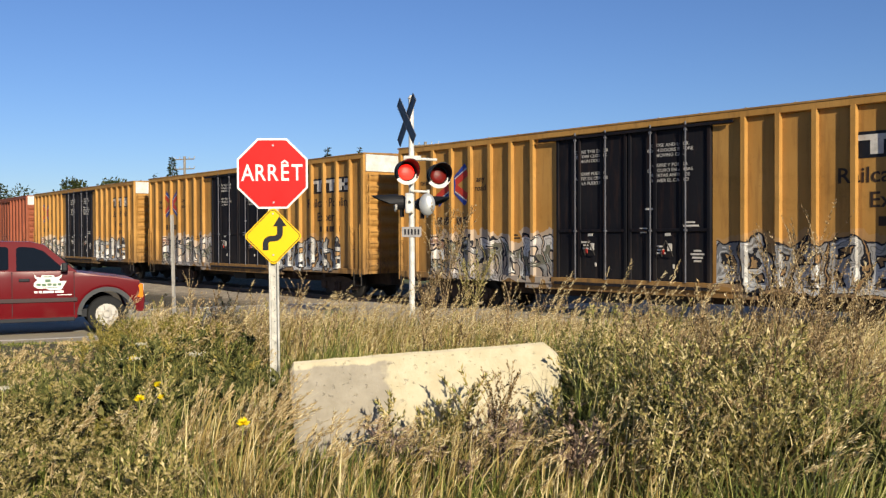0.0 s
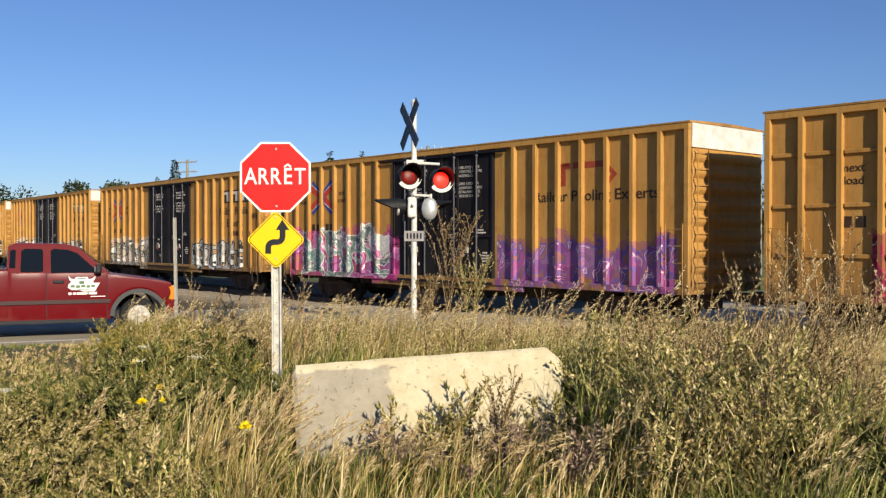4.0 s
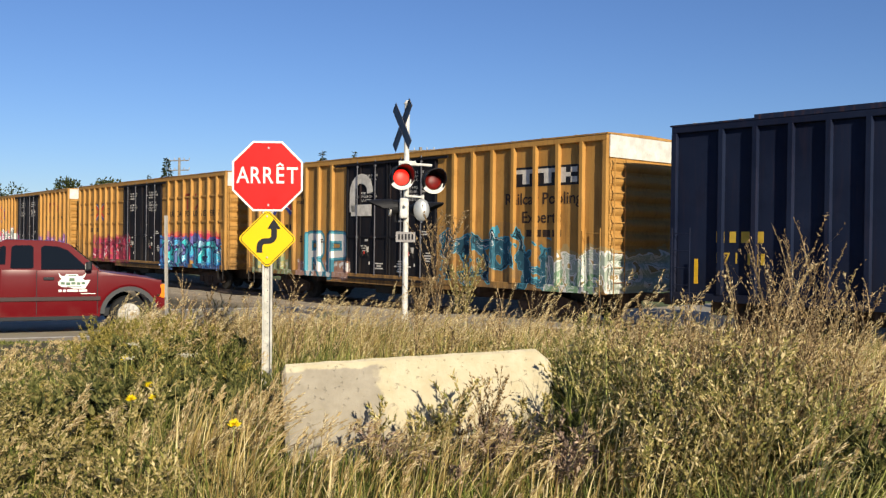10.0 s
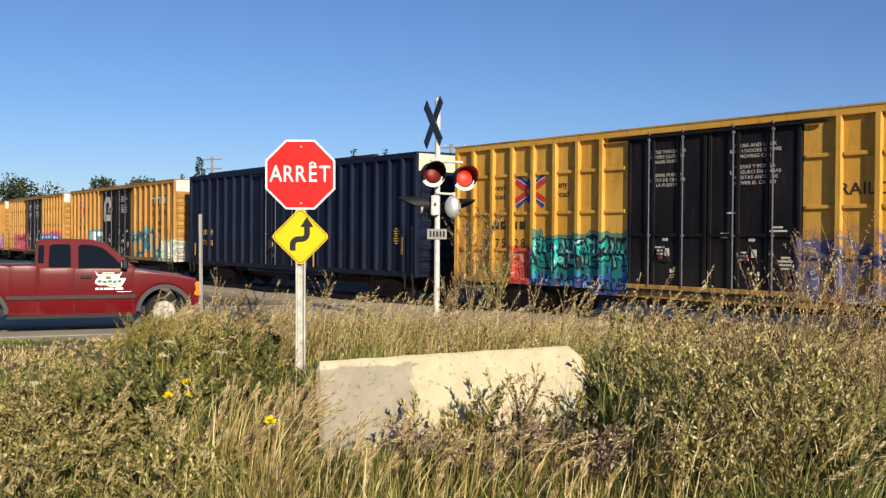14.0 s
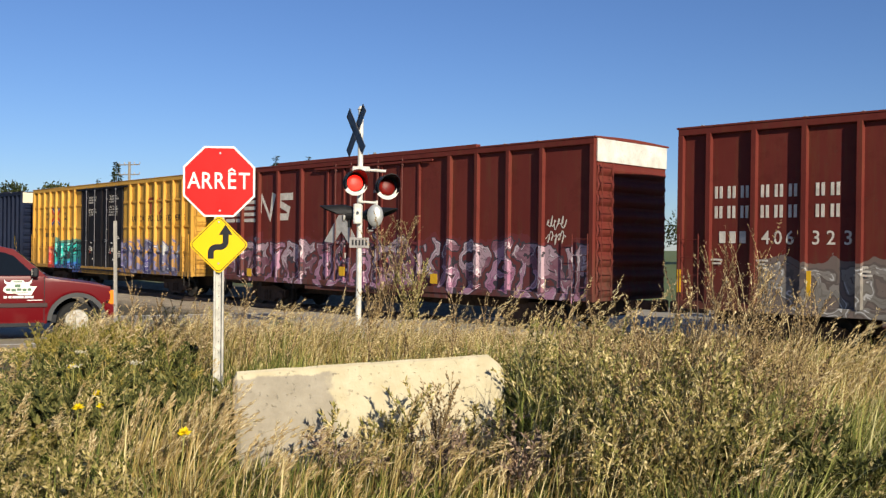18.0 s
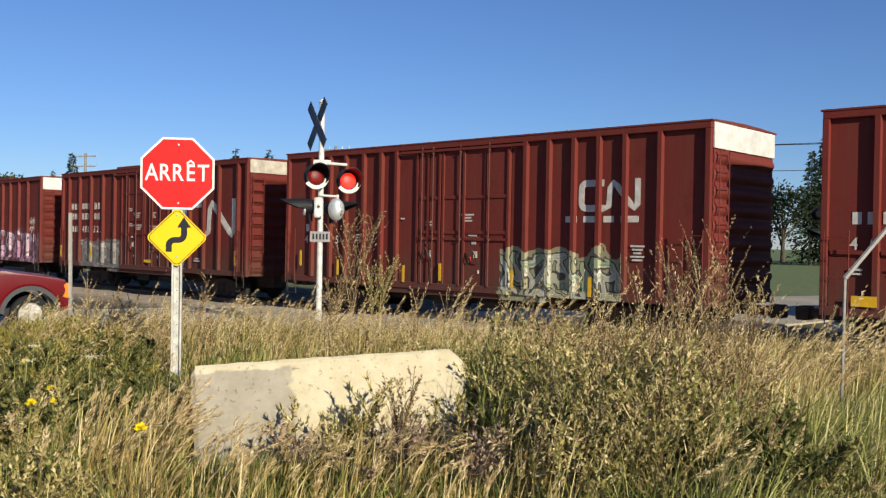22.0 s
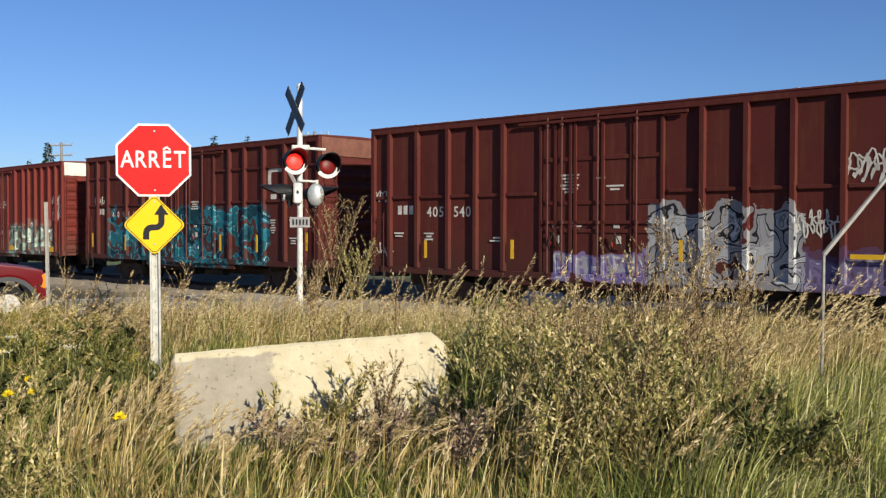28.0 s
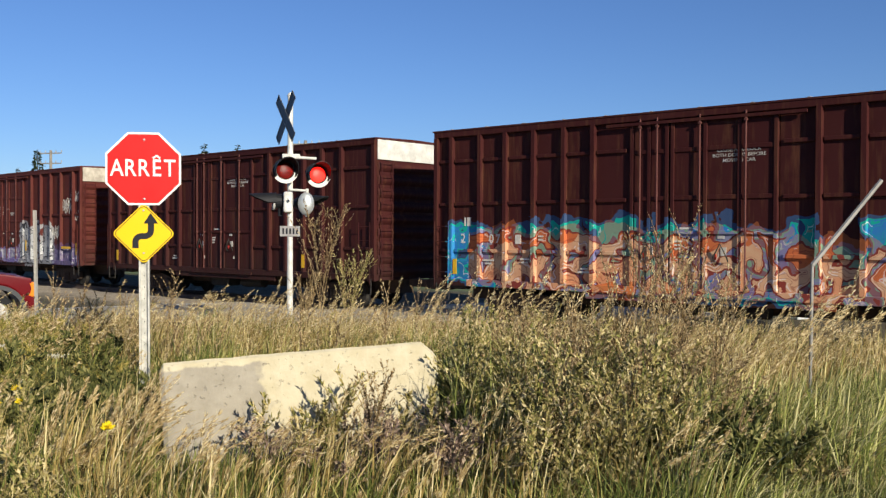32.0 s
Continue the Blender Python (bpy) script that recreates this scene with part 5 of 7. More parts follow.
def road_block():
    t = thing("road_marker", pose(9.75, 16.3, ground_level(9.75, 16.3), 0, 4, 20), "small orange-red plastic road marker on the gravel", "road marker")
    bm = bmesh.new()
    slab(bm, [(-0.13, 0.0), (0.13, 0.0), (0.1, 0.14), (0.06, 0.18), (-0.06, 0.18), (-0.1, 0.14)], -0.06, 0.06)
    part("body", bm, plain("faded_orange_plastic", (0.62, 0.16, 0.06), 0.6, 0, 0.3, 8), t)
    bm = bmesh.new()
    box(bm, -0.16, 0.16, -0.09, 0.09, -0.02, 0.018, 0.006)
    part("foot", bm, BLACK, t)


def concrete_lump():
    """A broken piece of concrete that lies in the grass."""
    x, y = 2.18, 5.55
    bm = bmesh.new()
    bmesh.ops.create_icosphere(bm, subdivisions=3, radius=0.2)
    for v in bm.verts:
        n = noise.noise(v.co * 6.0)
        v.co = Vector((v.co.x * 1.1, v.co.y * 0.8, max(-0.12, min(0.1, v.co.z * 0.75)))) * (1 + 0.22 * n)
    ob = new("concrete_lump", mesh_of("concrete_lump", bm, concrete_material()))
    ob.matrix_basis = pose(x, y, ground_level(x, y) + 0.1, 4, -6, 30)
    tagged(ob, "broken pale lump of concrete lying in the grass", "rubble")


def marker_posts():
    g = plain("dull_galvanised_post", (0.36, 0.34, 0.31), 0.7, 0.2, 0.3, 10)
    t = thing("marker_post", pose(-3.82, 13.5, 0.2, 0, -0.8, 12), "bare grey steel channel post without a sign", "post")
    bm = bmesh.new()
    for s in (-1, 1):
        box(bm, s * 0.019 - 0.005, s * 0.019 + 0.005, -0.02, 0.02, 0, 2.42)
    box(bm, -0.015, 0.015, 0.008, 0.02, 0, 2.42)
    part("channel", bm, g, t)
    t = thing("bent_post", pose(4.73, 8.39, 0.4), "thin grey steel post, bent over at half height", "post")
    bm = bmesh.new()
    rod(bm, (-0.01, 0, 0), (0, 0, 1.64), 0.016, seg=8)
    part("upright", bm, g, t)
    bm = bmesh.new()
    d = Vector((0.65, -0.09, 0.81))
    n = d.normalized()
    rod(bm, (0, 0, 1.63), Vector((0, 0, 1.64)) + d, 0.024, 0.021, seg=6)
    part("bent_end", bm, g, t)


SIGNAL_WHITE = plain("white_painted_pole", (0.72, 0.7, 0.64), 0.5, 0.1, 0.3, 7, dirt=(0.22, 0.18, 0.15))
HOOD = plain("black_hood", (0.015, 0.015, 0.017), 0.6, 0, 0.3, 9)
RIM = plain("sunlit_lip_pale", (0.62, 0.6, 0.55), 0.5, 0, 0.2, 9)
BELL = plain("silver_bell_paint", (0.55, 0.56, 0.55), 0.38, 0.5, 0.15, 9)


def lens_material():
    k = Nodes("red_lens")
    v = k.coords()
    k.bump(k.node("TexVoronoi", Vector=v, Scale=45.0).outputs["Distance"], 0.3, 0.004)
    return k.done((0.5, 0.012, 0.008), 0.32, 0, Transmission_Weight=0.93, IOR=1.2)


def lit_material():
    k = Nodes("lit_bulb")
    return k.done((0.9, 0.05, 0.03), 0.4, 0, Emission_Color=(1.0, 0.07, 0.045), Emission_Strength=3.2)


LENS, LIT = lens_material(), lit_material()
UNLIT = plain("unlit_lamp_red", (0.06, 0.006, 0.006), 0.5, 0.0, 0.15, 30)
FLASHERS = []


def signal_lamp(owner, at, facing, phase=None, tip=-6):
    """A round flasher: backboard, housing, hood, red lens; an added disc, glowing on one side, turns inside to imitate
    flashing.
    """
    bm = bmesh.new()
    rod(bm, (0, 0.02, 0), (0, 0.05, 0), 0.27, 0.265, seg=28)
    rod(bm, (0, 0.05, 0), (0, 0.2, 0), 0.19, 0.12, seg=20)
    lampbody = part("backboard", bm, HOOD, owner)
    lampbody.matrix_basis = pose(*at, tip, 0, facing) @ Matrix.Scale(0.9, 4)
    bm = bmesh.new()
    rings = []
    for d, r in ((0.02, 0.275), (-0.02, 0.27), (-0.005, 0.235), (0.012, 0.2)):
        rings.append([bm.verts.new((r * math.cos(a), d, r * math.sin(a))) for a in (math.tau * i / 28 for i in range(28))])
    for a, b in zip(rings, rings[1:]):
        for i in range(28):
            bm.faces.new((a[i], a[(i + 1) % 28], b[(i + 1) % 28], b[i]))
    part("rim", bm, HOOD, lampbody)
    # pale band: sunlight on the hood's lower edge, put in as colour
    bm = bmesh.new()
    band(bm, arc(0, 0, 0.25, 215, 350, 14), 0.085, -0.028, -0.018)
    part("hood_lip", bm, RIM, lampbody, "lower lip coloured pale as if sunlit")
    # hood: three quarters of a sleeve, open below
    bm = bmesh.new()
    inner, outer = [], []
    for i in range(19):
        a = radians(-30 + 240 * i / 18)
        reach = 0.42 * (0.2 + 0.8 * math.sin(max(0.0, min(math.pi, a * 0.75 + 0.39))))
        for row, r in ((inner, 0.235), (outer, 0.25)):
            row.append([bm.verts.new((r * math.cos(a), 0.02, r * math.sin(a))), bm.verts.new((r * 1.04 * math.cos(a), -reach, r * 1.04 * math.sin(a) - 0.02))])
    for row in (inner, outer):
        for p, q in zip(row, row[1:]):
            bm.faces.new((p[0], p[1], q[1], q[0]))
    for p, q, o, w in zip(inner, inner[1:], outer, outer[1:]):
        bm.faces.new((p[1], o[1], w[1], q[1]))
    part("hood", bm, HOOD, lampbody)
    bm = bmesh.new()
    rings = []
    for d, r in ((0.0, 0.19), (-0.02, 0.175), (-0.035, 0.115), (-0.042, 0.04)):
        rings.append([bm.verts.new((r * math.cos(a), d, r * math.sin(a))) for a in (math.tau * i / 24 for i in range(24))])
    for a, b in zip(rings, rings[1:]):
        for i in range(24):
            bm.faces.new((a[i], a[(i + 1) % 24], b[(i + 1) % 24], b[i]))
    bm.faces.new(rings[-1])
    pane = part("lens", bm, LENS, lampbody, "round red glass lens", True)
    pane.visible_shadow = False
    me = bpy.data.meshes.new("flash_disc")
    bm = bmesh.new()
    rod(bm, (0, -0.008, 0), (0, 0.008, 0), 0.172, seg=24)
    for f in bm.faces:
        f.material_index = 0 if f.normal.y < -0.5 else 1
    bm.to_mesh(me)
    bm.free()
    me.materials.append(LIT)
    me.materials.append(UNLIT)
    r = part("flash_disc", me, None, lampbody)
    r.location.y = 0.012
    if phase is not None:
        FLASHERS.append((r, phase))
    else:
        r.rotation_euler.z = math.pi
    return lampbody


def road_lamp(owner, at, facing):
    """A lamp along the main road, seen from its side: a slim housing under a long tapered visor."""
    bm = bmesh.new()
    rod(bm, (0, 0.26, 0), (0, 0.12, 0), 0.08, 0.15, seg=16)
    rod(bm, (0, 0.12, 0), (0, 0.0, 0), 0.15, seg=16)
    rod(bm, (0, 0.1, -0.14), (0, 0.1, -0.3), 0.045, seg=8)
    body = part("lamp_housing", bm, HOOD, owner)
    body.matrix_basis = pose(*at, 0, 0, facing)
    bm = bmesh.new()
    rows = []
    for i in range(13):
        a = radians(-10 + 200 * i / 12)
        reach = 0.16 + 0.36 * max(0.0, math.sin(a)) ** 0.6
        rows.append([bm.verts.new((r * math.cos(a), y, r * math.sin(a) * g)) for r, y, g in ((0.16, 0.02, 1), (0.175, -reach, 0.75), (0.185, -reach, 0.78), (0.17, 0.02, 1.03))])
    for p, q in zip(rows, rows[1:]):
        for i in range(4):
            bm.faces.new((p[i], p[(i + 1) % 4], q[(i + 1) % 4], q[i]))
    part("visor", bm, HOOD, body)
    # lit underside of the visor, drawn as a pale strip
    bm = bmesh.new()
    band(bm, arc(0, 0, 0.165, 200, 340, 10), 0.035, -0.05, -0.01)
    part("lip", bm, RIM, body, "lower lip coloured pale as if sunlit")
    bm = bmesh.new()
    rod(bm, (0, -0.004, 0), (0, -0.03, 0), 0.135, 0.1, seg=20)
    part("lens", bm, UNLIT, body, "dull red glass lens")


def crossbuck(owner, at, facing, front):
    bm = bmesh.new()
    box(bm, -0.01, 0.01, -0.01, 0.01, -0.01, 0.01)
    hub = part("crossbuck_bracket", bm, STEEL, owner)
    hub.matrix_basis = pose(*at, 0, 0, facing)
    for k, s in enumerate((-1, 1)):
        bm = bmesh.new()
        box(bm, -0.61, 0.61, -0.012 - 0.006 * k, -0.008 - 0.006 * k, -0.115, 0.115, 0.001)
        blade = part("blade", bm, front, hub)
        blade.rotation_euler.y = radians(45 * s)
        bm = bmesh.new()
        band(bm, [(-0.605, -0.11), (0.605, -0.11), (0.605, 0.11), (-0.605, 0.11), (-0.605, -0.11)], 0.012, -0.020 - 0.006 * k, -0.0125 - 0.006 * k)
        edge = part("blade_edge", bm, plain("shaded_edge", (0.16, 0.16, 0.18), 0.6), hub)
        edge.rotation_euler.y = radians(45 * s)


def crossing_signal(x, y, z, far=False):
    t = thing("crossing_signal", pose(x, y, z), "rail crossing signal: white pole, crossbuck, red flashers and a bell" if not far else "white rail crossing signal on the far side of the track", "crossing signal", "crossing signals")
    bm = bmesh.new()
    rod(bm, (0, 0, 0), (0, 0, 4.95), 0.062, 0.055, seg=14)
    rod(bm, (0, 0, 4.95), (0, 0, 5.02), 0.075, 0.03, seg=14)
    part("pole", bm, SIGNAL_WHITE, t, smooth=False)
    bm = bmesh.new()
    box(bm, -0.18, 0.18, -0.18, 0.18, 0, 0.35, 0.03)
    part("base_box", bm, STEEL, t)
    turn = -66 if not far else 114
    crossbuck(t, (-0.08, -0.06, 4.5), turn, SIGN_BACK)
    # upper pair, towards the side road
    bm = bmesh.new()
    rod(bm, (-0.12, -0.12, 3.72), (0.52, 0.02, 3.7), 0.03, seg=8)
    box(bm, -0.16, 0.2, -0.12, 0.06, 3.68, 3.78, 0.02)
    part("cross_arm", bm, SIGNAL_WHITE, t)
    if not far:
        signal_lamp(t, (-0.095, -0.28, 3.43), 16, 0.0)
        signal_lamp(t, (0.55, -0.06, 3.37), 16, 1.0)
    else:
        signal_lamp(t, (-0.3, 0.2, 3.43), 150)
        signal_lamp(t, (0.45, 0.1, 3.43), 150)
    # lower pair, along the main road
    bm = bmesh.new()
    rod(bm, (-0.1, 0.3, 2.86), (0.0, -0.3, 2.86), 0.028, seg=8)
    part("cross_arm", bm, SIGNAL_WHITE, t)
    road_lamp(t, (-0.3, 0.02, 2.83), -82)
    road_lamp(t, (0.3, 0.22, 2.8), 62)
    # junction box, gong bell, number plate
    bm = bmesh.new()
    box(bm, -0.13, 0.05, -0.2, -0.05, 2.6, 3.02, 0.04)
    part("junction_box", bm, SIGNAL_WHITE, t)
    bm = bmesh.new()
    rod(bm, (0.0, -0.1, 3.06), (0.36, -0.12, 3.04), 0.025, seg=8)
    rod(bm, (0.34, -0.12, 3.08), (0.34, -0.12, 2.92), 0.03, seg=8)
    part("bell_bracket", bm, SIGNAL_WHITE, t)
    bm = bmesh.new()
    bmesh.ops.create_uvsphere(bm, u_segments=20, v_segments=12, radius=0.2, matrix=Matrix.Translation((0.32, -0.16, 2.78)) @ Matrix.Diagonal((0.82, 0.5, 1.15, 1)))
    rod(bm, (0.32, -0.1, 2.52), (0.32, -0.1, 2.58), 0.02, seg=8)
    part("bell", bm, BELL, t, "silver-painted round bell", True)
    bm = bmesh.new()
    box(bm, -0.2, 0.2, -0.082, -0.076, 2.12, 2.33, 0.002)
    plate = part("number_plate", bm, plain("dull_plate", (0.33, 0.31, 0.3), 0.6), t)
    for i in range(5):
        bm = bmesh.new()
        box(bm, -0.15 + i * 0.068, -0.115 + i * 0.068, -0.088, -0.0825, 2.17, 2.285)
        part("bar", bm, BLACK, plate)
    return t


stop_sign()
barrier()
road_block()
concrete_lump()
marker_posts()
crossing_signal(-0.535, 19.05, 0.15)
crossing_signal(13.6, 24.8, -0.1, True)

# ---- vehicles ----
GLASS = Nodes("car_glass").done((0.006, 0.008, 0.01), 0.02, 0.0, Specular_IOR_Level=0.4)
CHROME = plain("wheel_alloy", (0.5, 0.47, 0.42), 0.35, 0.6, 0.15, 12)
LAMP_ORANGE = plain("orange_lamp_glass", (0.8, 0.22, 0.02), 0.2, 0, 0.1, 20, 0.05)
LAMP_CLEAR = plain("headlamp_glass", (0.6, 0.6, 0.58), 0.12, 0, 0.1, 20, 0.05)
PLASTIC = plain("grey_plastic", (0.06, 0.06, 0.062), 0.6, 0, 0.2, 12)


def car_body_paint(name, color):
    k = Nodes(name)
    v = k.coords()
    dust = k.ramp(k.noise(v, 2.5, 5), (0.45, 0.0), (0.75, 0.35))
    z = k.node("SeparateXYZ", Vector=v).outputs["Z"]
    low = k.ramp(k.math("MULTIPLY_ADD", z, -0.9, 1.1), (0.3, 0.0), (0.9, 0.5))
    col = k.mix(k.math("MULTIPLY", k.math("MULTIPLY", dust, low), 0.6), color, (0.25, 0.2, 0.15))
    return k.done(col, 0.3, 0.0, Specular_IOR_Level=0.16, Coat_Weight=0.1, Coat_Roughness=0.12)


def wheel(owner, x, y, r, width, side):
    bm = bmesh.new()
    prof = [(r * 0.62, 0.5), (r * 0.9, 0.5), (r * 0.97, 0.4), (r, 0.25), (r, -0.25), (r * 0.97, -0.4), (r * 0.9, -0.5), (r * 0.62, -0.5)]
    rings = [[bm.verts.new((q * math.cos(a), w * width, q * math.sin(a))) for q, w in prof] for a in (math.tau * i / 28 for i in range(28))]
    for a, b in zip(rings, rings[1:] + rings[:1]):
        for i in range(len(prof)):
            j = (i + 1) % len(prof)
            bm.faces.new((a[i], a[j], b[j], b[i]))
    w = part("wheel", bm, RUBBER, owner)
    w.location = (x, y, r)
    bm = bmesh.new()
    rod(bm, (0, side * width * 0.2, 0), (0, side * width * 0.42, 0), r * 0.62, r * 0.58, seg=24)
    rod(bm, (0, side * width * 0.42, 0), (0, side * width * 0.55, 0), r * 0.2, r * 0.17, seg=16)
    for i in range(5):
        a = math.tau * i / 5
        box(bm, r * 0.36 * math.cos(a) - 0.05, r * 0.36 * math.cos(a) + 0.05, side * width * 0.42, side * width * 0.5, r * 0.36 * math.sin(a) - 0.05, r * 0.36 * math.sin(a) + 0.05, 0.012)
    part("rim", bm, CHROME, w)
    return w


def extrude_sides(bm, outline, half, taper=None):
    """A body shell: the side outline (x, z) run across the car, its upper points drawn in."""
    n = len(outline)
    steps = (-1.0, -0.93, 0.93, 1.0)
    rings = []
    for s in steps:
        ring = []
        for x, z in outline:
            k = half * s
            if taper:
                k *= taper(x, z)
            inset = 0.02 if abs(s) == 1 else 0.0
            cz = sum(p[1] for p in outline) / n
            cx = sum(p[0] for p in outline) / n
            ring.append(bm.verts.new((x + (cx - x) * inset * 0.5, k, z + (cz - z) * inset)))
        rings.append(ring)
    for a, b in zip(rings, rings[1:]):
        for i in range(n):
            j = (i + 1) % n
            bm.faces.new((a[i], b[i], b[j], a[j]))
    bm.faces.new(rings[0])
    bm.faces.new(rings[-1][::-1])


def pickup():
    """Red pickup; x forward from the rear of the cab, its right side towards the side road."""
    u0 = ROAD_MID + ROAD_DIR * 0.0 + ROAD_SIDE * -1.82
    base = Matrix.Translation((u0.x, u0.y, 0.33)) @ Matrix.Rotation(math.atan2(ROAD_DIR.y, ROAD_DIR.x), 4, "Z")
    t = thing("pickup_truck", base, "red extended-cab pickup truck with a white door sticker, at the crossing", "pickup truck")
    red = car_body_paint("red_car_paint", (0.11, 0.003, 0.006))
    H = 0.93
    # lower body: nose, bonnet, doors, bed
    low = [(-2.15, 0.5), (-1.35, 0.5), (-1.3, 0.72), (-1.12, 0.9), (-0.88, 0.96), (-0.62, 0.9), (-0.44, 0.72), (-0.38, 0.36), (2.1, 0.33), (2.18, 0.6), (2.34, 0.82), (2.66, 0.9), (2.98, 0.82), (3.14, 0.6), (3.2, 0.42), (3.4, 0.42), (3.42, 0.72), (3.36, 0.98), (3.2, 1.1), (2.1, 1.26), (0.25, 1.3), (0.2, 1.38), (-2.12, 1.36), (-2.2, 1.3)]
    bm = bmesh.new()
    extrude_sides(bm, low, H)
    part("lower_body", bm, red, t)
    cab = [(0.16, 1.27), (0.2, 1.84), (0.35, 1.9), (1.25, 1.88), (1.5, 1.82), (2.12, 1.25)]
    bm = bmesh.new()
    extrude_sides(bm, cab, H * 0.96, lambda x, z: 1 - 0.25 * max(0, (z - 1.27) / 0.6))
    part("cab", bm, red, t)

    def on_side(z):
        return -H * 0.96 * (1 - 0.25 * max(0, (z - 1.27) / 0.6))

    def pane(name, pts, y_off=0.012, mat=GLASS):
        for s in (1, -1):
            bm = bmesh.new()
            front = [bm.verts.new((x, s * (on_side(z) - y_off), z)) for x, z in pts]
            back = [bm.verts.new((x, s * (on_side(z) + 0.03), z)) for x, z in pts]
            bm.faces.new(front)
            bm.faces.new(back[::-1])
            for i in range(len(pts)):
                j = (i + 1) % len(pts)
                bm.faces.new((front[i], back[i], back[j], front[j]))
            part(name, bm, mat, t)

    pane("rear_side_window", [(0.42, 1.34), (0.44, 1.74), (0.5, 1.78), (0.8, 1.78), (0.84, 1.74), (0.84, 1.34), (0.8, 1.32), (0.46, 1.32)])
    pane("quarter_window", [(0.22, 1.4), (0.235, 1.74), (0.3, 1.77), (0.34, 1.75), (0.33, 1.4)])
    pane("door_window", [(0.98, 1.3), (0.98, 1.74), (1.04, 1.78), (1.3, 1.76), (1.48, 1.69), (1.88, 1.3)])
    bm = bmesh.new()
    pts = [(1.56, 1.78), (2.1, 1.3)]
    vs = [bm.verts.new((x, s * y, z + 0.012)) for (x, z), y in zip(pts, (0.66, 0.84)) for s in (-1, 1)]
    bm.faces.new((vs[0], vs[1], vs[3], vs[2]))
    part("windscreen", bm, GLASS, t)
    bm = bmesh.new()
    box(bm, 0.155, 0.17, -0.62, 0.62, 1.4, 1.76, 0.004)
    part("rear_window", bm, GLASS, t)

    def skin(name, x0, x1, low, high, s):
        """A side panel that bulges at the belt and tucks in at the sill."""
        bm = bmesh.new()
        n, m = 8, 14
        grid = []
        for i in range(n + 1):
            x = x0 + (x1 - x0) * i / n
            col = []
            for j in range(m + 1):
                z = low(x) + (high(x) - low(x)) * j / m
                out = 0.03 * math.sin(math.pi * min(1.0, max(0.0, (z - 0.3) / 1.12))) ** 0.8
                if i in (0, n) or j in (0, m):
                    out -= 0.006
                col.append(bm.verts.new((x, s * (H + out - 0.004), z)))
            grid.append(col)
        for a, b in zip(grid, grid[1:]):
            for j in range(m):
                bm.faces.new((a[j], a[j + 1], b[j + 1], b[j]))
        return part(name, bm, red, t, smooth=True)

    for s in (-1, 1):
        skin("front_door", 0.91, 2.03, lambda x: 0.37, lambda x: 1.285, s)
        skin("rear_door", 0.26, 0.89, lambda x: 0.37, lambda x: 1.295, s)
        skin("bed_side", -0.3, 0.2, lambda x: 0.42, lambda x: 1.36, s)
        skin("bed_side", -2.12, -0.3, lambda x: max(0.56, 0.4 + math.sqrt(max(0.0, 0.57**2 - (x + 0.87) ** 2))), lambda x: 1.355, s)
        skin("front_wing", 2.05, 3.3, lambda x: max(0.5, 0.4 + math.sqrt(max(0.0, 0.57**2 - (x - 2.66) ** 2))), lambda x: 1.255 - 0.135 * max(0.0, x - 2.1) - 0.05 * max(0.0, x - 2.9), s)
    for s in (-1, 1):
        for x in (0.9, 2.04):
            bm = bmesh.new()
            box(bm, x - 0.006, x + 0.006, s * H - 0.004, s * H + 0.012, 0.4, 1.28)
            part("door_gap", bm, BLACK, t)
        bm = bmesh.new()
        box(bm, -0.36, 2.1, s * (H + 0.036) - 0.012, s * (H + 0.036) + 0.012, 0.67, 0.755, 0.008)
        part("side_moulding", bm, plain("dark_rubbing_strip", (0.045, 0.022, 0.022), 0.5, 0, 0.2, 8), t, "dark rubbing strip")
        bm = bmesh.new()
        box(bm, 1.02, 1.22, s * (H + 0.035) - 0.02, s * (H + 0.035) + 0.02, 1.09, 1.15, 0.012)
        part("door_handle", bm, BLACK, t)
        bm = bmesh.new()
        box(bm, 1.8, 1.92, s * (H + 0.12) - 0.1, s * (H + 0.12) + 0.1, 1.28, 1.46, 0.03)
        mirror = part("wing_mirror", bm, BLACK, t)
        bm = bmesh.new()
        box(bm, 1.79, 1.802, s * (H + 0.12) - 0.075, s * (H + 0.12) + 0.075, 1.31, 1.43, 0.004)
        part("mirror_glass", bm, CHROME, mirror)
        for cx in (-0.87, 2.66):
            bm = bmesh.new()
            band(bm, arc(cx, 0.38, 0.53, 2, 178, 16), 0.085, -0.025, 0.012)
            f = part("wheel_arch", bm, PLASTIC, t, "grey plastic wheel arch trim")
            f.location.y = s * (H + 0.03)
            wheel(t, cx, s * (H - 0.14), 0.38, 0.25, s)
        bm = bmesh.new()
        box(bm, -0.35, 2.05, s * (H - 0.02) - 0.03, s * (H - 0.02) + 0.03, 0.28, 0.36, 0.01)
        part("rocker_panel", bm, BLACK, t)
        bm = bmesh.new()
        box(bm, 3.16, 3.4, s * 0.76 - 0.13, s * 0.76 + 0.13, 0.84, 1.0, 0.03)
        part("headlamp", bm, LAMP_CLEAR, t)
        bm = bmesh.new()
        box(bm, 3.1, 3.38, s * 0.88 - 0.07, s * 0.88 + 0.07, 0.7, 1.0, 0.03)
        part("turn_lamp", bm, LAMP_ORANGE, t, "orange turn lamp")
    bm = bmesh.new()
    box(bm, 3.3, 3.52, -0.88, 0.88, 0.42, 0.62, 0.05)
    part("front_bumper", bm, PLASTIC, t)
    bm = bmesh.new()
    box(bm, 3.36, 3.43, -0.55, 0.55, 0.68, 0.98, 0.03)
    part("grille", bm, BLACK, t)
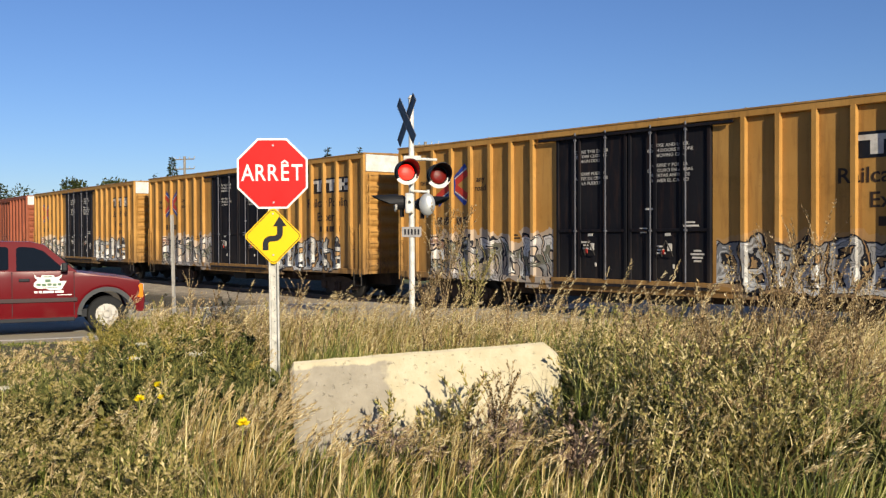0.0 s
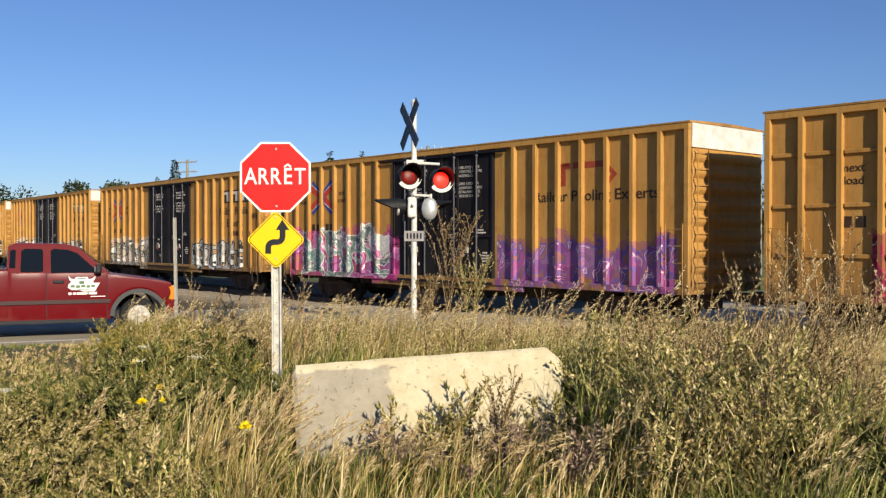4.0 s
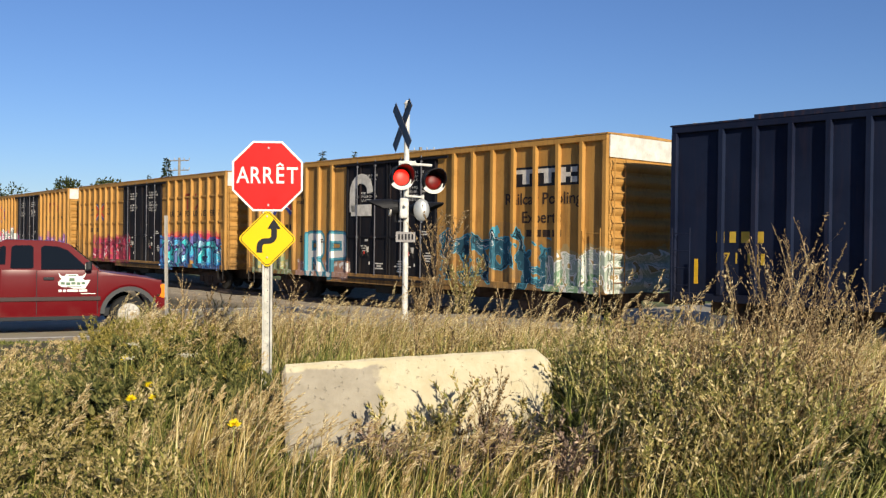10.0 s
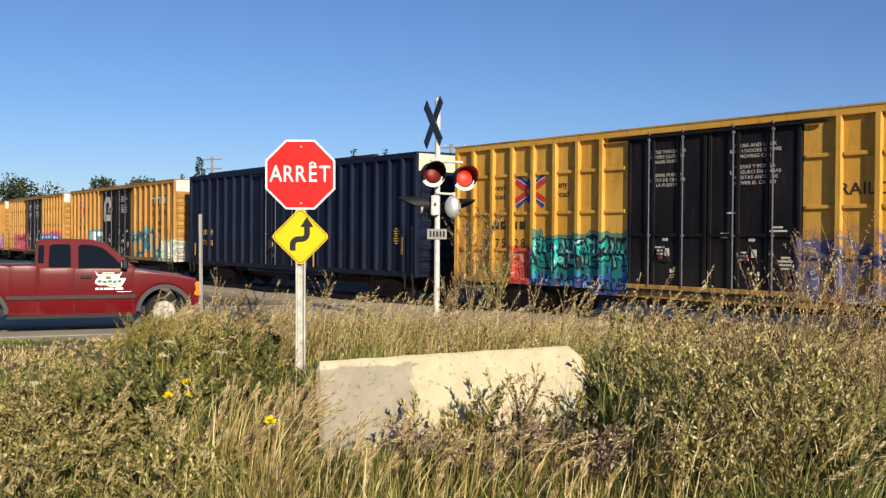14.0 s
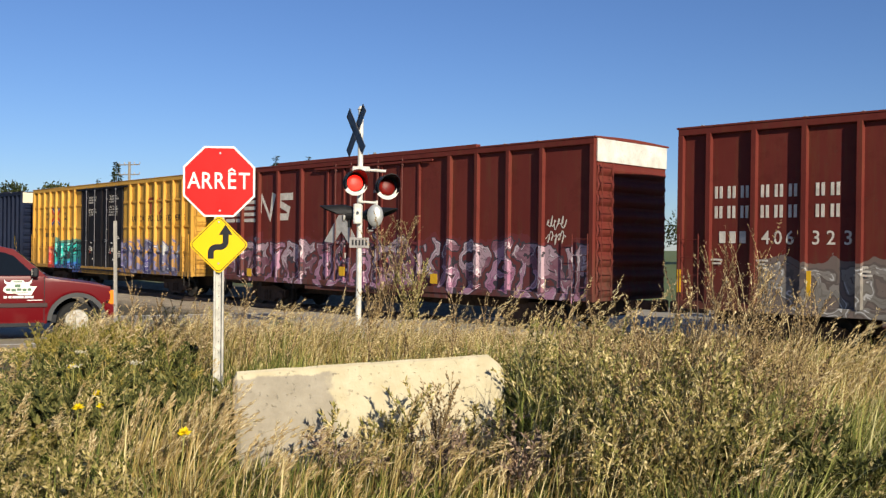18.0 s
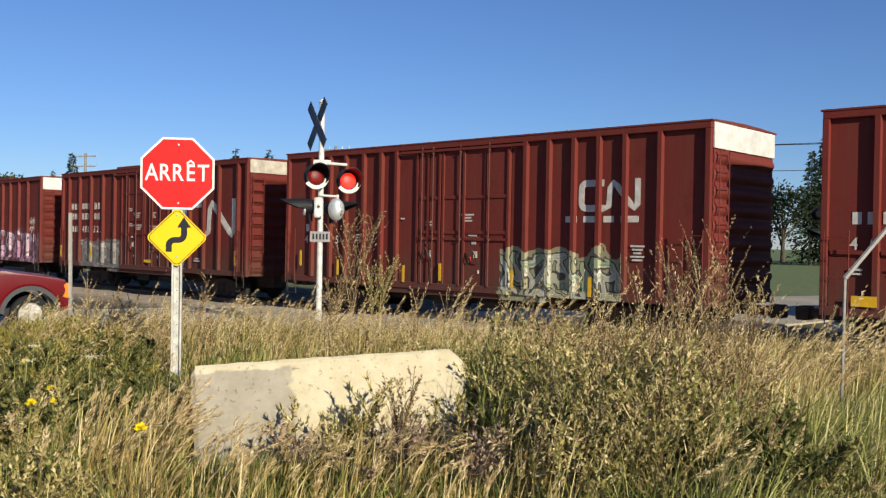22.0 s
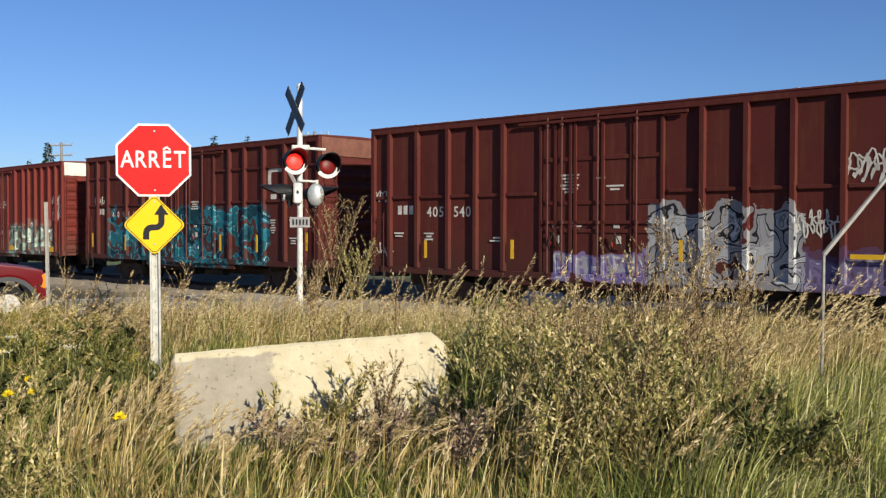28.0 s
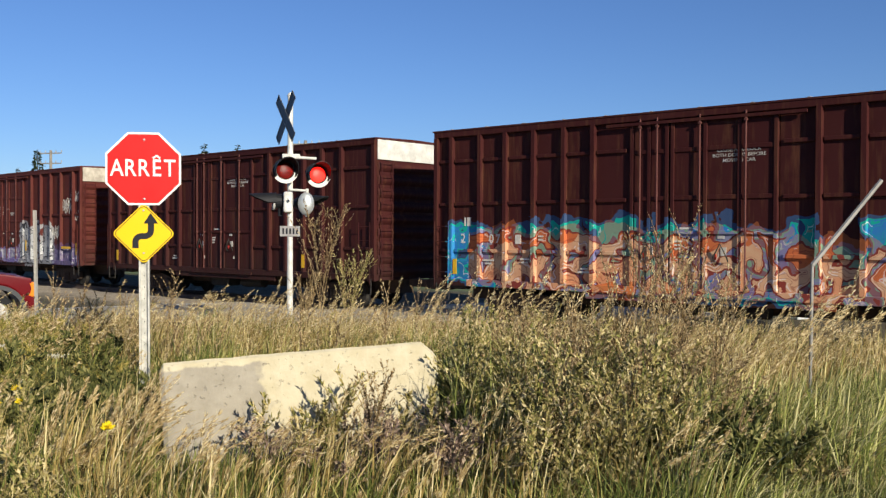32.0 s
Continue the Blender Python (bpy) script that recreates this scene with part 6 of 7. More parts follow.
    bm = bmesh.new()
    box(bm, -2.36, -2.15, -0.88, 0.88, 0.5, 0.68, 0.04)
    part("rear_bumper", bm, CHROME, t)
    bm = bmesh.new()
    box(bm, -2.1, 3.1, -0.75, 0.75, 0.34, 0.5)
    part("chassis", bm, BLACK, t)
    bm = bmesh.new()
    box(bm, -2.1, 0.12, -0.8, 0.8, 1.362, 1.41, 0.01)
    part("bed_cover", bm, PLASTIC, t, "black cover over the bed")
    # door sticker: a pale crest with bars for its words
    y = -H - 0.037
    bm = bmesh.new()
    slab(bm, [(1.3, 1.24), (1.315, 1.16), (1.36, 1.12), (1.3, 1.06), (1.29, 1.0), (1.36, 0.95), (1.52, 0.945), (1.58, 0.915), (1.8, 0.915), (1.9, 1.09), (1.78, 1.09), (1.76, 1.12), (1.8, 1.16), (1.815, 1.23), (1.76, 1.18), (1.68, 1.165), (1.66, 1.21), (1.44, 1.21), (1.42, 1.165), (1.35, 1.18)], y - 0.002, y)
    crest = part("door_sticker", bm, WHITE, t, "white crest-shaped sticker")
    green = plain("sticker_green", (0.12, 0.2, 0.12), 0.6)
    for x0, x1, z0, z1 in ((1.47, 1.63, 1.17, 1.19), (1.5, 1.6, 1.07, 1.13), (1.34, 1.42, 1.0, 1.05), (1.44, 1.52, 0.99, 1.045), (1.54, 1.62, 1.0, 1.05), (1.64, 1.71, 0.99, 1.045), (1.73, 1.8, 1.0, 1.05), (1.46, 1.74, 0.955, 0.968)):
        bm = bmesh.new()
        box(bm, x0, x1, y - 0.006, y - 0.0025, z0, z1)
        part("bar", bm, green, crest)
    for x0, x1, z in ((1.3, 1.36, 0.855), (1.385, 1.44, 0.855), (1.46, 1.66, 0.855), (1.68, 1.84, 0.855)):
        bm = bmesh.new()
        box(bm, x0, x1, y - 0.003, y, z, z + 0.045)
        part("bar", bm, WHITE, crest)
    bm = bmesh.new()
    box(bm, 1.72, 2.0, y - 0.003, y, 0.805, 0.82)
    part("bar", bm, WHITE, crest)
    return t, base


def white_car():
    """White hatchback that waits beyond the track and faces it."""
    p = Vector((17.17, 27.8, 0))
    t = thing("white_car", Matrix.Translation((p.x, p.y, road_level(p.x, p.y))) @ Matrix.Rotation(math.atan2(-ROAD_DIR.y, -ROAD_DIR.x), 4, "Z"), "white hatchback car waiting beyond the railway track", "car")
    paint = car_body_paint("white_car_paint", (0.75, 0.74, 0.71))
    low = [(-2.0, 0.35), (-1.6, 0.3), (-1.55, 0.5), (-1.25, 0.66), (-0.95, 0.5), (-0.9, 0.24), (0.95, 0.24), (1.0, 0.5), (1.3, 0.66), (1.6, 0.5), (1.66, 0.28), (2.05, 0.3), (2.1, 0.55), (1.95, 0.78), (0.95, 0.96), (-1.9, 1.0), (-2.05, 0.85)]
    bm = bmesh.new()
    extrude_sides(bm, low, 0.86)
    part("lower_body", bm, paint, t)
    bm = bmesh.new()
    extrude_sides(bm, [(-1.95, 0.98), (-1.6, 1.42), (-1.3, 1.48), (-0.1, 1.48), (0.2, 1.43), (1.05, 0.94)], 0.8, lambda x, z: 1 - 0.18 * (z - 0.95) / 0.5)
    part("cabin", bm, paint, t)
    for s in (-1, 1):
        for pts in ([(-1.5, 1.05), (-1.35, 1.38), (-0.6, 1.4), (-0.6, 1.05)], [(-0.5, 1.05), (-0.5, 1.4), (-0.1, 1.4), (0.15, 1.34), (0.7, 1.05)]):
            bm = bmesh.new()
            f = [bm.verts.new((x, s * (0.81 * (1 - 0.18 * (z - 0.95) / 0.5) + 0.008), z)) for x, z in pts]
            bm.faces.new(f if s > 0 else f[::-1])
            part("side_window", bm, GLASS, t)
        for x in (-1.25, 1.3):
            wheel(t, x, s * 0.74, 0.31, 0.2, s)
        bm = bmesh.new()
        box(bm, 1.86, 2.06, s * 0.62 - 0.14, s * 0.62 + 0.14, 0.6, 0.74, 0.03)
        part("headlamp", bm, LAMP_CLEAR, t)
    bm = bmesh.new()
    vs = [bm.verts.new(c) for c in ((0.27, -0.62, 1.4), (0.27, 0.62, 1.4), (1.02, 0.72, 0.985), (1.02, -0.72, 0.985))]
    bm.faces.new(vs)
    part("windscreen", bm, GLASS, t)


TRUCK, TRUCK_POSE = pickup()
white_car()

# ---- plants, trees, wires ----
rng = np.random.default_rng(7)


def leaf_material(name, *tones, rough=0.6):
    """Leaf and stalk colours, told apart piece by piece."""
    k = Nodes(name)
    geo = k.node("NewGeometry")
    n = len(tones)
    col = k.ramp(geo.outputs["Random Per Island"], *[(i / n, t) for i, t in enumerate(tones)])
    patch = k.noise(geo.outputs["Position"], 0.8, 3)
    col.node.color_ramp.interpolation = "CONSTANT"
    col = k.mix(k.ramp(patch, (0.4, 0.0), (0.7, 0.35)), col, tuple(c * 0.6 for c in tones[0]))
    tr = k.node("BsdfTranslucent", Color=col)
    mix = k.tree.nodes.new("ShaderNodeMixShader")
    mix.inputs[0].default_value = 0.2
    mat = k.done(col, rough, 0.0, Specular_IOR_Level=0.12)
    k.tree.links.new(k.bsdf.outputs[0], mix.inputs[1])
    k.tree.links.new(tr.outputs[0], mix.inputs[2])
    k.tree.links.new(mix.outputs[0], k.out.inputs["Surface"])
    return mat


STRAW = leaf_material("dry_straw", (0.18, 0.122, 0.0405), (0.45, 0.333, 0.117), (0.792, 0.657, 0.342), (0.324, 0.234, 0.0765), (0.612, 0.477, 0.198))
GREEN = leaf_material("green_grass", (0.07, 0.09, 0.02), (0.19, 0.215, 0.045), (0.44, 0.42, 0.13), (0.12, 0.145, 0.03), (0.3, 0.3, 0.075))
LUSH = leaf_material("long_pale_green_grass", (0.11, 0.125, 0.032), (0.35, 0.36, 0.095), (0.72, 0.65, 0.31), (0.2, 0.225, 0.05), (0.52, 0.48, 0.18))
HUSK = leaf_material("seed_heads", (0.316, 0.214, 0.093), (0.558, 0.428, 0.214), (0.79, 0.66, 0.391), (0.446, 0.326, 0.149))
WEED = leaf_material("olive_weed_leaves", (0.14, 0.125, 0.04), (0.4, 0.325, 0.12), (0.76, 0.62, 0.33), (0.26, 0.25, 0.07), (0.54, 0.44, 0.18))
DOCK = leaf_material("brown_seeding_weed", (0.11, 0.075, 0.04), (0.32, 0.215, 0.105), (0.6, 0.45, 0.25), (0.2, 0.14, 0.065), (0.44, 0.31, 0.155))
HERB = leaf_material("yellow_green_herb", (0.176, 0.158, 0.0352), (0.37, 0.299, 0.0704), (0.132, 0.132, 0.0308), (0.493, 0.378, 0.123), (0.264, 0.229, 0.0528))
SHRUB = leaf_material("dark_green_leaves", (0.05, 0.058, 0.02), (0.13, 0.135, 0.042), (0.3, 0.27, 0.1), (0.085, 0.095, 0.028), (0.2, 0.19, 0.06))
COVER = leaf_material("clover_leaves", (0.085, 0.0765, 0.0255), (0.281, 0.23, 0.0808), (0.51, 0.408, 0.204), (0.162, 0.149, 0.0467), (0.374, 0.297, 0.119))
MAUVE = leaf_material("withered_mauve_leaves", (0.13, 0.09, 0.07), (0.33, 0.235, 0.17), (0.62, 0.47, 0.34), (0.22, 0.155, 0.12), (0.46, 0.33, 0.21))
PETAL = leaf_material("yellow_petals", (0.85, 0.66, 0.01), (0.9, 0.72, 0.03))
UMBEL = leaf_material("white_umbels", (0.6, 0.56, 0.42), (0.7, 0.66, 0.52))


def levels(xy):
    return np.array([ground_level(x, y) for x, y in xy])


def blades(roots, height, width, lean, heading, segs=4, bend=1.0):
    """Strips that rise from their roots and bow over along a heading. All arguments are arrays, one value a blade."""
    n = len(roots)
    t = np.linspace(0, 1, segs + 1)
    turn = rng.uniform(0, np.pi, n)
    ax, ay = np.cos(turn), np.sin(turn)
    out = height[:, None] * lean[:, None] * (t * (1 - bend) + bend * t**2)[None]
    up = height[:, None] * (t - 0.5 * lean[:, None] * t**2.6)
    x = roots[:, 0, None] + out * np.cos(heading)[:, None]
    y = roots[:, 1, None] + out * np.sin(heading)[:, None]
    z = roots[:, 2, None] + up
    w = (width[:, None] * (1 - 0.92 * t**1.6)[None]) / 2
    a = np.stack([x - w * ax[:, None], y - w * ay[:, None], z], -1)
    b = np.stack([x + w * ax[:, None], y + w * ay[:, None], z], -1)
    verts = np.stack([a, b], 2).reshape(-1, 3)
    base = (np.arange(n) * (segs + 1) * 2)[:, None] + (np.arange(segs) * 2)[None]
    faces = np.stack([base, base + 1, base + 3, base + 2], -1).reshape(-1, 4)
    spine = np.stack([x, y, z], -1)
    return verts, faces, spine


def chips(centre, length, width, aim):
    """Small pointed scraps (spikelets, leaflets, petals): a kite at each centre, along aim."""
    n = len(centre)
    aim = aim / np.linalg.norm(aim, axis=1, keepdims=True)
    side = np.cross(aim, rng.normal(size=(n, 3)))
    side /= np.linalg.norm(side, axis=1, keepdims=True) + 1e-9
    l, w = length[:, None], width[:, None]
    v = np.stack([centre, centre + aim * l * 0.45 + side * w / 2, centre + aim * l, centre + aim * l * 0.45 - side * w / 2], 1).reshape(-1, 3)
    return v, np.arange(n * 4).reshape(-1, 4)


def joined(*pieces):
    vs, fs, at = [], [], 0
    for v, f in pieces:
        vs.append(v)
        fs.append(f + at)
        at += len(v)
    return np.concatenate(vs), np.concatenate(fs)


def free_ground(xy):
    """Where weeds grow: off the road, the track and the barrier's foot."""
    d = xy - np.array(ROAD_MID[:2])
    r = d @ np.array(ROAD_SIDE[:2])
    ok = r < -4.45 - 0.15 * np.sin(xy[:, 0] * 1.7)
    b = xy - np.array([-1.08, 7.1])
    c, s = math.cos(radians(6)), math.sin(radians(6))
    u, w = b[:, 0] * c + b[:, 1] * s, -b[:, 0] * s + b[:, 1] * c
    ok &= ~((u > -0.08) & (u < 2.14) & (w > -0.42) & (w < 0.42))
    ok &= np.hypot(xy[:, 0], xy[:, 1]) > 0.7
    q = OFF + xy @ np.array(NEAR[:2])
    return ok & (q > 4.2)


def patch_noise(xy, scale, salt):
    return np.array([noise.noise(Vector((x * scale, y * scale, salt))) for x, y in xy])


def tufts(n, x0, x1, y0, y1, per):
    """Blade roots in small clumps."""
    c = np.stack([rng.uniform(x0, x1, n), rng.uniform(y0, y1, n)], 1)
    c = c[free_ground(c)]
    pts = np.repeat(c, per, 0) + rng.normal(0, 0.05, (len(c) * per, 2))
    kind = np.repeat(patch_noise(c, 0.45, 1.0) + 0.35 * patch_noise(c, 1.6, 4.0), per)
    return pts[f := free_ground(pts)], kind[f]


def barrier_space(xy):
    """Metres along the barrier and beyond its face."""
    b = xy - np.array([-1.08, 7.1])
    c, s = math.cos(radians(6)), math.sin(radians(6))
    return b[:, 0] * c + b[:, 1] * s, -b[:, 0] * s + b[:, 1] * c


def right_side(xy):
    """The stretch of long pale green grass beyond the weeds."""
    return np.clip((xy[:, 0] - 0.36 * xy[:, 1]) / 0.5, 0, 1) * (xy[:, 1] < 9.5)


def cropped(xy):
    """How tall plants grow: less before the barrier's face, shorn on the road's verge."""
    u, w = barrier_space(xy)
    out = np.where((u > -0.1) & (u < 1.95) & (w < 0) & (w > -3.4), 0.6, 1.0)
    r = (xy - np.array(ROAD_MID[:2])) @ np.array(ROAD_SIDE[:2])
    out *= 0.55 + 0.45 * np.clip((-r - 4.4) / 5.0, 0.0, 1.0)
    out *= 1 - 0.3 * right_side(xy)
    # low shrubs round the sign's foot
    out *= np.where((xy[:, 0] < -1.15) & (xy[:, 0] > -2.7) & (xy[:, 1] > 6.6) & (xy[:, 1] < 10.0), 0.6, 1.0)
    # the open verge stays short
    shorn = np.clip(0.03 * (-r - 4.2) + 0.035, 0.035, 0.38)
    edge = np.clip((xy[:, 0] + 0.36 * xy[:, 1] + 0.1) / 0.5, 0, 1)
    return out * edge + shorn * (1 - edge)


def meadow():
    groups = {"STRAW": [], "GREEN": [], "LUSH": []}

    def sow(name, xy, low, high, width, lean, heading, segs):
        k = len(xy)
        if not k:
            return
        roots = np.c_[xy, levels(xy) - 0.02]
        clump = np.clip(1.0 + 0.7 * patch_noise(xy, 1.3, 9.0) + 0.45 * patch_noise(xy, 3.7, 2.0), 0.45, 1.4)
        h = rng.uniform(low, high, k) * clump * cropped(xy)
        w = rng.uniform(*width, k) * (1 + 0.05 * np.maximum(0, xy[:, 1] - 6))
        groups[name].append(blades(roots, h, w, rng.beta(1.6, 2.6, k) * lean, heading, segs)[:2])

    # undergrowth: blades at all angles, in clumps of dry and green
    for n, box_, per, segs in ((5200, (-3.8, 5.2, 3.0, 7.4), 7, 4), (9500, (-12, 13, 3.0, 17.5), 6, 3), (1800, (-14, 14, -7, 3.0), 5, 2), (4200, (-11, 7, 9, 18), 6, 3), (5200, (-14, -3.4, 7, 19), 7, 2), (2600, (-6, -1.2, 4, 10), 6, 4)):
        xy, kind = tufts(n, *box_, per)
        m = len(xy)
        tan_band = 0.34 * ((xy[:, 1] > 10.5) & (xy[:, 1] < 18) & (xy[:, 0] > -2.8))
        behind = 0.45 * ((xy[:, 1] > 7.4) & (xy[:, 1] < 10.0) & (xy[:, 0] > -1.6) & (xy[:, 0] < 2.2))
        green_here = 1.3 * kind + 0.34 * (xy[:, 0] < -1.2) + 0.25 * (xy[:, 0] > 0.8) * (xy[:, 1] < 9) + behind + 0.6 * ((xy[:, 0] < -1.15) & (xy[:, 0] > -2.7) & (xy[:, 1] > 6.6) & (xy[:, 1] < 9.6)) - tan_band + rng.normal(0, 0.2, m)
        lush = (right_side(xy) + rng.normal(0, 0.2, m) > 0.6) & (rng.uniform(0, 1, m) < 0.7)
        wind = rng.normal(0.2, 2.0, m)
        for name, pick, tall in (("LUSH", lush, 0.85), ("STRAW", (green_here <= 0.02) & ~lush, 0.72), ("GREEN", (green_here > 0.02) & ~lush, 0.66)):
            sow(name, xy[pick], 0.22, tall, (0.004, 0.014), 1.2, np.where(name == "LUSH", 0.4, 1.0) * wind[pick], segs)

    def stand(name, n, x0, x1, y0, y1, low, high, width, lean, turn, per=7):
        xy, _ = tufts(n, x0, x1, y0, y1, per)
        sow(name, xy, low, high, width, lean, rng.normal(0.15, turn, len(xy)), 5)

    # thick upright straw before the barrier's grey end
    stand("STRAW", 44, -1.65, -1.08, 5.4, 6.5, 0.42, 0.8, (0.01, 0.024), 0.6, 0.9)
    stand("STRAW", 90, -0.9, 1.3, 4.9, 6.2, 0.4, 0.85, (0.008, 0.018), 0.5, 0.9)
    # fresh green tufts at the barrier's other end and right of it
    stand("LUSH", 110, 0.95, 1.75, 6.3, 7.8, 0.5, 1.0, (0.009, 0.02), 1.6, 1.8)
    stand("LUSH", 900, 2.1, 6.0, 4.6, 9.2, 0.5, 1.05, (0.007, 0.018), 2.0, 0.9)
    stand("GREEN", 420, -1.5, 2.4, 7.6, 9.4, 0.4, 0.8, (0.007, 0.015), 0.8, 1.6)
    stand("STRAW", 700, -2.0, 8.0, 10.5, 16.0, 0.3, 0.75, (0.007, 0.014), 0.9, 1.2)
    for name, mat, title, label in (("STRAW", STRAW, "dry_grass", "dry straw-coloured wild grass on the roadside"), ("GREEN", GREEN, "green_grass", "green wild grass among the dry stalks"), ("LUSH", LUSH, "long_grass", "long pale green grass bowed by the wind")):
        ob = new(title, sheet("grass", *joined(*groups[name]), mat))
        tagged(ob, label, "grass", kind="stuff")


def stalks(xy, height, lean, heading, base=None, heads=26, span=0.26, fat=1.0, stem=0.0055):
    """Tall grasses with feathery seed heads: stems, then thin spikelets that hang to the lee side."""
    n = len(xy)
    z = levels(xy) if base is None else base
    roots = np.c_[xy, z - 0.02]
    v, f, spine = blades(roots, height, np.full(n, stem), lean, heading, 5)
    tip, below = spine[:, -1], spine[:, -2]
    u = rng.uniform(0, 1, (n, heads))
    along = tip[:, None] + (below - tip)[:, None] * (u[..., None] * span / 0.2)
    spread = np.sin(np.pi * np.clip(u, 0.03, 1)) * 0.013 * fat
    c = along + rng.normal(size=(n, heads, 3)) * spread[..., None]
    aim = (tip - below)[:, None] / np.linalg.norm(tip - below, axis=1)[:, None, None] + rng.normal(0, 0.3 * min(1.0, fat + 0.05), (n, heads, 3)) + np.array([0.25, 0, -0.1]) * min(1.0, fat)
    sp = chips(c.reshape(-1, 3), rng.uniform(0.022, 0.05, n * heads), rng.uniform(0.0035, 0.0095, n * heads) * max(fat, 0.7), aim.reshape(-1, 3))
    return (v, f), sp


def two_tone(name, stem, scrap, mats):
    me = sheet(name, *joined(stem, scrap), mats)
    idx = np.zeros(len(stem[1]) + len(scrap[1]), np.int32)
    idx[len(stem[1]):] = 1
    me.polygons.foreach_set("material_index", idx)
    return me


def seed_grass():
    def spread(n, x0, x1, y0, y1):
        p = np.stack([rng.uniform(x0, x1, n), rng.uniform(y0, y1, n)], 1)
        return p[free_ground(p)]

    xy = np.concatenate([spread(60, 1.3, 6.5, 5.6, 8.5), spread(240, 0.6, 9, 7, 10), spread(900, -5, 9, 9, 16), spread(110, 2.4, 6.5, 5.2, 9.5), spread(1100, -3.2, 9, 11, 17), spread(420, -6.0, -2.2, 10.5, 15), np.array([-3.7, 11.4]) + rng.normal(0, 0.4, (70, 2))])
    n = len(xy)
    h = rng.uniform(0.5, 1.0, n) * cropped(xy) * np.where(xy[:, 1] > 10, np.where((xy[:, 0] > -2.3) & (xy[:, 0] < 1.2), 1.08, 0.88), 1.0) * np.where(xy[:, 0] > 0.3 * xy[:, 1], 0.7, 1.0)
    parts_ = stalks(xy, h, rng.uniform(0.15, 0.75, n), rng.normal(0.1, 0.7, n), heads=42, span=0.3)
    ob = new("seeding_grass", two_tone("seeding_grass", *parts_, [STRAW, HUSK]))
    tagged(ob, "tall dry grass with feathery pale seed heads", "grass", kind="stuff")
    # slender bright spikes in the foreground
    xy = np.concatenate([spread(84, -1.65, -1.05, 5.4, 6.5), spread(80, -0.9, 1.4, 5.0, 6.2), spread(36, -2.9, -1.5, 4.8, 6.6), spread(40, 1.3, 4.4, 4.9, 6.4)])
    n = len(xy)
    left = np.clip(1.45 - np.abs(xy[:, 0] + 1.25), 0.62, 1.15)
    parts_ = stalks(xy, rng.uniform(0.4, 0.76, n) * left, rng.uniform(0.05, 0.5, n), rng.normal(0.1, 0.5, n), heads=64, span=0.24, fat=0.7, stem=0.011)
    ob = new("straw_spikes", two_tone("straw_spikes", *parts_, [HUSK, HUSK]))
    tagged(ob, "slender bright straw grass with narrow pale spikes", "grass", kind="stuff")


def weed_arrays(xy, height, leaves, lean, heading, base=None, leaf=(0.03, 0.07), branch=5, wide=0.3, thin=(0.0045, 0.011)):
    """Branching weeds: a stem, side shoots that rise, and many small leaves and buds along them."""
    n = len(xy)
    z = levels(xy) if base is None else base
    roots = np.c_[xy, z - 0.02]
    v0, f0, spine = blades(roots, height, np.full(n, 0.011), lean, heading, 5)
    m = n * branch
    t = rng.uniform(0.15, 0.85, (n, branch))
    k = t * 5
    i = k.astype(int)
    fr = (k - i)[..., None]
    rows = np.arange(n)[:, None]
    start = spine[rows, i] * (1 - fr) + spine[rows, i + 1] * fr
    bh = (height[:, None] * (1 - t) * rng.uniform(0.5, 0.9, (n, branch)) + 0.08).ravel()
    v1, f1, bspine = blades(start.reshape(-1, 3), bh, np.full(m, 0.006), rng.uniform(0.3, 0.75, m) * wide / 0.3, rng.uniform(0, 2 * np.pi, m), 3, 0.4)
    per = leaves // branch
    seg = rng.integers(0, 3, (m, per))
    fr = rng.uniform(0, 1, (m, per, 1))
    rows = np.arange(m)[:, None]
    c = bspine[rows, seg] * (1 - fr) + bspine[rows, seg + 1] * fr
    aim = (bspine[:, -1] - bspine[:, 0])[:, None] * 0.8 + rng.normal(0, 0.28, (m, per, 3)) * np.maximum(0.15, bh)[:, None, None]
    q = m * per
    lv = chips(c.reshape(-1, 3), rng.uniform(*leaf, q), rng.uniform(*thin, q), aim.reshape(-1, 3))
    top = rng.uniform(0.45, 1.0, (n, leaves // 2))
    k = top * 4.99
    i = k.astype(int)
    fr = (k - i)[..., None]
    rows = np.arange(n)[:, None]
    c2 = spine[rows, i] * (1 - fr) + spine[rows, i + 1] * fr
    aim2 = rng.normal(0, 0.5, (n, leaves // 2, 3)) + (0, 0, 0.8)
    q = c2.shape[0] * c2.shape[1]
    lv2 = chips(c2.reshape(-1, 3), rng.uniform(*leaf, q) * 0.8, rng.uniform(*thin, q), aim2.reshape(-1, 3))
    return joined((v0, f0), (v1, f1)), joined(lv, lv2)


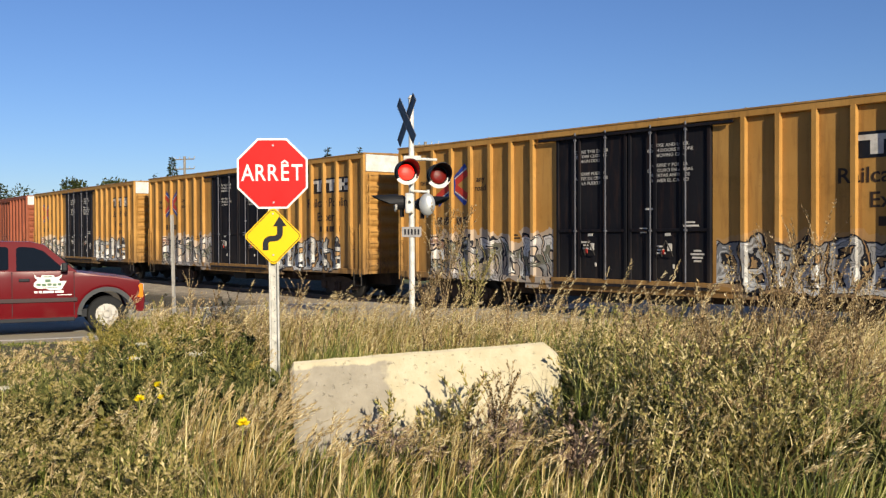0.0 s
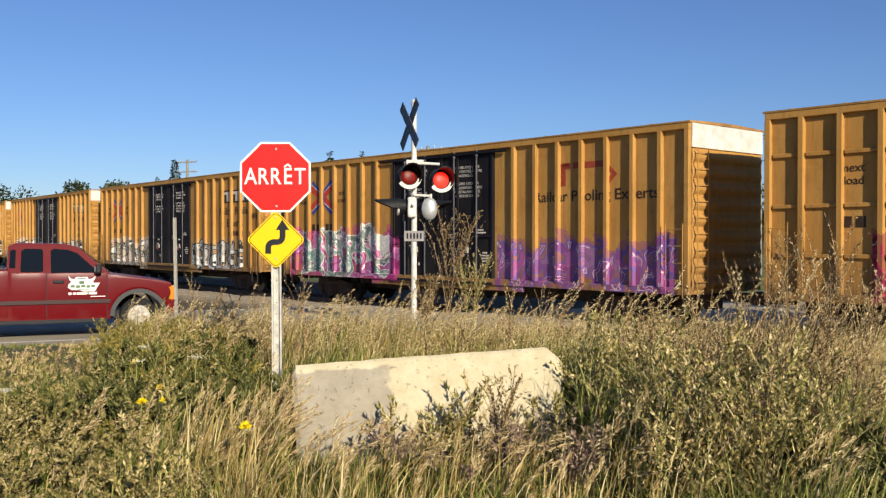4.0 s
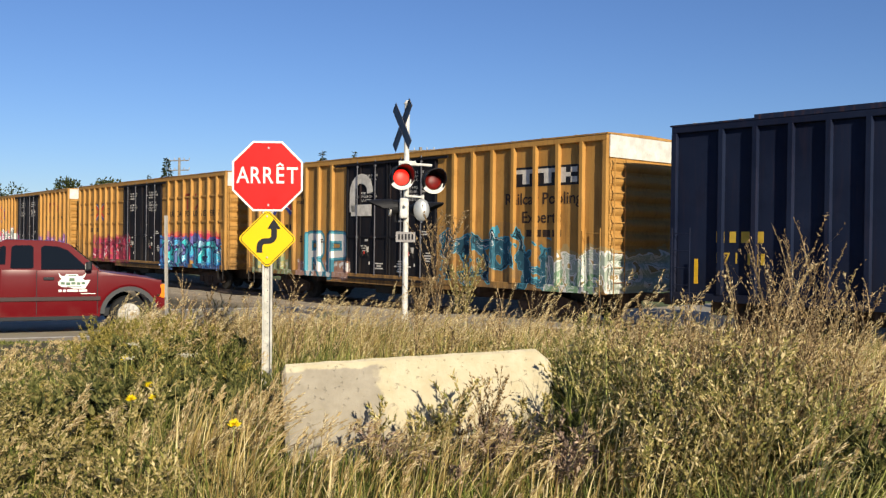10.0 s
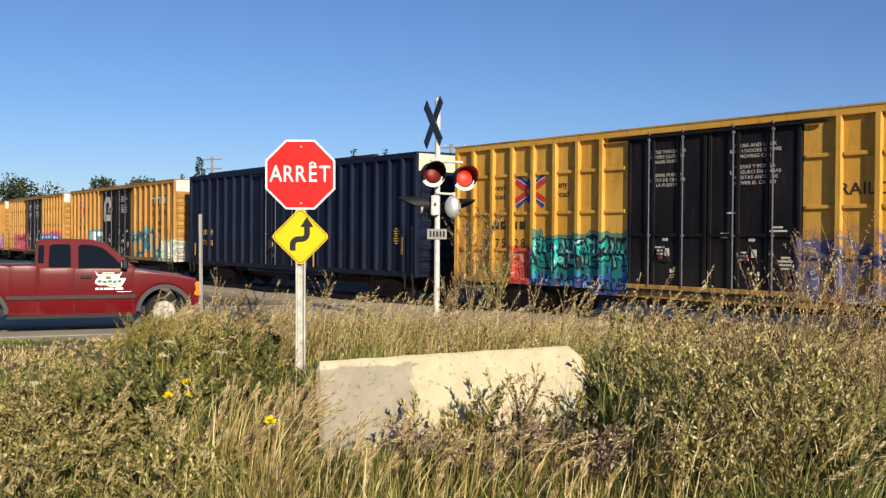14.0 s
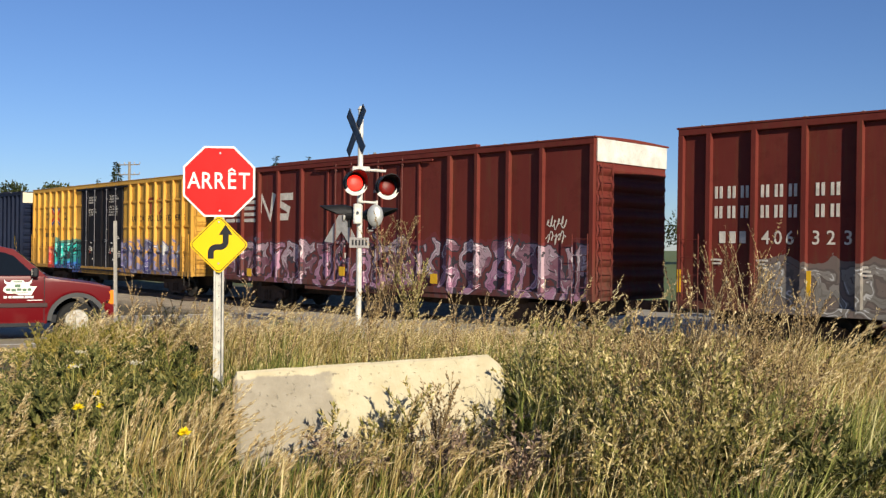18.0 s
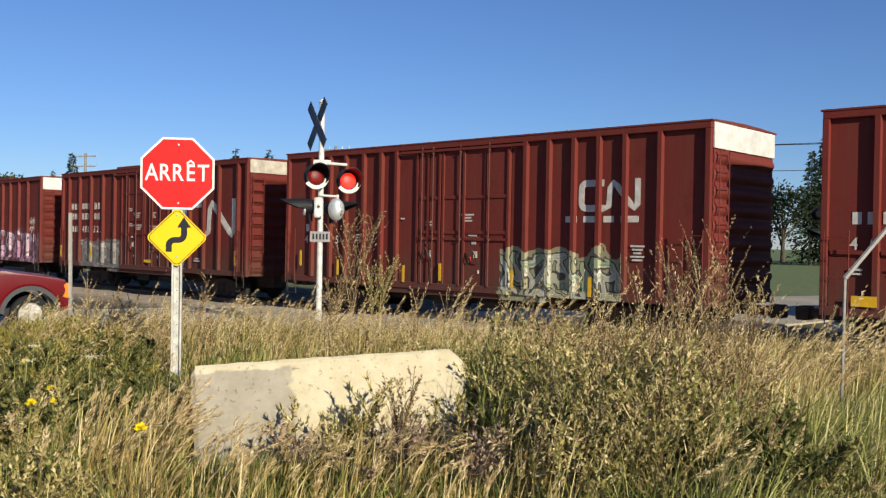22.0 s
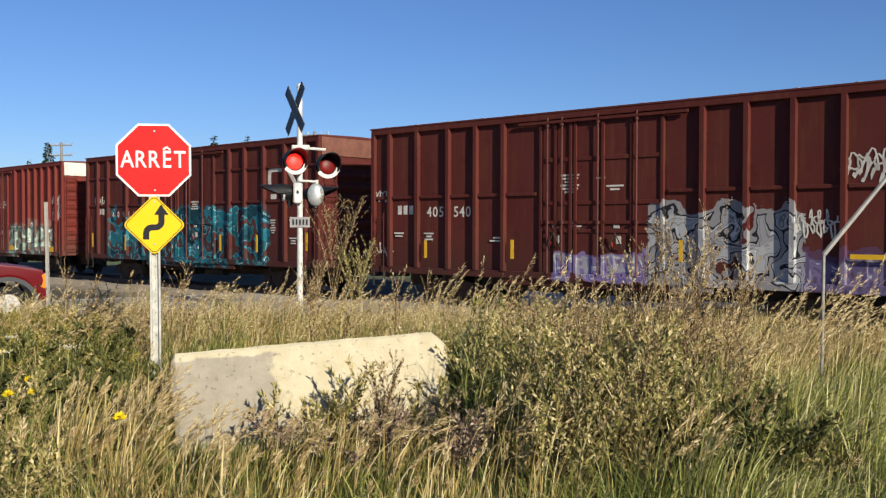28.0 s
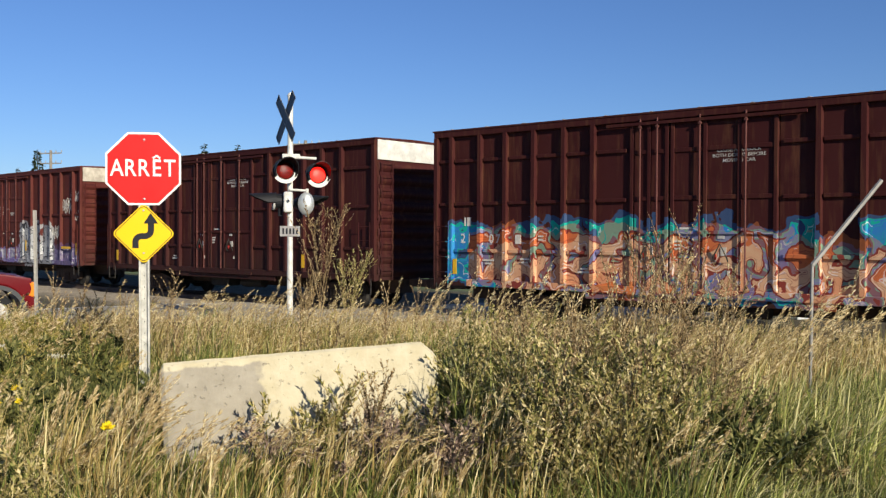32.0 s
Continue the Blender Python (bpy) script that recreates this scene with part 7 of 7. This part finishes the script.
def weeds():
    def spread(n, x0, x1, y0, y1):
        p = np.stack([rng.uniform(x0, x1, n), rng.uniform(y0, y1, n)], 1)
        return p[free_ground(p)]

    def bush(n, x, y, r):
        return np.array([x, y]) + rng.normal(0, r, (n, 2))

    def grow(name, xy, h, leaves, mats, label, **keys):
        n = len(xy)
        ob = new(name, two_tone(name, *weed_arrays(xy, h, leaves, rng.uniform(0.05, 0.35, n), rng.normal(0, 0.9, n), **keys), mats))
        tagged(ob, label, "weeds", kind="stuff")

    # the bushy stand beyond the barrier's end, and weeds through the meadow
    xy = np.concatenate([spread(150, 1.05, 3.1, 5.0, 8.2), spread(60, -9, 8, 8, 15), spread(60, -4.2, -1.5, 4.2, 8)])
    xy = xy[right_side(xy) < 0.8]
    h = rng.uniform(0.5, 1.1, len(xy)) * cropped(xy) * np.where((xy[:, 0] > 1.0) & (xy[:, 1] < 8.7), 1.1, 0.85)
    grow("olive_weeds", xy, h, 200, [WEED, WEED], "olive-brown bushy weeds going to seed", leaf=(0.022, 0.05), thin=(0.009, 0.02))
    xy = np.concatenate([spread(60, 1.25, 2.9, 5.4, 8.2), spread(60, -6, 6, 8, 15)])
    xy = xy[(xy[:, 0] > -0.3 * xy[:, 1]) | (xy[:, 1] < 7)]
    h = rng.uniform(0.65, 1.2, len(xy)) * np.where((xy[:, 0] < 1.1) & (xy[:, 1] < 7), 0.62, 1.1)
    grow("brown_weeds", xy, h, 190, [DOCK, DOCK], "brown dried weeds with rusty seed clusters", leaf=(0.016, 0.036), wide=0.22, thin=(0.007, 0.015))
    # withered weeds before the barrier
    xy = np.concatenate([spread(20, 0.15, 1.25, 5.6, 6.65), spread(5, -0.7, 0.1, 6.0, 6.65)])
    grow("withered_weeds", xy, rng.uniform(0.25, 0.55, len(xy)), 150, [MAUVE, MAUVE], "withered grey-mauve weeds before the barrier", leaf=(0.022, 0.055), thin=(0.008, 0.02), wide=0.36)
    xy = np.concatenate([bush(46, -3.75, 11.7, 0.3), bush(26, -3.0, 11.2, 0.3), spread(70, -3.8, -1.9, 6.5, 10), bush(16, -2.9, 7.6, 0.4)])
    xy = xy[free_ground(xy)]
    h = np.where((xy[:, 1] > 10.3) & (xy[:, 0] < -2.6), rng.uniform(0.4, 0.72, len(xy)), rng.uniform(0.4, 0.75, len(xy)) * cropped(xy))
    grow("leafy_herbs", xy, h, 200, [HERB, HERB], "yellow-green leafy herbs among the grass", leaf=(0.03, 0.065), thin=(0.006, 0.014))
    xy = np.concatenate([bush(24, -2.6, 10.4, 0.3), bush(12, -3.0, 9.4, 0.35), bush(22, -2.05, 8.6, 0.25), bush(30, -1.7, 7.7, 0.2), bush(20, -2.3, 7.4, 0.25), bush(8, 1.35, 6.9, 0.25), bush(26, 2.2, 5.6, 0.4), bush(18, -2.4, 7.2, 0.4)])
    xy = xy[free_ground(xy)]
    grow("green_shrubs", xy, rng.uniform(0.35, 0.68, len(xy)) * np.where((xy[:, 0] > -2.4) & (xy[:, 0] < -1.1), 0.75, 1.0), 210, [SHRUB, SHRUB], "dark green leafy shrubs in the grass", leaf=(0.035, 0.075), thin=(0.012, 0.028))
    # low clover-like cover between the verge and the straw
    xy = spread(420, -4.2, -1.2, 4.2, 8.8)
    xy = xy[(xy[:, 0] < -2.5) | (xy[:, 1] < 6.4)]
    xy = np.concatenate([xy, spread(150, 1.1, 3.1, 5.0, 7.2)])
    grow("low_herbs", xy, rng.uniform(0.22, 0.5, len(xy)), 110, [WEED, COVER], "low olive herbs and clover on the verge", leaf=(0.018, 0.042), thin=(0.009, 0.022), wide=0.45)


SWAYERS = []


def swaying():
    """Plants that stand clear of the rest and move in the wind, each a thing of its own."""
    spots = [(0.05, 16.0, 2.8, "weed"), (0.45, 15.7, 1.9, "weed"), (-0.25, 16.1, 1.6, "weed"), (2.3, 6.6, 1.85, "weed"), (2.6, 6.9, 2.15, "weed"), (2.9, 7.3, 1.95, "weed"), (2.0, 7.0, 1.5, "weed"), (2.45, 7.4, 2.0, "weed"), (2.75, 6.4, 1.75, "weed"), (3.3, 7.6, 1.7, "weed"), (0.35, 6.15, 0.9, "weed")]
    spots += [(x, y, h, "grass") for x, y, h in ((3.05, 6.3, 1.5), (3.6, 6.9, 1.6), (2.5, 5.9, 1.4), (4.1, 7.6, 1.65), (3.3, 6.6, 1.65), (2.9, 7.6, 1.65), (3.9, 6.6, 1.5), (4.4, 8.2, 1.6), (2.2, 6.4, 1.4), (1.3, 8.2, 1.45), (0.9, 9.4, 1.4), (4.6, 7.0, 1.25), (1.6, 8.8, 1.6), (2.3, 8.6, 1.65), (3.0, 8.9, 1.6), (3.7, 8.6, 1.6), (5.0, 8.8, 1.5), (1.0, 10.4, 1.5), (2.0, 10.2, 1.5), (-0.6, 10.8, 1.35), (0.3, 11.6, 1.4), (-1.6, 11.8, 1.3), (1.3, 5.6, 0.9), (-2.3, 6.3, 0.8), (2.0, 4.9, 0.8), (-3.9, 12.2, 1.15), (-3.45, 11.8, 1.1), (-4.35, 12.6, 1.0), (-3.0, 11.6, 1.05), (-4.1, 11.6, 0.95), (-2.4, 12.4, 1.2), (4.3, 5.6, 1.0), (5.0, 6.4, 1.1))]
    for k, (x, y, h, kind) in enumerate(spots):
        z = ground_level(x, y) - 0.02
        if kind == "weed":
            p = rng.normal(0, 0.03, (3, 2))
            big = k < 3
            arrays = weed_arrays(p, h * rng.uniform(0.8, 1.0, 3), 520 if k < 3 else 380, np.full(3, 0.16), np.array([0.2, 2.5, -0.3]), np.zeros(3), leaf=(0.025, 0.07) if big else (0.013, 0.034), branch=14 if big else 11, wide=0.17 if big else 0.2, thin=(0.008, 0.019) if big else (0.0045, 0.0105))
            me = two_tone("tall_weed", *arrays, [DOCK, (DOCK, WEED, DOCK)[k] if big else (DOCK if k % 3 else HUSK)])
            ob = tagged(new("tall_weed", me), "tall branching brown weed swaying in the wind", "weed", "tall weeds by the crossing")
        else:
            m = 11 if x < 2.9 else 8
            p = rng.normal(0, 0.2, (m, 2))
            arrays = stalks(p, h * rng.uniform(0.65, 1.05, m), rng.uniform(0.12, 0.5, m), rng.normal(0.1, 0.4, m), np.zeros(m), 60, span=0.3, fat=0.9)
            me = two_tone("grass_clump", *arrays, [STRAW, HUSK])
            ob = tagged(new("grass_clump", me), "clump of tall seeding grass bowed by the wind", "grass clump", "grass clumps in the wind")
        ob.matrix_basis = pose(x, y, z)
        SWAYERS.append((ob, (x, y, z), k))


def barrier_weeds():
    """Single plants standing up before the barrier's face."""
    xy = np.concatenate([np.array([0.12, 6.55]) + rng.normal(0, 0.07, (5, 2)), np.array([[-0.42, 6.6], [0.62, 6.62], [0.8, 6.5], [-0.1, 6.4]])])
    h = np.array([0.78, 0.62, 0.5, 0.55, 0.45, 0.55, 0.55, 0.6, 0.42])
    ob = new("upright_weeds", two_tone("upright_weeds", *weed_arrays(xy, h, 130, rng.uniform(0.05, 0.3, len(h)), rng.normal(0, 0.6, len(h)), leaf=(0.03, 0.07), thin=(0.01, 0.022), wide=0.24), [DOCK, WEED]))
    tagged(ob, "upright green and rusty weeds against the pale barrier", "weeds", kind="stuff")
    n = 46
    xy = np.stack([rng.uniform(-0.95, 1.0, n), rng.uniform(5.3, 6.2, n)], 1)
    parts_ = stalks(xy, rng.uniform(0.45, 0.72, n), rng.uniform(0.2, 0.7, n), rng.normal(0.1, 0.45, n), heads=64, span=0.24, fat=0.7, stem=0.01)
    ob = new("leaning_straw", two_tone("leaning_straw", *parts_, [STRAW, HUSK]))
    tagged(ob, "leaning straw stalks with narrow pale spikes", "grass", kind="stuff")


def flowers():
    """Yellow composite flowers on thin stems, and a few pale umbels."""
    for k, (x, y, h) in enumerate(((-2.02, 6.2, 0.55), (-1.87, 6.22, 0.56), (-1.1, 5.1, 0.62), (-2.65, 8.0, 0.6), (-2.2, 7.2, 0.5))):
        z = ground_level(x, y)
        t = thing("yellow_flower", pose(x, y, z), "small yellow wild flower on a thin stem", "flower", "yellow flowers")
        bm = bmesh.new()
        sweep(bm, [(0, 0, 0), (0.01, 0, h * 0.6), (0.03, -0.01, h)], 0.003, 5)
        part("stem", bm, GREEN, t)
        c = np.repeat(np.array([[0.03, -0.01, h]]), 34, 0)
        a = np.array([[math.cos(i * 2.4) * 0.8, math.sin(i * 2.4) * 0.8 - 0.5, 0.15 + 0.5 * (i % 3)] for i in range(34)])
        part("bloom", sheet("bloom", *chips(c, np.full(34, 0.042), np.full(34, 0.02), a), PETAL), None, t)
    for x, y, h in ((-2.6, 7.9, 0.62), (-2.2, 8.3, 0.6), (-3.3, 7.0, 0.5), (-2.9, 9.0, 0.6)):
        t = thing("white_umbel", pose(x, y, ground_level(x, y)), "faded white umbel flower on a thin stem", "flower", "pale umbels")
        bm = bmesh.new()
        sweep(bm, [(0, 0, 0), (0.0, 0.01, h * 0.5), (0.02, 0, h)], 0.004, 5)
        part("stem", bm, GREEN, t)
        c = np.c_[rng.normal(0.02, 0.03, 70), rng.normal(0, 0.03, 70), h + rng.normal(0, 0.008, 70)]
        part("bloom", sheet("bloom", *chips(c, np.full(70, 0.014), np.full(70, 0.01), rng.normal(0, 0.6, (70, 3)) + (0, -0.3, 0.8)), UMBEL), None, t)


BARK = plain("bark", (0.11, 0.085, 0.06), 0.9, 0, 0.5, 6, 0.6)
LEAF_DARK = leaf_material("broadleaf_crown", (0.022, 0.032, 0.012), (0.05, 0.062, 0.02), (0.09, 0.1, 0.032), (0.035, 0.046, 0.015))
NEEDLE = leaf_material("conifer_needles", (0.018, 0.03, 0.016), (0.03, 0.045, 0.02), (0.045, 0.06, 0.025))


def broad_tree(x, y, z, h, spread, seed, n=2600):
    r = np.random.default_rng(seed)
    t = thing("broadleaf_tree", pose(x, y, z), "dark green broadleaf tree with an uneven crown", "tree", "trees beyond the track")
    bm = bmesh.new()
    rod(bm, (0, 0, -0.3), (0.1, 0, h * 0.5), h * 0.03, h * 0.018, seg=8)
    lobes = []
    for i in range(13):
        a = i * 2.4
        d = spread * r.uniform(0.2, 0.75)
        e = Vector((d * math.cos(a), d * math.sin(a), h * r.uniform(0.35, 0.88)))
        rod(bm, (0.05, 0, h * r.uniform(0.2, 0.45)), e, h * 0.012, h * 0.004, seg=5)
        lobes.append((e, spread * r.uniform(0.28, 0.5)))
    part("trunk", bm, BARK, t)
    who = r.integers(0, 13, n)
    c0 = np.array([tuple(l[0]) for l in lobes])[who]
    rad = np.array([l[1] for l in lobes])[who]
    d = r.normal(size=(n, 3))
    d /= np.linalg.norm(d, axis=1, keepdims=True)
    c = c0 + d * (rad * r.uniform(0.35, 1.08, n))[:, None] * (1, 1, 0.8)
    part("crown", sheet("crown", *chips(c, r.uniform(0.05, 0.1, n) * h * 0.5, r.uniform(0.03, 0.06, n) * h * 0.5, d + r.normal(0, 0.7, (n, 3))), LEAF_DARK), None, t)


def conifer(x, y, z, h, seed, n=1700):
    r = np.random.default_rng(seed)
    t = thing("conifer", pose(x, y, z), "narrow dark conifer with drooping boughs", "tree", "conifers beyond the track")
    bm = bmesh.new()
    rod(bm, (0, 0, -0.3), (0, 0, h), h * 0.018, h * 0.002, seg=7)
    part("trunk", bm, BARK, t)
    k = r.beta(1.2, 1.6, n)
    tier = np.floor(k * 16) / 16
    a = r.integers(0, 9, n) * 0.7 + tier * 40 + r.normal(0, 0.12, n)
    reach = h * 0.17 * (1 - k) ** 0.85 * r.uniform(0.1, 1.05, n)
    c = np.c_[reach * np.cos(a), reach * np.sin(a), h * (0.1 + 0.9 * k) - reach * 0.35]
    aim = np.c_[np.cos(a), np.sin(a), np.full(n, -0.4)] + r.normal(0, 0.35, (n, 3))
    part("crown", sheet("crown", *chips(c, r.uniform(0.03, 0.06, n) * h * 0.8, r.uniform(0.015, 0.03, n) * h * 0.7, aim), NEEDLE), None, t)


def at_angle(deg, d):
    return d * math.sin(radians(deg)), d * math.cos(radians(deg))


POLE_WOOD = plain("silvered_wood", (0.3, 0.27, 0.23), 0.9, 0, 0.4, 6, 0.4)


def utility_pole(x, y, top, arms, turn):
    z = -0.2
    t = thing("utility_pole", pose(x, y, z, 0, 0, turn), "weathered wooden utility pole with cross arms and insulators", "utility pole", "utility poles")
    bm = bmesh.new()
    rod(bm, (0, 0, 0), (0, 0, top - z), 0.16, 0.11, seg=10)
    part("pole", bm, POLE_WOOD, t)
    for i in range(arms):
        zz = top - z - 0.25 - i * 0.85
        bm = bmesh.new()
        box(bm, -1.0, 1.0, -0.05, 0.05, zz - 0.045, zz + 0.045)
        arm = part("cross_arm", bm, POLE_WOOD, t)
        for s in (-1.05, -0.5, 0.5, 1.05):
            bm = bmesh.new()
            rod(bm, (s, 0, zz + 0.06), (s, 0, zz + 0.24), 0.05, 0.035, seg=8)
            part("insulator", bm, STEEL, arm)


def far_country():
    for k, (deg, d, h, w) in enumerate(((-27.0, 165, 12.0, 6), (-25.3, 166, 12.3, 5), (-24.2, 165, 11.8, 3.5), (-21.6, 167, 12.7, 4.5), (-18.7, 169, 13.9, 4.5), (-13.4, 172, 14.6, 3.5),
                                        (19.2, 140, 11, 6), (20.4, 146, 12, 6.5), (21.8, 142, 12.4, 6), (23.6, 150, 11.5, 7), (26.0, 145, 12, 6.5), (28.2, 150, 12.5, 6.5), (30.1, 148, 14.2, 6), (31.3, 146, 15.4, 6), (32.4, 150, 13.6, 6.5), (34.5, 143, 12.4, 7))):
        broad_tree(*at_angle(deg, d), -0.3, h, w, 100 + k)
    for k, (deg, d, h) in enumerate(((-15.9, 156, 15.6), (-6.75, 126, 14.6), (-4.78, 126, 14.6), (-16.9, 160, 13.0), (29.5, 132, 17.4), (28.15, 133, 17.6), (28.85, 136, 17.0), (27.5, 132, 15.6), (32.3, 136, 14.5))):
        conifer(*at_angle(deg, d), -0.3, h, 300 + k)
    poles = ((-15.2, 85, 9.35, 2), (-0.75, 68, 9.15, 1), (19.0, 62, 8.9, 1), (41.0, 60, 9.3, 1))
    tops = []
    for deg, d, top, arms in poles:
        x, y = at_angle(deg, d)
        utility_pole(x, y, top, arms, -22)
        tops.append(Vector((x, y, top)))
    side = Vector((math.cos(radians(-22)), math.sin(radians(-22)), 0))
    line = plain("wire", (0.03, 0.03, 0.03), 0.6)
    for s, dz in ((-1.05, 0.0), (1.05, 0.0), (0.5, -0.02), (0.0, -1.6)):
        for a, b in zip(tops[2:], tops[3:]):
            p, q = a + side * s + Vector((0, 0, dz)), b + side * s + Vector((0, 0, dz))
            path = [p.lerp(q, i / 14) - Vector((0, 0, 1.6 * (i / 14) * (1 - i / 14))) for i in range(15)]
            bm = bmesh.new()
            sweep(bm, path, 0.018, 4)
            tagged(new("overhead_wire", mesh_of("overhead_wire", bm, line)), "thin dark overhead wire between poles", "wire", "overhead wires")


meadow()
seed_grass()
weeds()
swaying()
flowers()
far_country()
barrier_weeds()

# ---- what moves ----


def run(t):
    """How far the train has gone."""
    return 6.978 * t + 0.0225 * t * t


def sway(t, k):
    gust = 0.6 + 0.4 * math.sin(0.43 * t + k * 0.37)
    return 3.2 + gust * (3.4 * math.sin(3.7 * t + k * 1.3) + 1.6 * math.sin(6.1 * t + k * 2.1))


def motions():
    for car, s in CARS:
        walk(car, [(t, track(s - run(t))) for t in range(33)])
    # wheels roll without slip: a turn for each 2.64 m
    times = [i / 15 for i in range(481)]
    turns = [-math.degrees(run(t) / 0.42) for t in times]
    for w in WHEELS:
        x, y, z = w.location
        walk(w, [(t, pose(x, y, z, 0, a, 0)) for t, a in zip(times, turns)])
    creep = ((0.0, -0.59), (0.5, -0.585), (1.0, -0.55), (1.5, -0.46), (2.0, -0.325), (2.5, -0.165), (3.0, -0.075), (3.5, -0.025), (4.5, 0.0), (32.0, 0.0))
    walk(TRUCK, [(t, Matrix.Translation(ROAD_DIR * d) @ TRUCK_POSE) for t, d in creep])
    for w in TRUCK.children:
        if w.name.startswith("wheel") and not w.name.startswith("wheel_arch"):
            x, y, z = w.location
            walk(w, [(t, pose(x, y, z, 0, math.degrees(d / 0.38), 0)) for t, d in creep])
    for ob, (x, y, z), k in SWAYERS:
        walk(ob, [(i * 0.25, pose(x, y, z, 0.35 * sway(i * 0.25, k + 5), sway(i * 0.25, k), 0)) for i in range(129)])
    # the flashers' added discs turn their glowing side to the lens and away, in alternation
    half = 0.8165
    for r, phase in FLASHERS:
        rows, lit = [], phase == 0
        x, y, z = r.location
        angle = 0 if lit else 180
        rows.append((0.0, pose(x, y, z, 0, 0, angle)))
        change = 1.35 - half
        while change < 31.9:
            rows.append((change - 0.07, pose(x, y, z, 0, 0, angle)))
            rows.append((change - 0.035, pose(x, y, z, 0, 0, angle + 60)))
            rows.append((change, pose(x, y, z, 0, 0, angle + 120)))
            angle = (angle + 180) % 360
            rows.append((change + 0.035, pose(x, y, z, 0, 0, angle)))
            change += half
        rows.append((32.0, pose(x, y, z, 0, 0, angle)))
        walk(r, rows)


motions()
